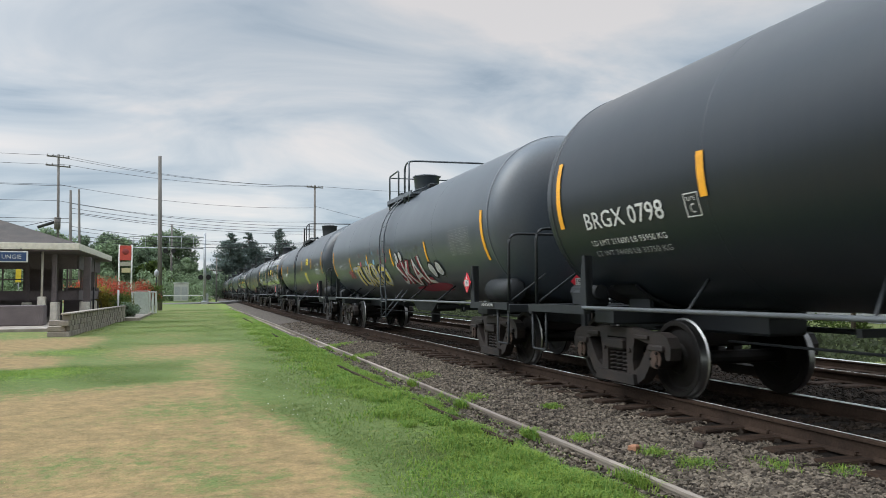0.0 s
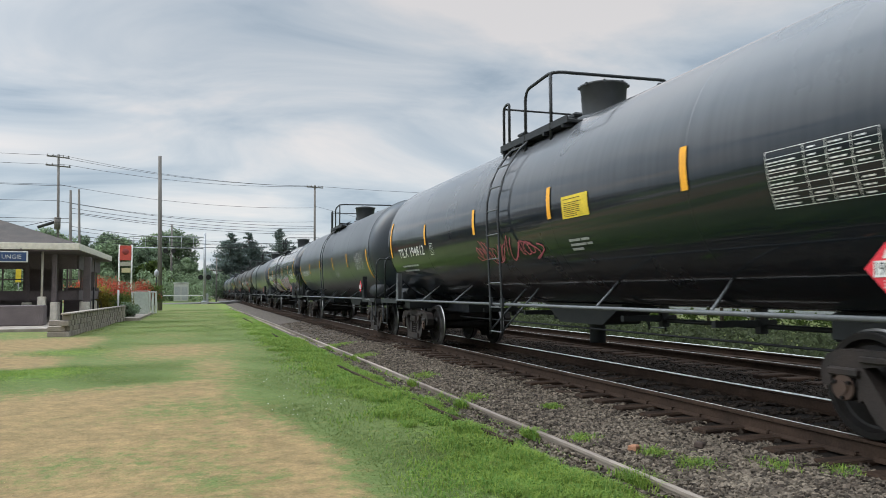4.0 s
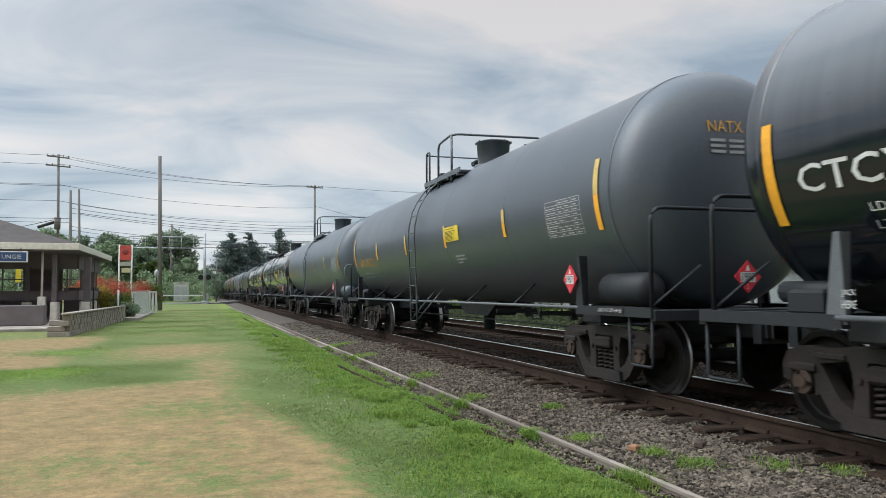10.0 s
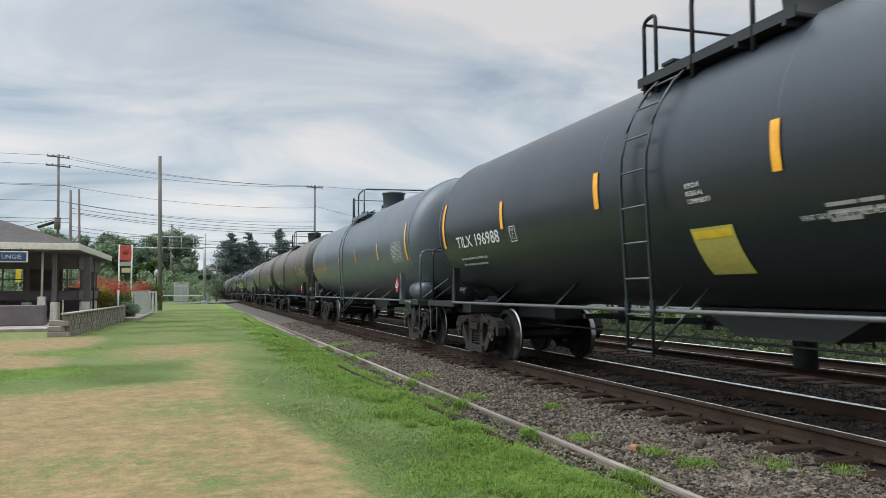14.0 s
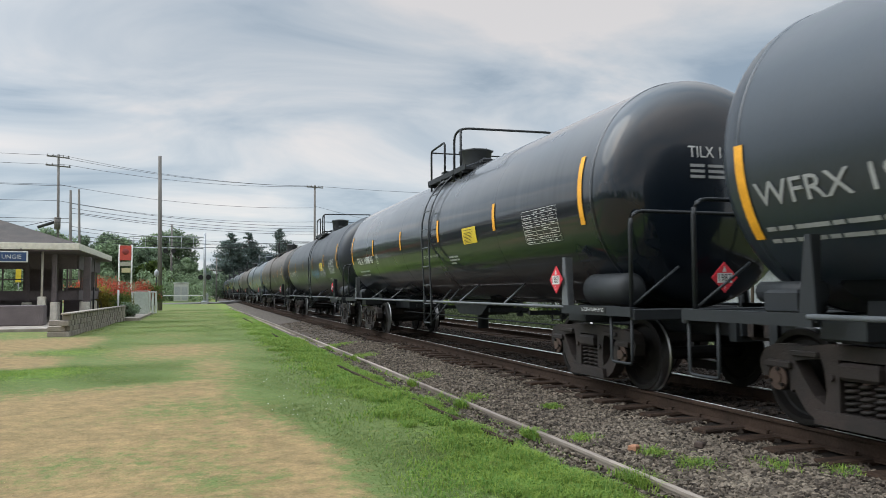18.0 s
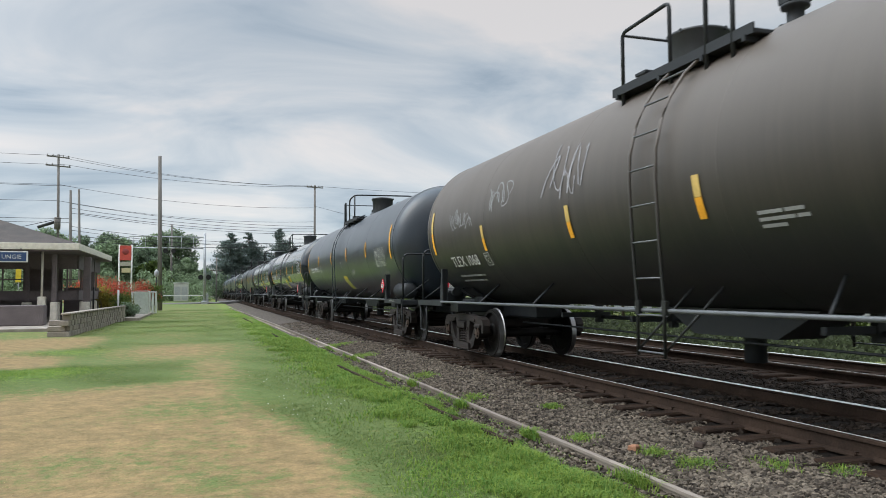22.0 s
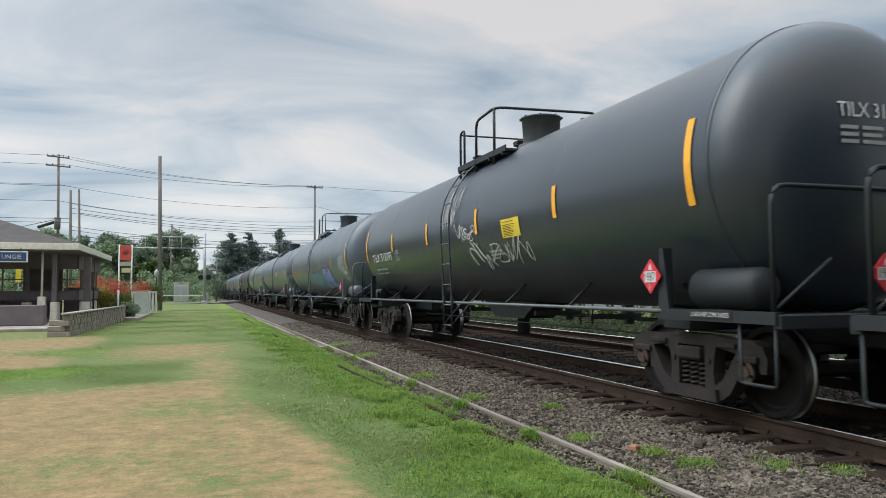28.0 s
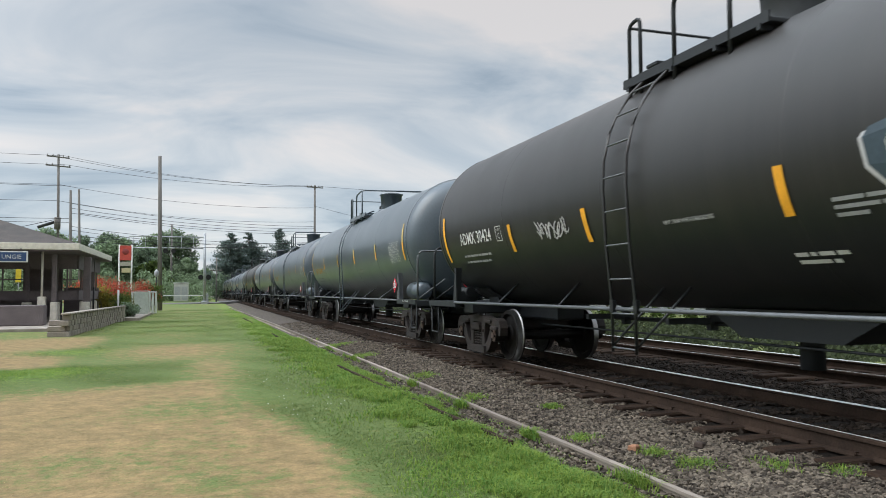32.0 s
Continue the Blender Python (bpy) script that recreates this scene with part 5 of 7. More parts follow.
def mark_car(car, g, mark, ink, R, zc, o):
    """The lettering, tape, labels and placards of one car."""
    o = {**FLEET[mark[:4]], **o}
    for u in o["strips"]:
        hh, vc = (0.45, o["lv"]) if abs(u) > 7 else (0.225, o["sv"])
        if ink is M_AMBER or (o.get("worn") and u > -2):
            # weathered tape, its upper half bleached pale
            decal(car, "reflective_strip", patch(u - 0.055, u + 0.055, vc - hh, vc, R, zc), M_YELLOW)
            decal(car, "bleached_strip", patch(u - 0.055, u + 0.055, vc + 0.003, vc + hh, R, zc), M_PALETAPE)
        else:
            decal(car, "reflective_strip", patch(u - 0.055, u + 0.055, vc - hh, vc + hh, R, zc), M_YELLOW)
    base, mu = o.get("mb", -0.54), o.get("mu", 7.0)
    if mark.strip():
        h = o.get("h", 0.22)
        wide = o.get("ml", 0.172 * len(mark))
        decal(car, "reporting_mark", write(mark, mu, base, h, R, zc, wide / (glyphs(mark)[2] * h), bold=0.008), ink)
        for k, line in enumerate(o.get("load", ())):
            hh = 0.075
            decal(car, "load_limit_line", write(line, mu - o.get("inset", 0), base - 0.22 - 0.15 * k, hh, R, zc, 1.6 / (glyphs(line)[2] * hh)), ink if k == 0 else M_DIM)
        if not o.get("load"):
            decal(car, "load_limit_print", bars(mu, base - 0.24, ROWS, 0.042, R, zc, 2.9), M_DIM)
        sh = Shape()
        u, p0, p1 = o.get("pu", 4.96), base - 0.03, base + 0.22
        for a in ((u - 0.23, u, p0, p0 + 0.012), (u - 0.23, u, p1 - 0.012, p1), (u - 0.012, u, p0, p1), (u - 0.23, u - 0.218, p0, p1)):
            sh.add(*patch(*a, R, zc, 0.009, nv=3))
        decal(car, "plate_frame", sh, ink)
        decal(car, "plate_word", write("PLATE", u - 0.04, base + 0.14, 0.042, R, zc), ink)
        decal(car, "plate_letter", write("C", u - 0.075, base + 0.01, 0.10, R, zc), ink)
        hz = 3.14 if ink is M_AMBER else 2.90
        head_write(car, mark, -0.50, hz, 0.145, R, zc, ink)
        head_bars(car, -0.49, hz - 0.12, [[0.2, 0.26, 0.12, 0.14], [0.2, 0.24, 0.14, 0.14], [0.2, 0.3]], 0.036, R, zc, M_DIM)
    if o.get("table", 1):
        data_table(car, o.get("tu", -5.75), o.get("tv", -0.58), R, zc, 1.02 if "tu" in o else 1.15, 0.50, M_DIM if ink is M_DIM else M_WHITE, o.get("panel"), g in (10, 13, 14, 22, 24, 26, 27))
    decal(car, "small_print", bars(-1.9, -0.62, [[0.3, 0.22], [0.42, 0.14], [0.3]], 0.035, R, zc), M_DIM)
    if o.get("label"):
        lu, lv = o["label"]
        lw, lh = o.get("ls", (0.72, 0.30))
        kw, kh = lw / 0.62, lh / 0.38
        ob = decal(car, "warning_label", patch(lu - lw, lu, lv - lh, lv, R, zc, 0.010), o.get("film", M_LABEL), "yellow warning label with lines of print")
        rr = random.Random(g)
        rows = [[0.40 * kw], [], [0.11 * kw, 0.13 * kw, 0.17 * kw]] + [[q * kw for q in rr.sample((0.06, 0.08, 0.10, 0.12, 0.05), 4)] for _ in range(5)] + [[0.30 * kw], [0.14 * kw, 0.16 * kw]]
        sh = bars(lu - 0.06 * kw, lv - 0.06 * kh, rows, 0.0095 * kh, R, zc, 3.4, 0.014)
        part("label_print", mesh_of("label_print", sh.v, sh.f, M_BLACK), ob)
    if o.get("fade"):
        lu, lv = o["fade"]
        decal(car, "faded_label", patch(lu - 0.64, lu, lv - 0.90, lv - 0.32, R, zc, 0.010, slant=0.12), M_FADED, "faded yellow label with a pale worn patch")
        decal(car, "label_heading", patch(lu - 0.60, lu - 0.02, lv - 0.44, lv - 0.35, R, zc, 0.014), M_LABEL)
    if g in (21, 22, 24):
        sh = Shape()
        for a in ((-5.62, -5.2, -1.10, -1.088), (-5.62, -5.2, -0.792, -0.78), (-5.212, -5.2, -1.10, -0.78), (-5.62, -5.608, -1.10, -0.78), (-5.42, -5.41, -1.10, -0.78)):
            sh.add(*patch(*a, R, zc, 0.009, nv=3))
        decal(car, "inspection_frame", sh, M_WHITE)
    if o.get("vent"):
        decal(car, "vent_notice", write("VENT TANK WHEN UNLOADING", -0.2, -0.55, 0.06, R, zc), M_DIM)
    if mark.startswith("CTCX"):
        for y in (6.98, -7.26):
            for k, word in enumerate(("JACK", "HERE")):
                vs, fs, w = glyphs(word)
                decal(car, "jacking_words", ([(-1.496, y + 0.07 - x * 0.13 / w, 1.21 - 0.085 * k + q * 0.06) for x, q in vs], fs), M_WHITE)
    for p, d in o.get("words", ()):
        decal(car, "stencil_text", write(p, *d, R, zc), ink)
    placard(car, pose(-1.53, o.get("pl", -6.95), 1.42))
    placard(car, pose(-0.1, -8.62, 1.42, 0, 0, 90))
    decal(car, "brake_shoe_notice", Shape().box((-1.516, -7.9, 1.03), (0.006, 0.62, 0.07)), M_BLACK)
    vs, fs, w = glyphs("2 INCH HF COMP SHOES")
    decal(car, "brake_shoe_words", ([(-1.521, -7.62 - x * 0.55 / w, 1.01 + y * 0.045) for x, y in vs], fs), M_WHITE)


# car number counted from the gap at the clip's start, its mark, paint, ink, shell radius and what sets it apart
CARS = [
    (-2, "TILX 194870", "matte", M_WHITE, 1.50, {}),
    (-1, "BRGX 0798", "matte", M_WHITE, 1.54, {"ml": 1.74, "mu": 7.03, "load": ("LD LMT 211600 LB 95950 KG", "LT WT 74400 LB 33750 KG")}),
    (0, "ADMX 31326", "dark", M_DIM, 1.50, {"strips": [7.65, 4.6, 1.95, -0.95, -4.05, -7.6], "sv": -0.40}),
    (1, "TILX 194877", "satin", M_WHITE, 1.50, {"strips": [7.9, 4.62, 1.55, -1.5, -4.6, -7.6], "lv": -0.1, "label": (-3.0, 0.25), "fade": (-2.3, -0.05), "vent": 1}),
    (2, "TILX 198801", "gloss", M_WHITE, 1.50, {"label": (-2.7, 0.25), "vent": 1}),
    (3, "TCBX 305434", "matte", M_WHITE, 1.50, {"fade": (-0.55, -0.3), "tu": -6.0, "tv": -0.36, "pl": -7.1, "words": (("AAR ST-464", (-6.2, -0.58, 0.13)),)}),
    (4, "TILX 194812", "gloss", M_WHITE, 1.50, {"label": (-1.9, 0.0)}),
    (5, "TCBX 305441", "satin", M_WHITE, 1.50, {}),
    (6, "TILX 319476", "gloss", M_WHITE, 1.50, {"fade": (0.67, -0.44), "sv": -0.05, "strips": [7.56, 4.35, 1.65, -1.87, -4.8, -7.5]}),
    (7, "TILX 197795", "satin", M_DIM, 1.50, {"fade": (0.1, -0.2)}),
    (8, "ADMX 30073", "soot", M_WHITE, 1.50, {"ml": 1.84, "mu": 6.76, "mb": -0.38, "sv": -0.58, "lv": -0.1, "pu": 3.9}),
    (9, "ADMX 30494", "soot", M_WHITE, 1.50, {"ml": 1.53, "mu": 6.92, "mb": -0.43, "lv": -0.41, "load": ("LD LMT 196700 LB 89250 KG", "LT WT 66300 LB 30050 KG")}),
    (10, "CTCX 732088", "gloss", M_WHITE, 1.50, {"label": (-2.25, -0.41), "ls": (0.68, 0.40), "fade": (0.17, -0.29), "load": ("LD LMT 206500 LB 93650 KG", "LT WT 79500 LB 36050 KG"), "words": (("HANDLE MUST BE LOCKED", (0.16, -0.26, 0.05)), ("AND CHAINED IN CLOSED", (0.16, -0.335, 0.05)), ("POSITION BEFORE LOADING", (0.16, -0.41, 0.05)))}),
    (11, "NATX 301522", "dark", M_AMBER, 1.50, {"label": (-1.53, 0.0), "ls": (0.85, 0.29)}),
    (12, "UTLX 209964", "grey", M_AMBER, 1.50, {}),
    (13, "TILX 194339", "gloss", M_WHITE, 1.50, {"label": (-2.3, -0.1), "ls": (0.62, 0.47), "fade": (-0.35, -0.55), "words": (("FOR TOP UNLOADING", (0.55, -0.52, 0.055)), ("1.0 CONNECTION", (-3.15, -0.92, 0.05))), "sv": -0.12, "strips": [7.6, 4.5, 1.6, -1.63, -4.33, -7.5]}),
    (14, "CTCX 731779", "gloss", M_WHITE, 1.50, {"label": (-2.15, -0.5), "ls": (0.66, 0.40), "strips": [7.7, 4.45, 1.6, -1.57, -4.27, -7.6], "sv": -0.13, "lv": -0.2, "words": (("50% EMPTY LOAD", (-4.6, -0.42, 0.13)),)}),
    (15, "TILX 196988", "matte", M_WHITE, 1.50, {"fade": (-0.12, -0.34), "words": (("REMOVE", (-0.22, -0.24, 0.05)), ("RESIDUAL", (-0.22, -0.32, 0.05)), ("COMMODITY", (-0.22, -0.40, 0.05)), ("VENT TANK WHEN UNLOADING", (-1.6, -0.72, 0.05)))}),
    (16, "NATX 301560", "grey", M_AMBER, 1.50, {}),
    (17, "TLEX 1044", "brown", M_WHITE, 1.52, {"mb": -0.84, "ml": 1.5, "mu": 6.77}),
    (18, "TLEX 1168", "brown", M_WHITE, 1.54, {"mb": -0.84, "ml": 1.5, "mu": 6.77, "strips": [7.59, 4.75, 1.6, -1.55, -4.5, -7.3], "load": ("LD LMT 197700 LB 89 700 KG", "LT WT 65300 LB 29 600 KG")}),
    (19, "WFRX 196040", "satin", M_DIM, 1.50, {"mu": 7.72, "ml": 2.3}),
    (20, "TILX 198840", "gloss", M_WHITE, 1.50, {"label": (-3.0, -0.1), "vent": 1}),
    (21, "TILX 196978", "matte", M_WHITE, 1.50, {"label": (-3.5, -0.11)}),
    (22, "TLEX 1015", "brown", M_WHITE, 1.52, {"mb": -0.84, "ml": 1.5, "mu": 6.77, "pl": -6.53, "tu": -6.08, "tv": -0.25, "lv": -0.19, "sv": -0.12, "panel": 1, "worn": 1}),
    (23, "UTLX 208464", "blue", M_AMBER, 1.50, {"label": (-2.31, -0.52), "ls": (0.80, 0.31), "film": M_FADED}),
    (24, "TLEX 1068", "brown", M_WHITE, 1.52, {"mb": -0.84, "ml": 1.5, "mu": 6.77, "pl": -6.53, "tu": -6.08, "tv": -0.25, "panel": 1, "worn": 1, "sv": -0.36, "strips": [7.59, 4.75, 1.57, -1.17, -4.2, -7.3]}),
    (25, "TILX 197811", "satin", M_WHITE, 1.50, {"fade": (-0.05, -0.43), "words": (("REMOVE", (-0.22, -0.29, 0.05)), ("RESIDUAL", (-0.22, -0.37, 0.05)), ("COMMODITY", (-0.22, -0.45, 0.05)))}),
    (26, "CTCX 301245", "gloss", M_WHITE, 1.50, {"label": (-2.01, -0.42), "ls": (0.73, 0.34), "fade": (-0.11, -0.26), "load": ("LD LMT 207100 LB 93900 KG", "LT WT 78900 LB 35800 KG"), "words": (("0.5 IN CERAMIC FIBER", (3.04, -0.45, 0.042)), ("VENT TANK", (1.53, -1.06, 0.05)), ("WHEN UNLOADING", (1.48, -1.14, 0.05)))}),
    (27, "CTCX 731998", "gloss", M_WHITE, 1.50, {"label": (-2.0, -0.42), "ls": (0.73, 0.34), "fade": (-0.11, -0.26), "load": ("LD LMT 206600 LB 93700 KG", "LT WT 79400 LB 36000 KG"), "words": (("0.5 IN CERAMIC FIBER", (3.16, -0.43, 0.045)),)}),
    (28, "TILX 196912", "matte", M_WHITE, 1.50, {"label": (-2.0, -0.1), "vent": 1}),
    (29, "TILX 194355", "gloss", M_WHITE, 1.50, {"label": (-1.8, -0.1)}),
    (30, "TILX 312377", "satin", M_DIM, 1.50, {}),
    (31, "TILX 312395", "satin", M_WHITE, 1.50, {"label": (-2.65, -0.11), "table": 0}),
    (32, "UTLX 210239", "grey", M_AMBER, 1.50, {"strips": [7.6, 4.4, 1.4, -1.7, -4.63, -7.62]}),
    (33, "NATX 301787", "grey", M_AMBER, 1.50, {"label": (-1.7, 0.0)}),
    (34, "CTCX 303319", "blue", M_WHITE, 1.50, {"label": (-1.66, 0.03)}),
    (35, "ADMX 30424", "soot", M_WHITE, 1.54, {"ml": 1.6, "mu": 6.75, "mb": -0.45, "strips": [7.6, 4.38, 1.96, -1.43, -4.3, -7.6], "words": (("VENT TANK WHEN UNLOADING", (0.34, -0.61, 0.045)),)}),
    (36, "NATX 301790", "blue", M_AMBER, 1.50, {}),
    (37, "UTLX 208470", "grey", M_AMBER, 1.50, {}),
    (38, "TILX 312390", "dark", M_WHITE, 1.50, {}),
    (39, "ADMX 30410", "soot", M_WHITE, 1.54, {}),
    (40, "NATX 301701", "grey", M_AMBER, 1.50, {}),
    (41, "UTLX 208501", "grey", M_AMBER, 1.50, {}),
    (42, "TILX 194300", "satin", M_WHITE, 1.50, {}),
    (43, "TILX 194301", "matte", M_WHITE, 1.50, {}),
    (44, "NATX 301702", "grey", M_AMBER, 1.50, {}),
    (45, "TILX 194302", "dark", M_WHITE, 1.50, {}),
    (46, "NATX 301703", "grey", M_AMBER, 1.50, {}),
    (47, "TILX 194303", "matte", M_WHITE, 1.50, {}),
    (48, "TILX 194304", "dark", M_WHITE, 1.50, {}),
]
TANK_Z = {1.50: 2.54, 1.52: 2.55, 1.54: 2.57}
LOOKS = {"matte": "matte black", "satin": "satin charcoal", "gloss": "glossy black", "grey": "dull grey", "blue": "blue-grey", "dark": "weathered dark grey", "brown": "dusty brown", "soot": "sooty brown-black"}
for c in CARS:
    glyphs(c[1]), glyphs(c[1], 0.008)
    for line in c[5].get("load", ()):
        glyphs(line)
for s in ("DOT 117R100W", "QUALIFIED", "DUE", "TANK QUALIFICATION", "THICKNESS TEST", "FOR TOP UNLOADING", "1.0 CONNECTION", "PLATE", "C", "1987", "3", "2 INCH HF COMP SHOES", "VENT TANK WHEN UNLOADING", "AAR ST-464", "50% EMPTY LOAD", "REMOVE", "RESIDUAL", "COMMODITY", "0.5 IN CERAMIC FIBER", "VENT TANK", "WHEN UNLOADING", "HANDLE MUST BE LOCKED", "AND CHAINED IN CLOSED", "POSITION BEFORE LOADING", "JACK", "HERE", "UNGIE"):
    glyphs(s)
for s, bs in (("NARK", (0.0, 0.03, 0.075, 0.12)), ("ORN", (0.0, 0.02, 0.06)), ("TUKRO", (0.0, 0.05, 0.10)), ("SKAL", (0.0, 0.05, 0.10)), ("CHOG", (0.0, 0.03, 0.07))):
    for b in bs:
        glyphs(s, b)

# where each car's middle stands at the clip's start: cars are 18.4 m long on the average
CAR_SHIFT = ([-2, -1, 0, 1, 2, 3, 4, 5, 6, 7, 8, 9, 10, 11, 12, 13, 14, 15, 16, 17, 18, 19, 20, 21, 22, 23, 24, 25, 26, 27, 28, 29, 30, 31, 32, 33, 34, 35, 36, 48],
             [0.67, 0.66, 0.58, 0.48, 0.45, 0.28, 0.50, 0.42, 0.37, 0.30, -0.01, -0.24, -0.02, -0.09, -0.03, -0.57, -0.62, -0.55, -0.70, -0.78, -0.92, -0.75, -0.70, -0.82, -0.74, -0.63, -0.82, -0.17, -0.15, 0.02, 0.12, 0.30, 0.50, 0.38, 0.81, 1.13, 1.48, 1.66, 1.85, 2.4])


def car_at(g):
    return 19.17 + 18.4 * g + float(np.interp(g, *CAR_SHIFT))


LADDER = {-1: 0.3, 0: -0.45, 1: 0.43, 2: -1.0, 3: 0.37, 6: 0.92, 7: 0.71, 8: -0.4, 9: -0.4, 10: 0.58, 11: 0.6, 12: 0.58, 13: 0.36, 14: -0.67, 15: 0.57, 16: 0.5, 18: 0.41, 19: 0.75, 20: -0.9, 21: -1.2, 22: -0.42, 23: -0.63, 24: -0.39, 25: 0.55, 26: 0.73, 27: 0.5, 28: -0.5, 31: 0.0, 32: 0.62, 33: -0.5, 34: -0.6, 35: 1.0}
MIDSHIP = ("ladder",)
CROWN = ("top_walkway", "cross_walk", "valve_box", "manway", "relief_valve", "top_handrail", "side_handrail", "rear_handrail")
PROTO, TRAIN = {}, []
for g, mark, skin, ink, R, o in CARS:
    zc = TANK_Z[R]
    y0 = car_at(g)
    key = skin, R, LADDER.get(g, 0.4) < 0
    if key not in PROTO:
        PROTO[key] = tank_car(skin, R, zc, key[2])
        PROTO[key].matrix_basis = pose(DT, y0, 0)
        car = PROTO[key]
    else:
        car = None
    TRAIN.append([g, car, y0])
for row, (g, mark, skin, ink, R, o) in zip(TRAIN, CARS):
    if row[1] is None:
        row[1] = copy_thing(PROTO[skin, R, LADDER.get(g, 0.4) < 0], pose(DT, row[2], 0))
for row, (g, mark, skin, ink, R, o) in zip(TRAIN, CARS):
    for p in row[1].children:
        if p.name.split(".")[0] in MIDSHIP:
            p.matrix_basis = pose(0, LADDER.get(g, 0.4), 0)
        if p.name.split(".")[0] in CROWN:
            p.matrix_basis = pose(0, LADDER.get(g, 0.6) + (0.6 if LADDER.get(g, 0.6) < 0 else -0.6), 0)
    look_words = LOOKS[skin]
    extra = "with white lettering and yellow strips" if ink is not M_AMBER else "with amber lettering"
    tagged(row[1], f"{look_words} tank car {extra}", "tank car", "tank cars of the train")
    mark_car(row[1], g, mark, ink, R, TANK_Z[R], o)
CAR = {row[0]: row[1] for row in TRAIN}


def dress():
    """Graffiti and painted emblems, car by car."""
    R, z = 1.50, TANK_Z[1.50]
    c = CAR[0]
    piece(c, "TUKRO", 4.3, -1.22, 0.72, R, z, ((0.10, S_BLK), (0.05, S_YEL), (0.0, S_GREY)), 4.4)
    piece(c, "SKAL", -1.15, -1.22, 0.72, R, z, ((0.10, S_BLK), (0.05, S_RED), (0.0, S_WHITE)), 2.6)
    for k, (u, v) in enumerate(((-1.48, -0.43), (-1.84, -0.41), (-4.05, -0.84), (-4.56, -0.82))):
        blob(c, u, v, 0.32 if k < 2 else 0.46, 0.30 if k < 2 else 0.42, R, z, k, S_BLK, 0.018, 0.06)
        blob(c, u, v, 0.24 if k < 2 else 0.36, 0.24 if k < 2 else 0.34, R, z, k, S_WHITE, 0.022, 0.06)
    blob(c, -3.2, -1.36, 2.6, 0.32, R, z, 9, S_RED, 0.006)
    for k, (u, m) in enumerate(((3.3, S_WHITE), (3.0, S_ROSE), (2.2, S_SKY), (1.2, S_SKY), (0.4, S_ROSE), (-0.2, S_ROSE))):
        vs = [on_shell(u + a, -0.50 + b, R, z, 0.012) for a, b in ((0.12, 0), (-0.12, 0), (0.03, 0.42))]
        part("sprayed_patch", mesh_of("sprayed_patch", vs, [(0, 1, 2)], m), c, "sprayed spike")
    decal(CAR[0], "sprayed_tag", scribble(5.15, -0.95, 0.6, 0.42, R, z, 3, 4, 0.05), S_ROSE)
    R, z = 1.50, TANK_Z[1.50]
    c = CAR[6]
    piece(c, "NARK", -0.15, -1.22, 0.80, R, z, ((0.12, S_TEAL), (0.075, S_RED), (0.03, S_PINK)), 4.7)
    for u, v, w, h in ((4.55, -0.98, 0.62, 0.74), (3.95, -0.94, 0.66, 0.86), (3.30, -1.06, 0.66, 0.66), (2.62, -0.96, 0.66, 0.98)):
        bubble(c, u, v, w, h, 0.28, S_PINK, S_RED, 0.085, 0.010, 3.2)
        stroke(c, [(u + 0.10, v + 0.16), (u - 0.02, v - 0.06), (u - 0.16, v - 0.20)], 0.045, S_RED)
    blob(c, 2.3, -1.38, 0.9, 0.22, R, z, 71, S_PINK, 0.012)
    decal(c, "sprayed_tag", scribble(2.15, -1.08, 0.75, 0.5, R, z, 5, 5, 0.03), S_GREY)
    decal(c, "sprayed_tag", scribble(6.9, -0.98, 1.6, 0.22, R, z, 6, 6, 0.03), S_GREY)
    R, z = 1.50, TANK_Z[1.50]
    c = CAR[8]
    blob(c, 3.72, -0.50, 0.92, 0.92, R, z, 21, S_GREY, 0.010, 0.10)
    blob(c, 2.75, -0.42, 0.95, 0.62, R, z, 22, S_GREY, 0.010, 0.14)
    blob(c, 2.45, -0.75, 0.7, 0.5, R, z, 23, S_GREY, 0.013, 0.12)
    for k, (u, v, w) in enumerate(((3.3, 0.02, 0.3), (2.95, 0.12, 0.3), (2.62, 0.02, 0.16), (2.2, 0.35, 0.32))):
        blob(c, u, v, w, w * 0.8, R, z, 30 + k, S_WHITE, 0.010, 0.12)
    decal(c, "sprayed_tag", scribble(3.3, -0.6, 1.2, 0.7, R, z, 8, 4, 0.05, 0.016), S_BLK)
    blob(c, -2.0, -0.55, 1.3, 0.95, R, z, 25, S_RED, 0.010, 0.15)
    blob(c, 0.6, -0.6, 1.1, 0.8, R, z, 26, S_GREY, 0.010, 0.2)
    blob(c, -0.7, -0.45, 0.9, 0.9, R, z, 27, S_GREY, 0.010, 0.2)
    decal(c, "sprayed_tag", scribble(0.9, -0.9, 2.6, 0.8, R, z, 9, 8, 0.035, 0.016), S_BLK)
    decal(c, "sprayed_tag", scribble(-0.6, 0.35, 1.0, 0.6, R, z, 10, 5, 0.03), S_GREY)
    decal(c, "sprayed_tag", scribble(-4.3, -0.9, 1.3, 0.3, R, z, 11, 6, 0.025), S_ORANGE)
    decal(c, "sprayed_tag", scribble(6.0, -0.86, 0.7, 0.3, R, z, 12, 5, 0.025), S_GREY)
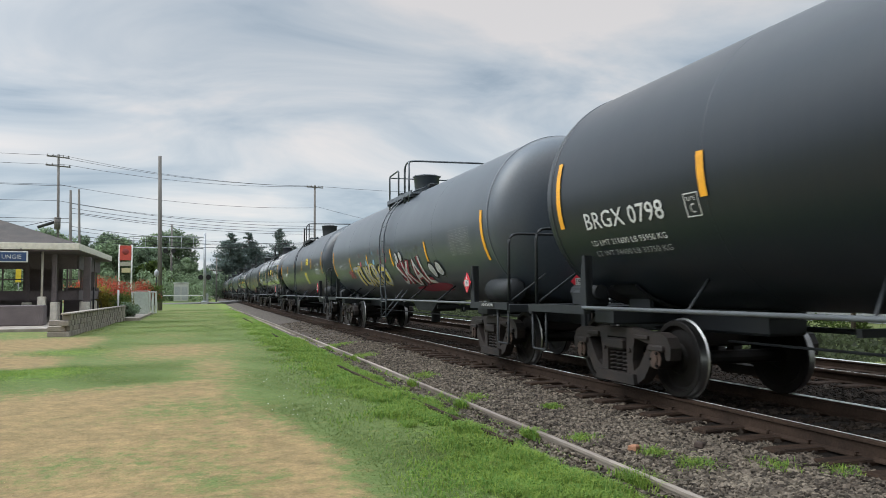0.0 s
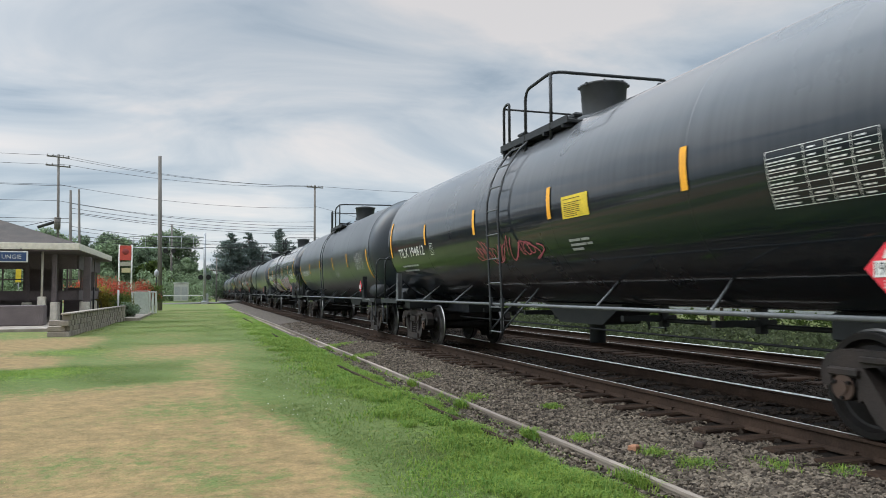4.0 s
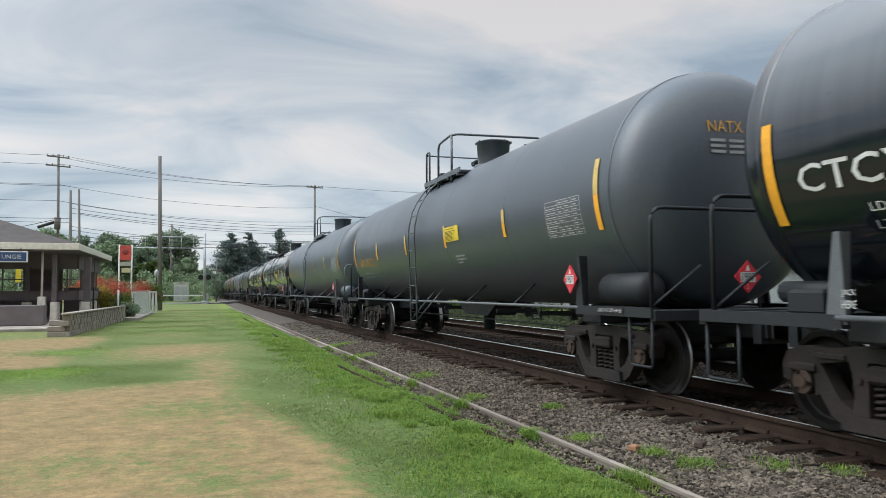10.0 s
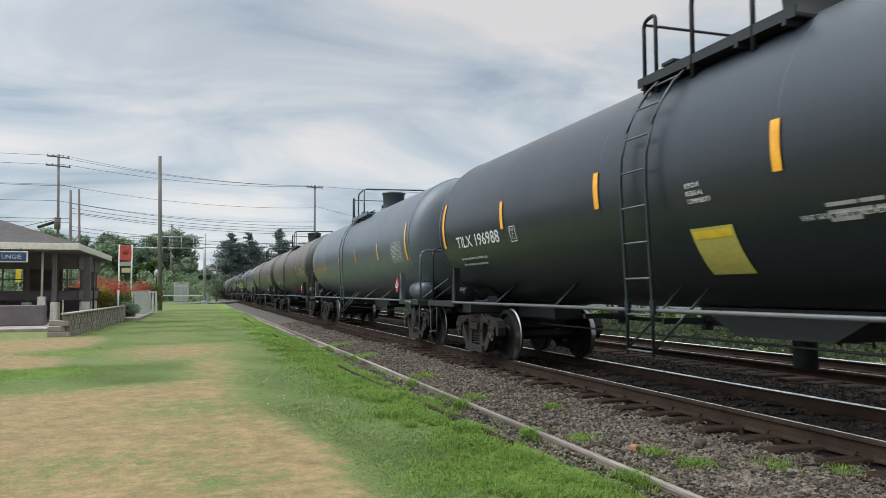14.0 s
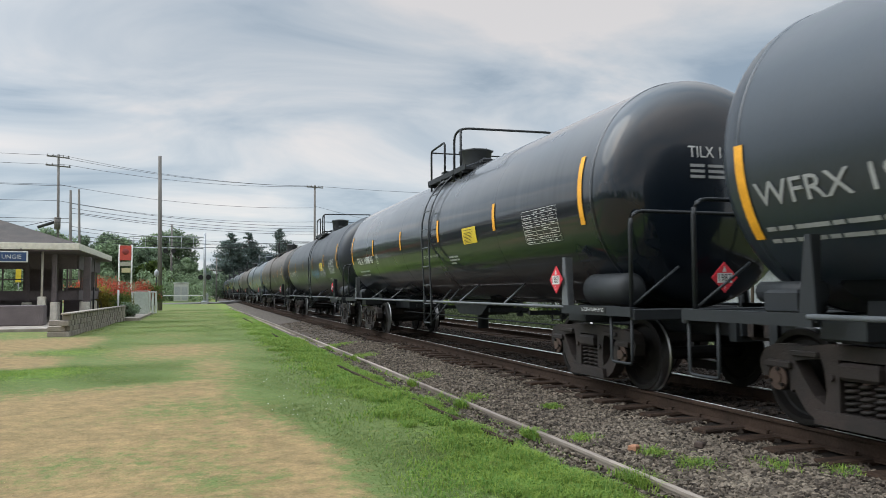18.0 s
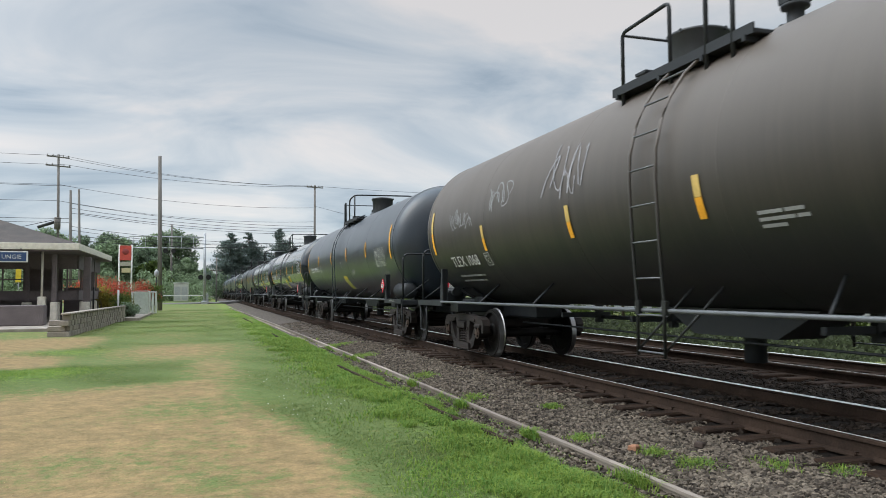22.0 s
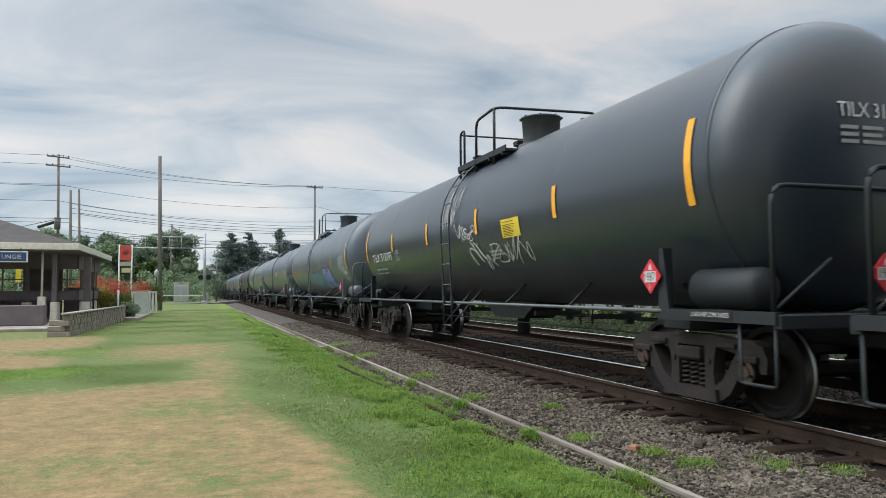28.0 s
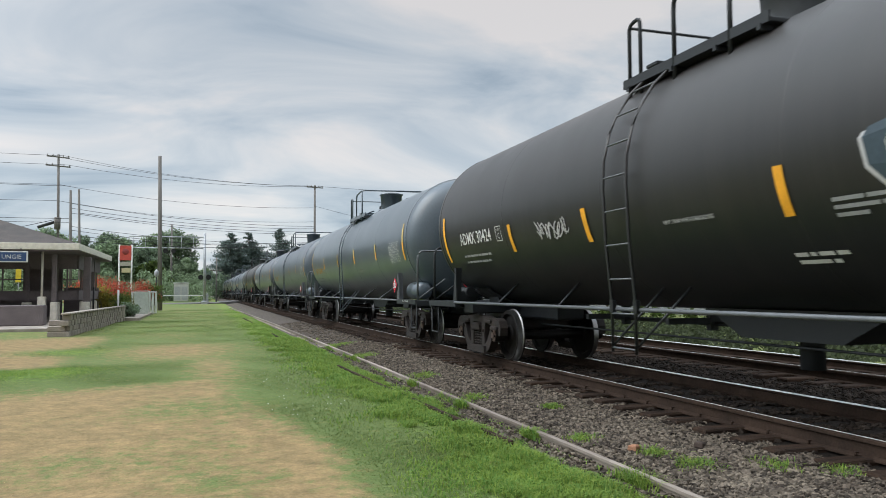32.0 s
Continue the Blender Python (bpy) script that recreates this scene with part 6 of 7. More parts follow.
    for g, u in ((8, -3.35), (9, -3.2), (35, -2.82)):
        c = CAR[g]
        R, dv = (1.54, -0.40) if g == 35 else (1.50, 0.0)
        z = TANK_Z[R]
        ring = [(0.0, 0.94), (-0.46, 0.60), (-0.48, 0.36), (0.16, -0.34), (0.26, -0.36), (0.54, 0.0), (0.56, 0.22)]
        def gon(k, lift, m, name, label):
            cx, cv = 0.03, 0.29 + dv
            vs = [on_shell(u + cx, cv, R, z, lift)]
            for q in (0.5, 1.0):
                vs += [on_shell(u + cx + (a - cx) * k * q, cv + (b + dv - cv) * k * q, R, z, lift) for a, b in ring]
            n = len(ring)
            fs = [(0, 1 + i, 1 + (i + 1) % n) for i in range(n)] + [(1 + i, 1 + n + i, 1 + n + (i + 1) % n, 1 + (i + 1) % n) for i in range(n)]
            part(name, mesh_of(name, vs, fs, m), c, label)
        gon(1.0, 0.010, S_WHITE if g != 9 else M_DIM, "emblem_border", "pale leaf-shaped emblem border")
        gon(0.93, 0.013, spray("blue_grey_emblem", (0.045, 0.07, 0.09)) if g == 35 else PAINT["soot"], "emblem_field", "")
        lf = [on_shell(u + a, b + dv, R, z, 0.017) for a, b in ((0.0, 0.79), (0.20, 0.46), (0.33, 0.16), (0.30, -0.11), (0.20, -0.24), (0.08, -0.04), (-0.02, 0.26), (-0.05, 0.56))]
        part("emblem_leaf", mesh_of("emblem_leaf", lf, [tuple(range(8))], S_WHITE if g != 9 else spray("pale_green_white", (0.42, 0.46, 0.38))), c, "pale leaf shape")
        sh = Shape()
        for k in range(3):
            if g == 35:
                break
            a = u + 0.42 - 0.40 * k
            for q in ((a - 0.33, a, -0.42, -0.39), (a - 0.33, a, -0.80, -0.77), (a - 0.03, a, -0.80, -0.39), (a - 0.33, a - 0.30, -0.80, -0.39)):
                sh.add(*patch(*q, R, z, 0.011, nv=2))
        if g == 35:
            decal(c, "owner_print", bars(-1.25, -1.1, [[0.14, 0.06, 0.16, 0.12], [0.34, 0.08]], 0.045, R, z), M_WHITE)
            continue
        decal(c, "emblem_blocks", sh, M_DIM, "three outlined blocks under the emblem")
    R, z = 1.50, TANK_Z[1.50]
    decal(CAR[9], "sprayed_tag", scribble(-4.7, -0.75, 1.9, 0.55, R, z, 13, 7, 0.035), S_GREY)
    decal(CAR[9], "sprayed_tag", scribble(-2.5, -0.98, 1.4, 0.22, R, z, 14, 6, 0.025), M_DIM)
    decal(CAR[9], "sprayed_tag", scribble(-4.5, -0.15, 1.2, 0.35, R, z, 16, 5, 0.05), S_ORANGE)
    R, z = 1.54, TANK_Z[1.54]
    decal(CAR[35], "sprayed_tag", scribble(3.4, -0.62, 0.95, 0.30, R, z, 17, 5, 0.03), S_WHITE)
    R, z = 1.50, TANK_Z[1.50]
    tags = [(2, 4.7, -0.85, 1.6, 0.5, 7, S_LIME), (2, -3.2, -0.6, 1.4, 0.45, 6, M_DIM), (12, 3.4, -0.75, 0.9, 1.0, 6, S_GREY), (21, 0.9, -0.85, 1.4, 0.5, 7, M_DIM), (21, -1.0, -0.75, 2.2, 0.38, 9, S_SKY), (21, -3.4, -0.85, 1.3, 0.65, 6, S_GREY),
            (21, 6.0, -0.95, 1.0, 0.45, 5, M_DIM), (31, 0.4, -0.1, 0.8, 0.9, 5, S_WHITE), (31, -0.9, -1.0, 2.6, 0.75, 8, S_WHITE), (31, -0.4, -0.4, 1.0, 0.35, 4, S_WHITE), (19, -1.5, -0.85, 1.3, 0.5, 6, S_GREY), (19, -3.0, -0.75, 0.9, 0.35, 4, M_DIM),
            (32, -6.75, -0.72, 0.62, 0.22, 5, S_WHITE), (32, -6.85, -0.98, 0.6, 0.18, 4, S_WHITE), (25, -5.9, -0.95, 0.9, 0.3, 5, M_DIM), (4, 1.6, -0.9, 2.6, 0.5, 9, S_ROSE)]
    for k, (g, u, v, w, h, n, m) in enumerate(tags):
        decal(CAR[g], "sprayed_tag", scribble(u, v, w, h, R, z, 50 + k, n, 0.034), m)
    R, z = 1.52, TANK_Z[1.52]
    for k, (g, u, v, w, h, n, m) in enumerate([(22, 3.3, -0.8, 2.0, 0.5, 7, S_GREY), (22, -1.4, -0.75, 0.9, 0.4, 4, M_DIM), (24, 2.2, -0.1, 1.0, 0.9, 4, S_GREY), (24, 4.4, 0.0, 0.9, 0.5, 4, M_DIM), (24, 6.4, -0.15, 1.2, 0.4, 5, M_DIM)]):
        decal(CAR[g], "sprayed_tag", scribble(u, v, w, h, R, z, 80 + k, n, 0.03), m)
    R, z = 1.50, TANK_Z[1.50]
    c = CAR[32]
    for u, h in ((0.05, 0.78), (-0.45, 0.74), (-0.95, 0.76), (-1.52, 0.90)):
        bubble(c, u, -0.86 - 0.03 * abs(u), 0.52, h, 0.22, S_PALETEAL, S_NAVY, 0.035)
        stroke(c, [(u + 0.08, -0.62), (u + 0.02, -0.95), (u - 0.10, -1.12)], 0.03, S_NAVY)
    bubble(c, -2.75, -0.80, 1.05, 0.92, -0.15, S_BLUE, S_NAVY, 0.04, 0.010, 4.0)
    bubble(c, -3.45, -0.88, 0.60, 0.80, 0.10, S_BLUE, S_NAVY, 0.04, 0.012)
    bubble(c, -3.98, -0.84, 0.80, 0.96, 0.25, S_BLUE, S_NAVY, 0.045, 0.014)
    for pts in (((-2.45, -0.55), (-2.75, -1.0), (-2.95, -1.22)), ((-2.95, -0.45), (-2.75, -0.72), (-2.55, -0.62)), ((-2.95, -0.95), (-3.15, -1.05), (-3.30, -0.92)), ((-3.75, -0.95), (-3.95, -1.02), (-4.15, -0.90)), ((-3.85, -0.68), (-4.0, -0.75), (-4.2, -0.72))):
        stroke(c, pts, 0.035, S_NAVY)
    stroke(c, [(-3.40, -0.36), (-3.17, -0.74), (-3.27, -1.08), (-3.62, -1.27)], 0.09, S_ROSE, 0.021)
    blob(c, -3.45, -0.34, 0.34, 0.16, R, z, 61, S_ROSE, 0.012)
    decal(c, "sprayed_tag", scribble(2.5, -1.15, 0.6, 0.55, R, z, 62, 4, 0.05), S_BLUE)
    blob(c, -4.9, -1.2, 0.8, 0.24, R, z, 68, S_FAINT, 0.010)


dress()


def motions():
    """The train rolls past at an even speed; near the camera each wheelset's turning is keyed frame by frame."""
    turn = SPEED / FPS / WHEEL_R
    for g, car, y0 in TRAIN:
        walk(car, [(t, pose(DT, y0 - SPEED * t, 0)) for t in range(0, 33, 4)])
        t0, t1 = (y0 - 42) / SPEED, (y0 - 2) / SPEED
        k0, k1 = max(0, math.ceil(t0 * FPS)), min(32 * FPS, math.floor(t1 * FPS))
        if k1 - k0 < 3:
            continue
        for truck in [c for c in car.children if c.name.startswith("truck")]:
            for ws in [c for c in truck.children if c.name.startswith("wheelset")]:
                y, rows = ws.matrix_basis.translation.y, []
                for k in sorted({0, *range(k0, k1 + 1), 32 * FPS}):
                    a = turn * (min(max(k, k0), k1) - k0)
                    rows.append((k / FPS, Matrix.Translation((0, y, WHEEL_R)) @ Matrix.Rotation(a, 4, "X")))
                walk(ws, rows)


# ---- the crossing road ----
rx = [-90, -30, -6, 2.0, 4.2, 12.4, 15, 40, 90]
rz = [-0.33, -0.33, -0.31, -0.22, -0.012, -0.012, -0.25, -0.6, -0.6]
sh = Shape()
for (xa, za), (xb, zb) in zip(zip(rx, rz), zip(rx[1:], rz[1:])):
    sh.add([(xa, 106, za), (xb, 106, zb), (xb, 118, zb), (xa, 118, za), (xa, 106, za - 0.5), (xb, 106, zb - 0.5)], [(0, 1, 2, 3), (0, 4, 5, 1)])
thing("road", Matrix(), "grey asphalt road over the level crossing", "road", kind="structure", data=sh.mesh("road", M_ASPHALT))


def box_thing(name, x0, x1, y0, y1, z0, z1, material, label, cat, kind="", ch=0.02, group=""):
    sh = Shape().box(((x0 + x1) / 2, (y0 + y1) / 2, (z0 + z1) / 2), (x1 - x0, y1 - y0, z1 - z0), ch=ch)
    return thing(name, Matrix(), label, cat, group, kind, data=sh.mesh(name, material))


# ---- leaves and trees ----
def leaf_cloud(centres, sizes, n, rng, leaf_size, flat=0.75):
    """Many small leaves in uneven clumps: vertices and quads."""
    ci = rng.choice(len(centres), n, p=np.asarray(sizes) ** 2 / np.sum(np.asarray(sizes) ** 2))
    d = rng.normal(0, 1, (n, 3))
    d /= np.linalg.norm(d, axis=1)[:, None]
    r = np.asarray(sizes)[ci] * rng.uniform(0.2, 1.25, n) ** 0.6
    p = np.asarray(centres)[ci] + d * r[:, None] * np.array([1, 1, flat])
    a = rng.normal(0, 1, (n, 3))
    a /= np.linalg.norm(a, axis=1)[:, None]
    b = np.cross(a, d + 0.3 * rng.normal(0, 1, (n, 3)))
    b /= np.linalg.norm(b, axis=1)[:, None] + 1e-9
    s = leaf_size * rng.uniform(0.6, 1.4, n)[:, None]
    v = np.stack([p - a * s, p + b * s * 0.55, p + a * s, p - b * s * 0.55], 1).reshape(-1, 3)
    f = np.arange(4 * n).reshape(n, 4)
    nm = d * np.array([0.9, 0.9, 0.7]) + np.array([0, 0, 0.35]) + 0.35 * rng.normal(0, 1, (n, 3))
    nm /= np.linalg.norm(nm, axis=1)[:, None]
    return v, f, np.repeat(nm, 4, 0)


def tree(x, y, z, height, spread, seed, leaf_mat, label, n=8500, leaf_size=0.26, trunk=0.3, base=0.25, name="tree"):
    rng = np.random.RandomState(seed)
    ob = thing(name, pose(x, y, z), label, "tree", "trees beyond the crossing")
    tk = Shape()
    tk.cyl((0, 0, -0.3), (0.1 * spread * rng.uniform(-1, 1), 0, height * 0.55), trunk, 10, trunk * 0.5)
    cs, ss = [], []
    for k in range(34):
        t = rng.uniform(base, 1.0)
        a = rng.uniform(0, 6.28)
        rad = spread * (0.25 + 0.75 * math.sin(math.pi * min(1, 0.15 + 0.8 * (t - base) / (1 - base)))) * rng.uniform(0.25, 0.85)
        c = (rad * math.cos(a), rad * math.sin(a), height * (0.16 + 0.78 * t))
        cs.append(c)
        ss.append(spread * rng.uniform(0.18, 0.36))
        tk.tube([(0, 0, height * min(0.5, 0.2 + 0.3 * t)), (c[0] * 0.5, c[1] * 0.5, c[2] * 0.75), c], trunk * 0.22, 5)
    part("trunk", tk.mesh("trunk", M_BARK), ob)
    v, f, q = leaf_cloud(cs, ss, n, rng, leaf_size)
    part("crown", soft_mesh("crown", v, f, leaf_mat), ob)
    return ob


def pine(x, y, z, height, spread, seed, label, n=12000):
    """Whorls of long flat branches, needles in sprays along their outer parts."""
    rng = np.random.RandomState(seed)
    ob = thing("pine_tree", pose(x, y, z), label, "tree", "trees beyond the crossing")
    tk = Shape().cyl((0, 0, -0.3), (0, 0, height), 0.34, 9, 0.04)
    tips = []
    for k in range(120):
        t = rng.uniform(0.16, 0.995) ** 0.9
        a = rng.uniform(0, 6.28)
        full = 0.55 + 0.45 * min(1, t / 0.35) if t < 0.35 else (1 - (t - 0.35) / 0.65) ** 0.75
        ln = max(0.5, spread * full * rng.uniform(0.55, 1.2))
        tips.append((ln * math.cos(a), ln * math.sin(a), height * t + ln * rng.uniform(-0.12, 0.22), height * t - 0.1 * ln, ln))
        tk.tube([(0, 0, tips[-1][3]), tips[-1][:3]], 0.055, 4)
    part("trunk", tk.mesh("trunk", M_BARK), ob)
    tips = np.array(tips)
    ci = rng.choice(len(tips), n, p=tips[:, 4] / tips[:, 4].sum())
    q = rng.uniform(0.15, 1.05, n) ** 0.75
    p = np.stack([tips[ci, 0] * q, tips[ci, 1] * q, tips[ci, 3] + (tips[ci, 2] - tips[ci, 3]) * q], -1)
    p += rng.normal(0, 1, (n, 3)) * (0.13 * tips[ci, 4] + 0.14)[:, None] * np.array([1, 1, 0.42])
    d1, d2 = rng.normal(0, 1, (n, 3)), rng.normal(0, 1, (n, 3))
    d1 /= np.linalg.norm(d1, axis=1)[:, None]
    d2 = np.cross(d1, d2)
    d2 /= np.linalg.norm(d2, axis=1)[:, None]
    s = 0.22 * rng.uniform(0.5, 1.4, n)[:, None]
    v = np.stack([p - d1 * s, p + d2 * s * 0.4, p + d1 * s, p - d2 * s * 0.4], 1).reshape(-1, 3)
    part("crown", mesh_of("crown", v, np.arange(4 * n).reshape(n, 4), L_PINE), ob)
    return ob


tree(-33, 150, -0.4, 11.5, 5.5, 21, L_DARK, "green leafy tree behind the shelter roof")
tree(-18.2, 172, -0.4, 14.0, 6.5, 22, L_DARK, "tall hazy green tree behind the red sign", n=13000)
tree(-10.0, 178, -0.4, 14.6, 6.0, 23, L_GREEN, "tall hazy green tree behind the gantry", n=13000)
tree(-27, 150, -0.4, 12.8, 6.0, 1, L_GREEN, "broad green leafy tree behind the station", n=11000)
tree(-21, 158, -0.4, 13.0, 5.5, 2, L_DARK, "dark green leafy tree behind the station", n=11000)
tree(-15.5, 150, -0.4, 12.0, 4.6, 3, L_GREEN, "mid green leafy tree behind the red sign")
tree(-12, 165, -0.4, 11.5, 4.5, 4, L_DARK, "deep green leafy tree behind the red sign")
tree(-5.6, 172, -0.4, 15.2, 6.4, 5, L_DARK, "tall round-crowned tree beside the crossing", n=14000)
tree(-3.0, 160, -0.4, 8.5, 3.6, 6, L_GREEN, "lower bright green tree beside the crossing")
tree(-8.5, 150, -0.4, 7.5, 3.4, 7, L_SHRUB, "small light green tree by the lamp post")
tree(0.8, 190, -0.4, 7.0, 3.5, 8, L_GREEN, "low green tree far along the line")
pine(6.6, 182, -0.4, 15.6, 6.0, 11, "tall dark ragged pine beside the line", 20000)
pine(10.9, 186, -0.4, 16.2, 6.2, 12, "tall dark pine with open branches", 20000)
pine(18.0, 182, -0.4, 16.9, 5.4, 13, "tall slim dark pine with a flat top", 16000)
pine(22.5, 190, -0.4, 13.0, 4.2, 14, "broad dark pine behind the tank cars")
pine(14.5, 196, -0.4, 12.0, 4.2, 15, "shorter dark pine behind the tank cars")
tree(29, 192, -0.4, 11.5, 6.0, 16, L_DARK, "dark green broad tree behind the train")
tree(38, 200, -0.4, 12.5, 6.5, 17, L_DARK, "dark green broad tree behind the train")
rng = np.random.RandomState(77)
cs, ss = [], []
for k in range(150):
    a = rng.uniform(-1.25, 1.35)
    r = rng.uniform(330, 520)
    cs.append((r * math.sin(a), r * math.cos(a), rng.uniform(1, 5)))
    ss.append(rng.uniform(5, 9))
# unseen belt left of and behind the camera, added to darken the tanks' reflections
for k in range(110):
    a = rng.uniform(-3.0, -0.75)
    r = rng.uniform(95, 150)
    cs.append((r * math.sin(a), r * math.cos(a), rng.uniform(1, 9)))
    ss.append(rng.uniform(4, 6))
v, f, q = leaf_cloud(cs, ss, 34000, rng, 1.2, 0.9)
thing("distant_woods", Matrix(), "low band of distant dark green woods, with an unseen belt added for reflections", "woods", kind="stuff", data=soft_mesh("distant_woods", v, f, L_DARK))

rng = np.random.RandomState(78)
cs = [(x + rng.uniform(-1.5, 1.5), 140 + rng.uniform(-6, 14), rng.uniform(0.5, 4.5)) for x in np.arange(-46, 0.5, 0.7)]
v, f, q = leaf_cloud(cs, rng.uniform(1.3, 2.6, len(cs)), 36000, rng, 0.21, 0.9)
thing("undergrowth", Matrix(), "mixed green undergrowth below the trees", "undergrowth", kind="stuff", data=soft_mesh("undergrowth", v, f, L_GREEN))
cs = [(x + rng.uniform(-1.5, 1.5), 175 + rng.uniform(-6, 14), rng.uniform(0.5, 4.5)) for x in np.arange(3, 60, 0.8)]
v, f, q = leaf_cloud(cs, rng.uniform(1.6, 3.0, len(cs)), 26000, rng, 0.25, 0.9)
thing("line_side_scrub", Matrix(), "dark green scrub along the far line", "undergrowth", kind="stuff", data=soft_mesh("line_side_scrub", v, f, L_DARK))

# ---- far side: field, tree row, warehouse ----
rng = np.random.RandomState(4)
n_f = 5200
fx, fy = rng.uniform(13.6, 27.5, n_f), rng.uniform(4, 95, n_f)
v, f, q = leaf_cloud(np.stack([fx, fy, np.full(n_f, -0.62)], -1), rng.uniform(0.22, 0.42, n_f), 62000, rng, 0.11, 0.55)
thing("field_grass", Matrix(), "rough dull green grass and weeds on the field", "grass", kind="stuff", data=soft_mesh("field_grass", v, f, L_FIELD))
cs = [(29 + rng.uniform(-1.2, 1.2), y, -0.55 + rng.uniform(0, 0.5)) for y in np.arange(5, 120, 0.7)]
v, f, q = leaf_cloud(cs, [0.45] * len(cs), 12000, rng, 0.10)
thing("verge_weeds", Matrix(), "low green weeds at the field's far edge", "weeds", kind="stuff", data=soft_mesh("verge_weeds", v, f, L_SHRUB))
for i in range(22):
    tree(27.5 + rng.uniform(-1.5, 3.5), 9 + 4.3 * i + rng.uniform(-1.6, 1.6), -0.7, rng.uniform(7, 10), rng.uniform(1.8, 2.8), 200 + i, L_GREEN, "slender green tree in a row beyond the field", n=1700, leaf_size=0.26, trunk=0.11, base=0.34)
# pale yard building beyond the field
wall = thing("pale_warehouse", pose(41, 40, -0.7), "long pale grey warehouse beyond the tree row", "warehouse")
part("wall", Shape().box((0, 0, 1.7), (10, 110, 3.4)).mesh("wall", plain("pale_grey_cladding", (0.34, 0.36, 0.37), 0.7)), wall)
part("roof", Shape().slab([(-56, 3.4), (56, 3.4), (56, 3.6), (-56, 3.6)], -5.4, 5.4).mesh("roof", M_GALV), wall)

# ---- poles and wires ----
def pole(x, y, z0, z1, r, lean=(0, 0), label="weathered grey timber utility pole", arms=(), name="utility_pole"):
    ob = thing(name, pose(x, y, z0), label, "utility pole", "utility poles")
    h = z1 - z0
    part("mast", Shape().cyl((0, 0, -0.4), (lean[0], lean[1], h), r, 12, r * 0.68).mesh("mast", M_POLE), ob)
    for za, w, turn in arms:
        k = (za - z0) / h
        sh = Shape().box((0, 0, 0), (w, 0.11, 0.13), ch=0.01)
        for s in (-1, -0.5, 0.5, 1):
            sh.cyl((s * w * 0.46, 0, 0.06), (s * w * 0.46, 0, 0.26), 0.04, 6)
        part("crossarm", sh.mesh("crossarm", M_POLE), ob, m=pose(lean[0] * k, lean[1] * k - 0.15, za - z0, 0, 0, turn))
    return ob


pole(-3.43, 70.9, -0.35, 13.55, 0.21, (-0.2, 0), "bare weathered utility pole at the lawn's end")
pole(-14.8, 90, -0.35, 16.5, 0.17, (-0.25, 0), "tall utility pole with two crossarms", [(16.2, 2.3, 25), (15.2, 2.5, 25)])
pole(-12.8, 85, -0.35, 11.95, 0.17, (-0.2, 0), "pale utility pole behind the station")
pole(-11.2, 80, -0.35, 11.45, 0.15, (-0.3, 0), "slim leaning utility pole behind the station")
pole(-5.35, 150, -0.35, 14.2, 0.22, (0, 0), "dark utility pole beyond the crossing")
pole(13.8, 95, -0.35, 14.9, 0.17, (0, 0), "utility pole with one crossarm beyond the tracks", [(14.6, 2.2, 15)])
pole(2.15, 112, -0.35, 6.3, 0.10, (0, 0), "slender pole beside the crossing", [(4.4, 1.6, 0)])


def wire(name, a, b, sag, r=0.018):
    a, b = Vector(a), Vector(b)
    pts = []
    for k in range(25):
        t = k / 24
        p = a.lerp(b, t)
        p.z -= sag * 4 * t * (1 - t)
        pts.append(p)
    return thing(name, Matrix(), "sagging black overhead cable between utility poles", "cable", "overhead cables", data=Shape().tube(pts, r, 5).mesh(name, M_WIRE))


for dx, z in ((-0.8, 16.4), (0.6, 16.4), (0.9, 15.4), (0.0, 13.2), (0.0, 11.4)):
    wire("overhead_cable", (-15.05 + dx, 90, z), (13.8 + dx * 0.6, 95, 14.8 if z > 15 else z - 1.2), 0.8)
    wire("overhead_cable", (-15.05 + dx, 90, z), (-60 + dx, 84, z + 0.6), 0.5)
for z, zz in ((10.6, 9.6), (10.1, 9.3), (9.6, 8.6), (8.2, 7.4), (7.8, 7.0)):
    wire("overhead_cable", (-13.0, 85, z), (13.8, 95, zz), 0.6, 0.022)
for z in (12.4, 9.0, 8.6, 7.2):
    wire("overhead_cable", (-13.0, 85, z), (-60, 78, z + 0.8), 0.5, 0.022)
for z, zz in ((9.1, 8.9), (6.8, 7.6), (6.4, 7.2)):
    wire("overhead_cable", (-11.4, 80, z), (13.8, 95, zz), 0.5, 0.024)
wire("guy_cable", (-14.9, 90, 9.4), (-30, 84, 4.6), 0.0, 0.03)
thing("cable_splice_case", pose(-15.6, 89.9, 8.9, 0, -20, 0), "black cylindrical cable splice case on a guy wire", "splice case", data=Shape().cyl((-1.4, 0, 0), (0.4, 0, 0), 0.16, 12).mesh("cable_splice_case", M_WIRE))
thing("pole_transformer", pose(-14.95, 89.6, 8.2), "grey can transformer on the utility pole", "transformer", data=Shape().cyl((0, 0, 0), (0, 0, 1.3), 0.32, 16).cyl((0, 0, 1.3), (0, 0, 1.6), 0.06, 8).mesh("pole_transformer", M_POLE))
wire("overhead_cable", (13.8, 95, 12.2), (40, 90, 6.0), 0.2)
wire("overhead_cable", (13.8, 95, 14.8), (60, 82, 14.0), 0.8)


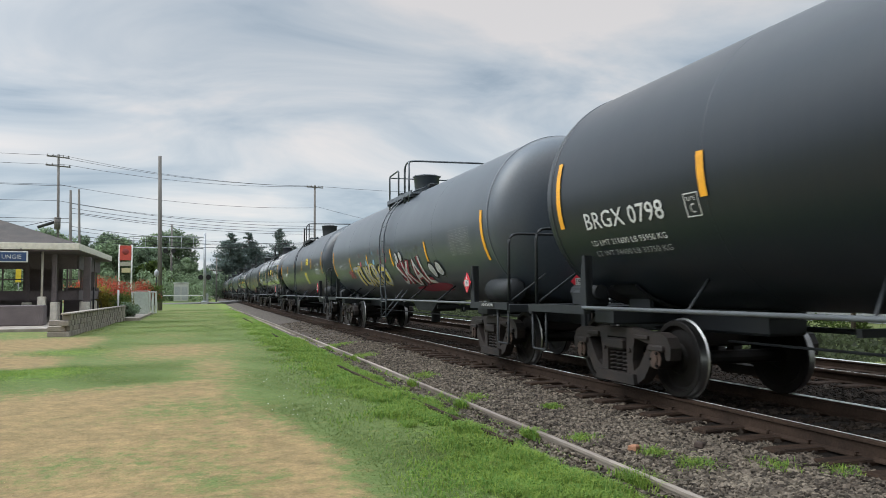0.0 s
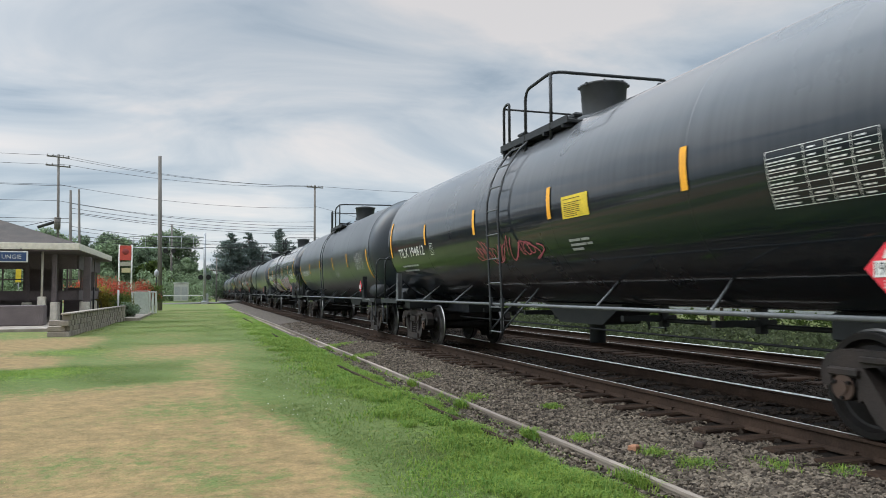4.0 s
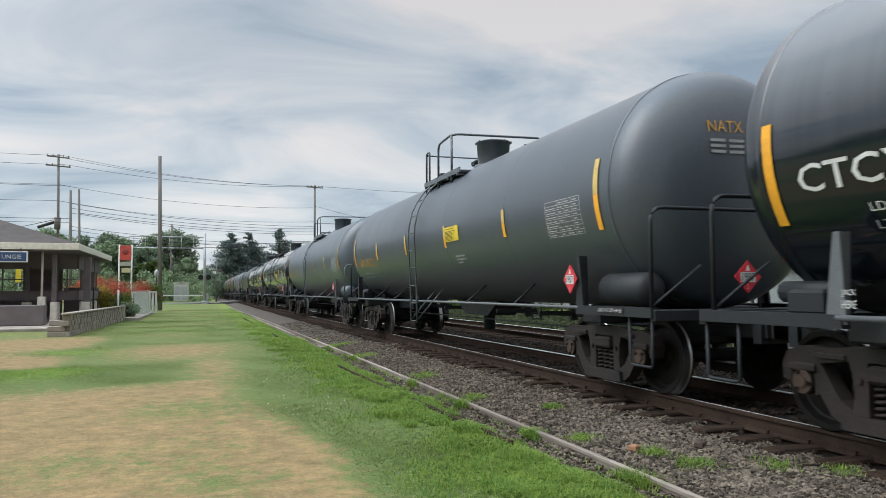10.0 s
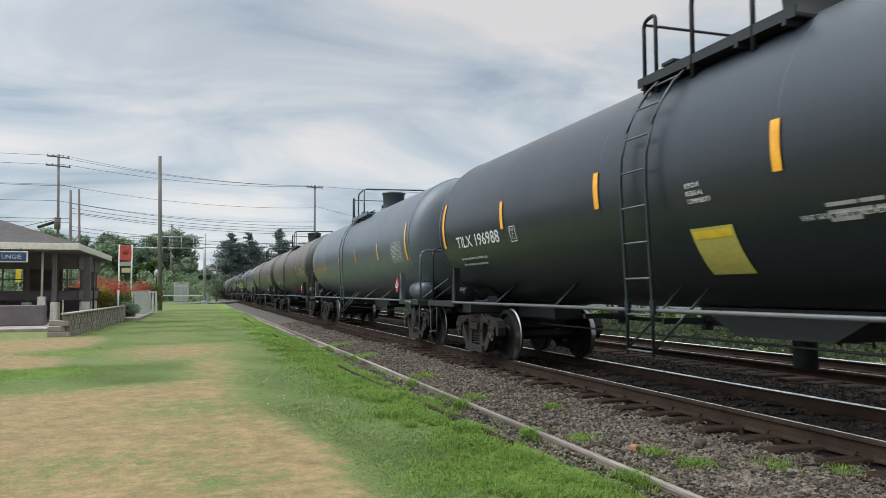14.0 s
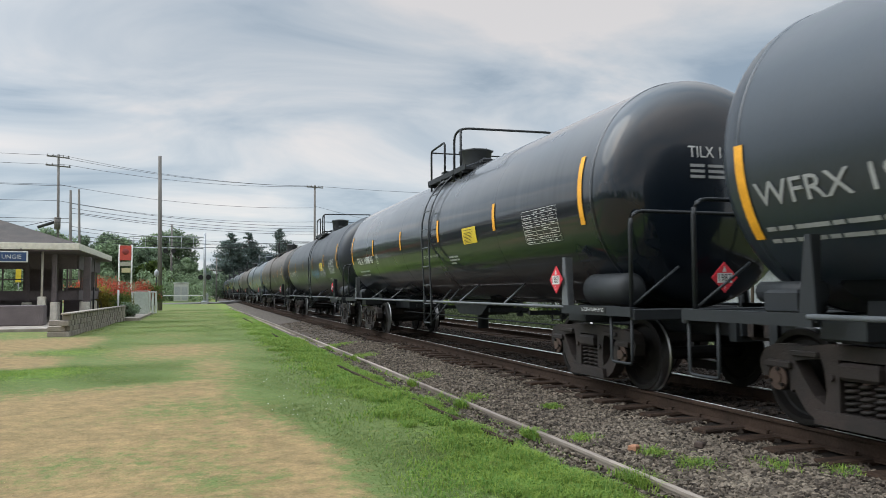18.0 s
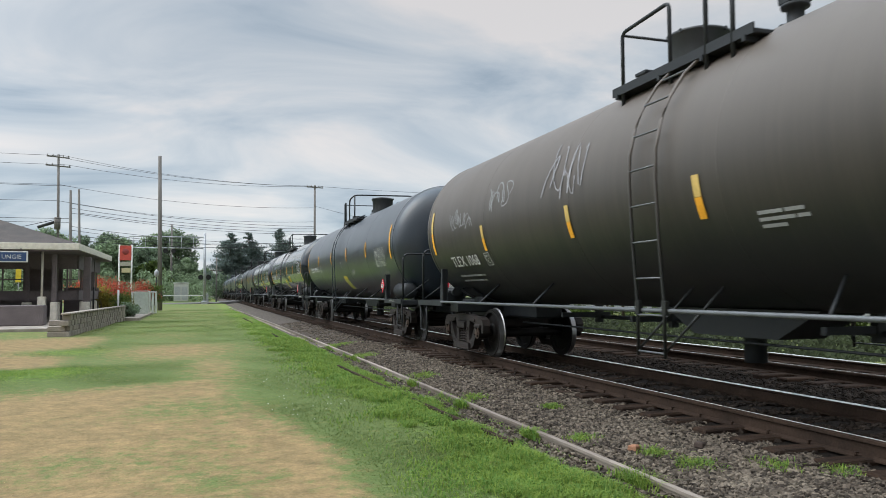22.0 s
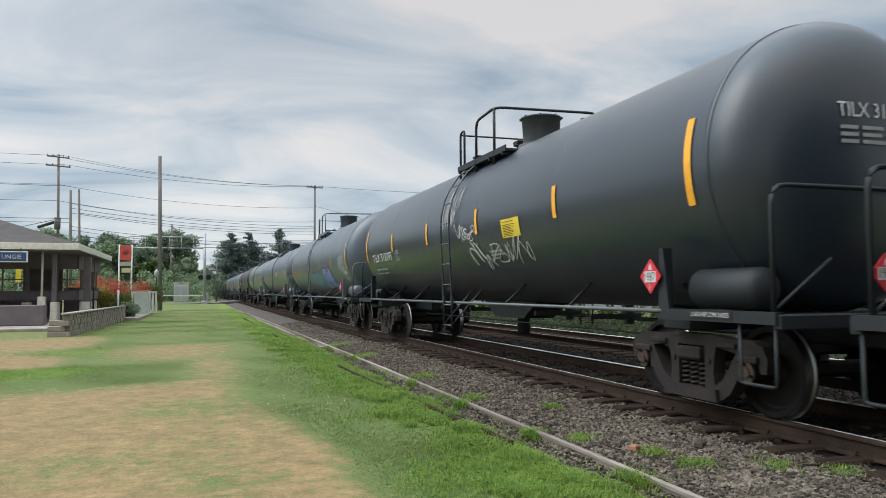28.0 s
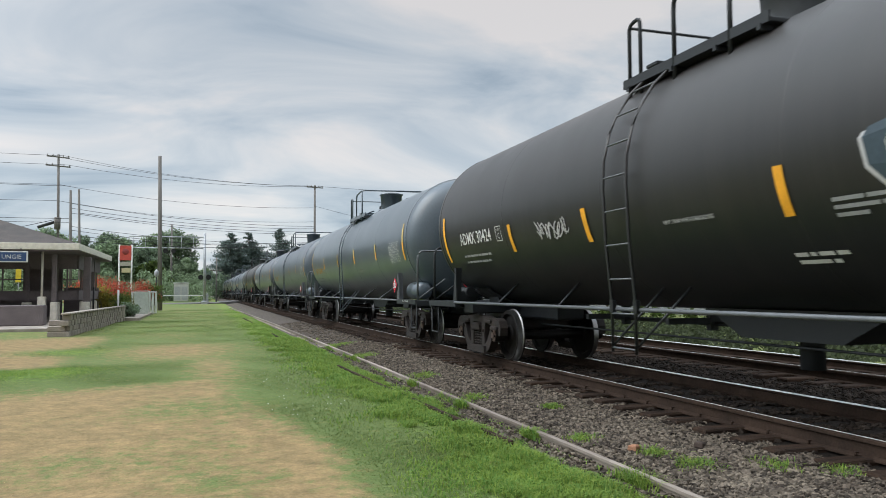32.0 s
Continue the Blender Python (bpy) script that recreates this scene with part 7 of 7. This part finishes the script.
# ---- crossing signals ----
gantry = thing("signal_gantry", pose(0.5, 105, -0.33), "grey cantilever signal gantry over the crossing road", "crossing signal")
part("mast", Shape().cyl((0, 0, 0), (-0.05, 0, 9.55), 0.20, 12, 0.17).box((0, 0, 0.15), (0.8, 0.8, 0.5), ch=0.05).mesh("mast", M_GALV), gantry)
sh = Shape()
for z in (7.5, 9.0):
    sh.tube([(0, 0, z), (-9.5, 0, z)], 0.07, 6)
for k in range(6):
    sh.tube([(-1.5 - 1.5 * k, 0, 7.5), (-1.5 - 1.5 * k, 0, 9.0)], 0.05, 6)
part("arm", sh.mesh("arm", M_GALV), gantry, "two-pipe truss arm")
for dx in (-0.5, 0.5):
    fl = Shape().cyl((dx, -0.1, 3.6), (dx, -0.02, 3.6), 0.34, 18).cyl((dx, -0.4, 3.6), (dx, -0.1, 3.6), 0.16, 12)
    part("flasher", fl.mesh("flasher", M_BLACK), gantry, "round black-backed crossing light")
    for z in (8.2,):
        fl = Shape().cyl((-4.5 + dx, -0.1, z - 1.1), (-4.5 + dx, -0.02, z - 1.1), 0.30, 16)
        part("flasher", fl.mesh("flasher", M_BLACK), gantry, "round black-backed crossing light")
gate = thing("crossing_gate", pose(-1.4, 108, -0.33), "lowered striped crossing gate arm", "crossing gate")
part("stand", Shape().box((2.2, 0, 0.7), (0.5, 0.5, 1.4), ch=0.04).mesh("stand", M_GALV), gate)
part("arm", Shape().box((-1.2, 0, 1.15), (6.6, 0.06, 0.14)).mesh("arm", M_WHITEP), gate)
hut = thing("signal_hut", pose(-3.05, 130, -0.2), "pale grey metal signal equipment hut", "equipment hut")
part("body", Shape().box((0, 0, 1.45), (2.25, 2.2, 2.9), ch=0.03).mesh("body", plain("pale_grey_hut_paint", (0.50, 0.50, 0.48), 0.6)), hut)
part("roof", Shape().box((0, 0, 2.98), (2.45, 2.4, 0.12), ch=0.03).mesh("roof", M_WHITEP), hut)
for x in (-0.55, 0.55):
    part("door", Shape().box((x, -1.11, 1.3), (0.9, 0.04, 2.2), ch=0.01).box((x * 0.4, -1.14, 1.4), (0.3, 0.03, 0.14)).mesh("door", M_GALV), hut)

# ---- roadside pylon sign ----
sg = thing("pylon_sign", pose(-8.5, 95, -0.35), "red panel sign with a pale emblem on two white posts", "sign")
for s in (-0.68, 0.68):
    part("post", Shape().cyl((s, 0, 0), (s, 0, 7.3), 0.09, 8).mesh("post", M_WHITEP), sg)
part("panel", Shape().box((0, 0, 6.30), (1.28, 0.22, 1.75), ch=0.03).mesh("panel", plain("red_sign_panel", (0.60, 0.09, 0.07), 0.5)), sg)
part("emblem", Shape().spin([(-0.02, 0.001), (-0.02, 0.34), (0.0, 0.36)], "Y", 20, (0, -0.125, 6.45)).mesh("emblem", plain("dark_red_emblem", (0.30, 0.05, 0.05), 0.5)), sg)
part("message_board", Shape().box((0, 0, 5.0), (1.20, 0.16, 0.50), ch=0.02).mesh("message_board", plain("pale_message_board", (0.42, 0.40, 0.34), 0.6)), sg)
part("lower_panel", Shape().box((0.1, 0, 4.25), (1.0, 0.18, 0.55), ch=0.02).mesh("lower_panel", plain("pale_yellow_panel", (0.55, 0.50, 0.30), 0.6)), sg)

# ---- station shelter ----
SX0, SX1, SY0, SY1, SZ = -19.5, -5.7, 40.0, 54.0, 3.55
st = thing("station_shelter", pose(0, 0, 0), "dark brown timber station shelter with a hipped shingle roof", "station shelter")
sh = Shape()
e, rzz = 7.0, 3.68 + 7.0 * 0.33
sh.add([(SX0, SY0, 3.68), (SX1, SY0, 3.68), (SX1, SY1, 3.68), (SX0, SY1, 3.68), (SX0 + e - 0.1, SY0 + e, rzz), (SX1 - e, SY0 + e, rzz)], [(0, 1, 5, 4), (1, 2, 5), (2, 3, 4, 5), (3, 0, 4)])
part("roof", sh.mesh("roof", M_SHINGLE), st, "hipped grey-brown shingle roof")
part("soffit", Shape().box(((SX0 + SX1) / 2, 47, 3.36), (SX1 - SX0 - 0.1, SY1 - SY0 - 0.1, 0.06)).mesh("soffit", M_SHELTER), st)
for c, s in ((((SX0 + SX1) / 2, SY0, 3.54), (SX1 - SX0, 0.06, 0.32)), ((SX1, (SY0 + SY1) / 2, 3.54), (0.06, SY1 - SY0, 0.32)), (((SX0 + SX1) / 2, SY1, 3.54), (SX1 - SX0, 0.06, 0.32)), ((SX0, 47, 3.54), (0.06, SY1 - SY0, 0.32))):
    part("fascia", Shape().box(c, s, ch=0.01).mesh("fascia", M_CREAM), st, "cream painted fascia board")
box_thing("station_slab", -30, -5.0, 34.8, 56, -0.6, -0.2, M_CONCRETE, "grey concrete platform slab of the station", "platform", "structure")
PIER = Shape().box((0, 0, 0.5), (0.42, 0.42, 1.0), ch=0.03).mesh("pier", M_CREAM)
POSTM = Shape().box((0, 0, 1.7), (0.2, 0.2, 3.4), ch=0.015).mesh("post", M_SHELTER)
CLAD = Shape().box((0, 0, 0.5), (0.29, 0.29, 1.06), ch=0.02).mesh("post_base", M_CREAM)
for x in (-6.95, -9.6, -12.2, -15):
    for y in (41.2, 53.0):
        part("post", POSTM, st, m=pose(x, y, -0.2))
        part("post_base", CLAD, st, "cream painted post base", pose(x, y, -0.2))
part("downpipe", Shape().cyl((-7.46, 41.0, 1.0), (-7.46, 41.0, 3.4), 0.055, 10).box((-7.46, 41.05, 0.55), (0.34, 0.34, 1.1), ch=0.02).mesh("downpipe", M_CREAM), st, "cream pipe on a square base")
part("corner_board", Shape().box((-5.82, 44.0, 1.5), (0.34, 0.30, 3.4), ch=0.02).mesh("corner_board", M_SHELTER), st)
part("pier", PIER, st, "cream painted pier", pose(-5.86, 43.8, -0.2))
for x, y in ((-7.35, 44.0), (-8.7, 44.0), (-6.3, 46.5), (-6.3, 50), (-11, 44), (-14, 44)):
    part("pier", PIER, st, "cream painted pier", pose(x, y, -0.2))
    part("post", POSTM, st, m=pose(x, y, -0.2))
# dark half walls with window openings
for x0, x1 in ((-19, -11.1), (-10.9, -8.8), (-8.6, -7.45), (-7.25, -6.35)):
    c = (x0 + x1) / 2
    part("wall_panel", Shape().box((c, 44.0, 2.95), (x1 - x0, 0.12, 0.8)).mesh("wall_panel", M_SHELTER), st)
    part("wall_panel", Shape().box((c, 44.0, 1.15), (x1 - x0, 0.12, 0.5)).mesh("wall_panel", M_SHELTER), st)
    part("mullion", Shape().box((c, 44.0, 2.0), (0.07, 0.08, 1.3)).box((c, 44.0, 2.0), (x1 - x0, 0.06, 0.06)).mesh("mullion", M_SHELTER), st)
for y0, y1 in ((44.1, 46.4), (46.6, 49.9), (50.1, 52.9)):
    c = (y0 + y1) / 2
    part("wall_panel", Shape().box((-6.3, c, 2.95), (0.12, y1 - y0, 0.8)).mesh("wall_panel", M_SHELTER), st)
    part("wall_panel", Shape().box((-6.3, c, 1.15), (0.12, y1 - y0, 0.5)).mesh("wall_panel", M_SHELTER), st)
    part("mullion", Shape().box((-6.3, c, 2.0), (0.08, 0.07, 1.3)).mesh("mullion", M_SHELTER), st)
part("back_wall", Shape().box((-17, 52.0, 1.5), (4.6, 0.12, 3.4)).box((-9.4, 52.0, 1.5), (2.2, 0.12, 3.4)).box((-12.6, 52.0, 0.6), (4.4, 0.12, 1.6)).box((-7.2, 52.0, 0.7), (2.0, 0.12, 1.8)).mesh("back_wall", M_SHELTER), st)
box_thing("brown_planter_wall", -14.5, -6.8, 37.8, 38.6, -0.2, 0.72, M_SHELTER, "dark brown timber boxed bench before the shelter", "bench", ch=0.03)
sign = thing("station_name_sign", pose(-9.2, 39.965, 3.02), "blue station name sign with white border and letters", "sign")
part("panel", Shape().box((0, 0, 0), (2.6, 0.06, 0.54), ch=0.02).mesh("panel", M_WHITEP), sign)
part("field", Shape().box((0, -0.034, 0), (2.46, 0.012, 0.42)).mesh("field", plain("blue_enamel", (0.035, 0.075, 0.18), 0.4)), sign)
vs, fs, w = glyphs("UNGIE")
part("letters", mesh_of("letters", [(1.02 - (w - x) * 0.20, -0.043, -0.10 + y * 0.20) for x, y in vs], fs, M_WHITE), sign)
part("hanger", Shape().box((-1.0, 0, 0.33), (0.05, 0.05, 0.14)).box((1.0, 0, 0.33), (0.05, 0.05, 0.14)).mesh("hanger", M_SHELTER), sign)

# ---- garden beside the shelter ----
gw = thing("garden_wall", Matrix(), "low grey-brown block retaining wall round the station garden", "wall", kind="structure")
rng = np.random.RandomState(8)
BLK = Shape().box((0, 0, 0), (0.28, 0.60, 0.20), ch=0.02).mesh("block", M_CONCRETE)
for row in range(4):
    for k in range(26):
        y = 31.0 + 0.615 * k + (0.3 if row % 2 else 0)
        part("block", BLK, gw, m=pose(-4.80 + 0.02 * k + rng.uniform(-0.015, 0.015), y, -0.27 + 0.205 * row))
for row in range(3):
    for k in range(1):
        part("block", BLK, gw, m=pose(-5.1 - 0.6 * k, 31.0 if row < 2 else 31.3, -0.27 + 0.205 * row, 0, 0, 90))
CAPM = Shape().box((0, 0, 0), (0.36, 0.98, 0.07), ch=0.015).mesh("coping", M_CONCRETE)
for k in range(16):
    part("coping", CAPM, gw, m=pose(-4.78 + 0.032 * k, 31.3 + k * 1.0, 0.49))
box_thing("garden_kerb", -4.3, -3.4, 47.0, 62.0, -0.45, -0.2, M_CONCRETE, "pale concrete edging strip along the garden", "kerb", "structure")


def bush(x, y, z, w, h, seed, material, label, n=900, ls=0.07, name="shrub"):
    rng = np.random.RandomState(seed)
    ob = thing(name, pose(x, y, z), label, "shrub", "garden shrubs")
    cs = [(rng.uniform(-0.4, 0.4) * w, rng.uniform(-0.4, 0.4) * w, h * rng.uniform(0.25, 0.8)) for _ in range(9)]
    v, f, q = leaf_cloud(cs, [0.24 * w + 0.1] * 9, n, rng, ls)
    st = Shape()
    for c in cs:
        st.tube([(0, 0, -0.1), (c[0] * 0.6, c[1] * 0.6, c[2] * 0.6), c], 0.02, 4)
    part("stem", st.mesh("stem", M_BARK), ob)
    part("foliage", soft_mesh("foliage", v, f, material), ob)
    return ob


for i, (x, y, z, w, h, m, lab) in enumerate([
        (-6.0, 52.5, 0.1, 1.6, 1.9, L_GOLD, "golden flowering garden shrub"), (-5.2, 53.5, 0.0, 1.5, 1.7, L_SHRUB, "bright green garden shrub"), (-4.6, 52, 0.0, 1.3, 1.3, L_SHRUB, "green garden shrub by the wall"),
        (-7.0, 60, 0.4, 2.4, 2.3, L_REDF, "red flowering garden shrub"), (-6.0, 61, 0.4, 2.4, 2.1, L_REDF, "red flowering garden shrub"), (-5.2, 62, 0.4, 2.2, 1.9, L_REDF, "red flowering garden shrub"), (-8.2, 60, 0.6, 2.2, 2.2, L_REDF, "red flowering garden shrub"),
        (-4.6, 63, 0.7, 2.2, 1.9, L_REDF, "red flowering garden shrub"), (-3.9, 64, 0.7, 1.8, 1.7, L_REDF, "red flowering garden shrub"), (-7.6, 63, 1.0, 2.4, 2.0, L_REDF, "red flowering garden shrub"), (-7.2, 57, 0.3, 2.0, 1.9, L_GOLD, "golden yellow garden shrub"), (-6.4, 58, 0.1, 2.0, 1.6, L_GOLD, "golden yellow garden shrub"), (-5.3, 57, 0.1, 1.8, 1.5, L_GOLD, "golden yellow garden shrub"), (-4.5, 58, 0.0, 1.6, 1.8, L_SHRUB, "leafy green garden shrub"), (-3.6, 63, 0.0, 1.5, 2.6, L_SHRUB, "tall leafy green shrub by the pole"), (-4.2, 49.6, 0.0, 0.9, 1.0, L_DARK, "dark green garden shrub")]):
    bush(x, y, z - 0.3, w, h, 300 + i, m, lab)
M_FENCEW = plain("weathered_white_fence_paint", (0.60, 0.64, 0.60), 0.7)
wf = thing("white_garden_fence", pose(0, 0, 0), "white panel garden fence among the shrubs", "fence")
for k in range(8):
    part("slat", Shape().box((-4.45 + 0.19 * k, 55 + 0.5 * k, 0.5), (0.15, 0.03, 1.5), ch=0.008).mesh("slat", M_FENCEW), wf)
part("rail", Shape().tube([(-4.5, 55.05, 1.3), (-3.1, 58.6, 1.3)], 0.04, 5).mesh("rail", M_WHITEP), wf)
bk = thing("white_planter_bucket", pose(-4.1, 50, -0.4), "white plastic planter bucket", "planter")
part("bucket", Shape().spin([(0, 0.001), (0, 0.22), (0.62, 0.29), (0.64, 0.29), (0.64, 0.26), (0.56, 0.24), (0.56, 0.001)], "Z", 20).mesh("bucket", M_WHITEP), bk)
thing("white_marker_post", pose(-4.9, 50.5, -0.3), "slim white marker post in the garden", "post", data=Shape().cyl((0, 0, 0), (0, 0, 1.75), 0.06, 10).mesh("white_marker_post", M_WHITEP))
thing("black_post", pose(-6.0, 48, -0.3), "slim black iron post in the garden", "post", data=Shape().cyl((0, 0, 0), (0, 0, 1.9), 0.05, 10).mesh("black_post", M_BLACK))
lp = thing("lamp_post", pose(-3.4, 64.0, -0.35), "black lamp post with a lantern", "street lamp")
part("mast", Shape().cyl((0, 0, 0), (0, 0, 2.9), 0.05, 8).mesh("mast", M_BLACK), lp)
part("lantern", Shape().spin([(2.85, 0.08), (2.95, 0.14), (3.3, 0.18), (3.45, 0.05), (3.5, 0.001)], "Z", 8).mesh("lantern", M_GALV), lp)

# ---- seen through the shelter ----
pc = thing("parked_car", pose(-15.2, 78, -0.3), "white parked car beyond the station", "car")
part("body", Shape().slab([(-2.2, 0.3), (2.2, 0.3), (2.25, 0.75), (1.5, 0.95), (-1.4, 0.98), (-2.2, 0.85)], -0.85, 0.85).mesh("body", M_WHITEP), pc, m=pose(0, 0, 0.2, 0, 0, 90))
part("cabin", Shape().slab([(-1.3, 0.95), (1.2, 0.95), (0.6, 1.5), (-0.9, 1.5)], -0.72, 0.72).mesh("cabin", M_WHITEP), pc, m=pose(0, 0, 0.2, 0, 0, 90))
for wx in (-1.4, 1.4):
    part("wheel", Shape().cyl((wx, -0.9, 0.33), (wx, -0.7, 0.33), 0.33, 18).mesh("wheel", M_BLACK), pc)
ys = thing("yellow_sign", pose(-14.5, 70, -0.35), "yellow road sign on a steel post", "sign")
part("post", Shape().cyl((0, 0, 0), (0, 0, 4.0), 0.05, 8).mesh("post", M_GALV), ys)
part("panel", Shape().box((0, -0.07, 3.2), (0.42, 0.04, 1.35), ch=0.01).mesh("panel", M_LABEL), ys)
br = thing("netting_panel", pose(-3.9, 55.5, -0.35, 8, 0, 0), "white mesh panel leaning in the garden", "panel")
part("frame", Shape().tube([(-0.5, 0, 0), (-0.35, 0, 1.75), (0.5, 0, 1.75), (0.5, 0, 0), (-0.5, 0, 0)], 0.03, 5).mesh("frame", M_WHITEP), br)
part("sheet", Shape().slab([(-0.02, 0.05), (0.02, 0.05), (0.02, 1.7), (-0.02, 1.7)], -0.45, 0.45).mesh("sheet", plain("pale_green_netting", (0.60, 0.67, 0.63), 0.8, var=0.3)), br)

motions()
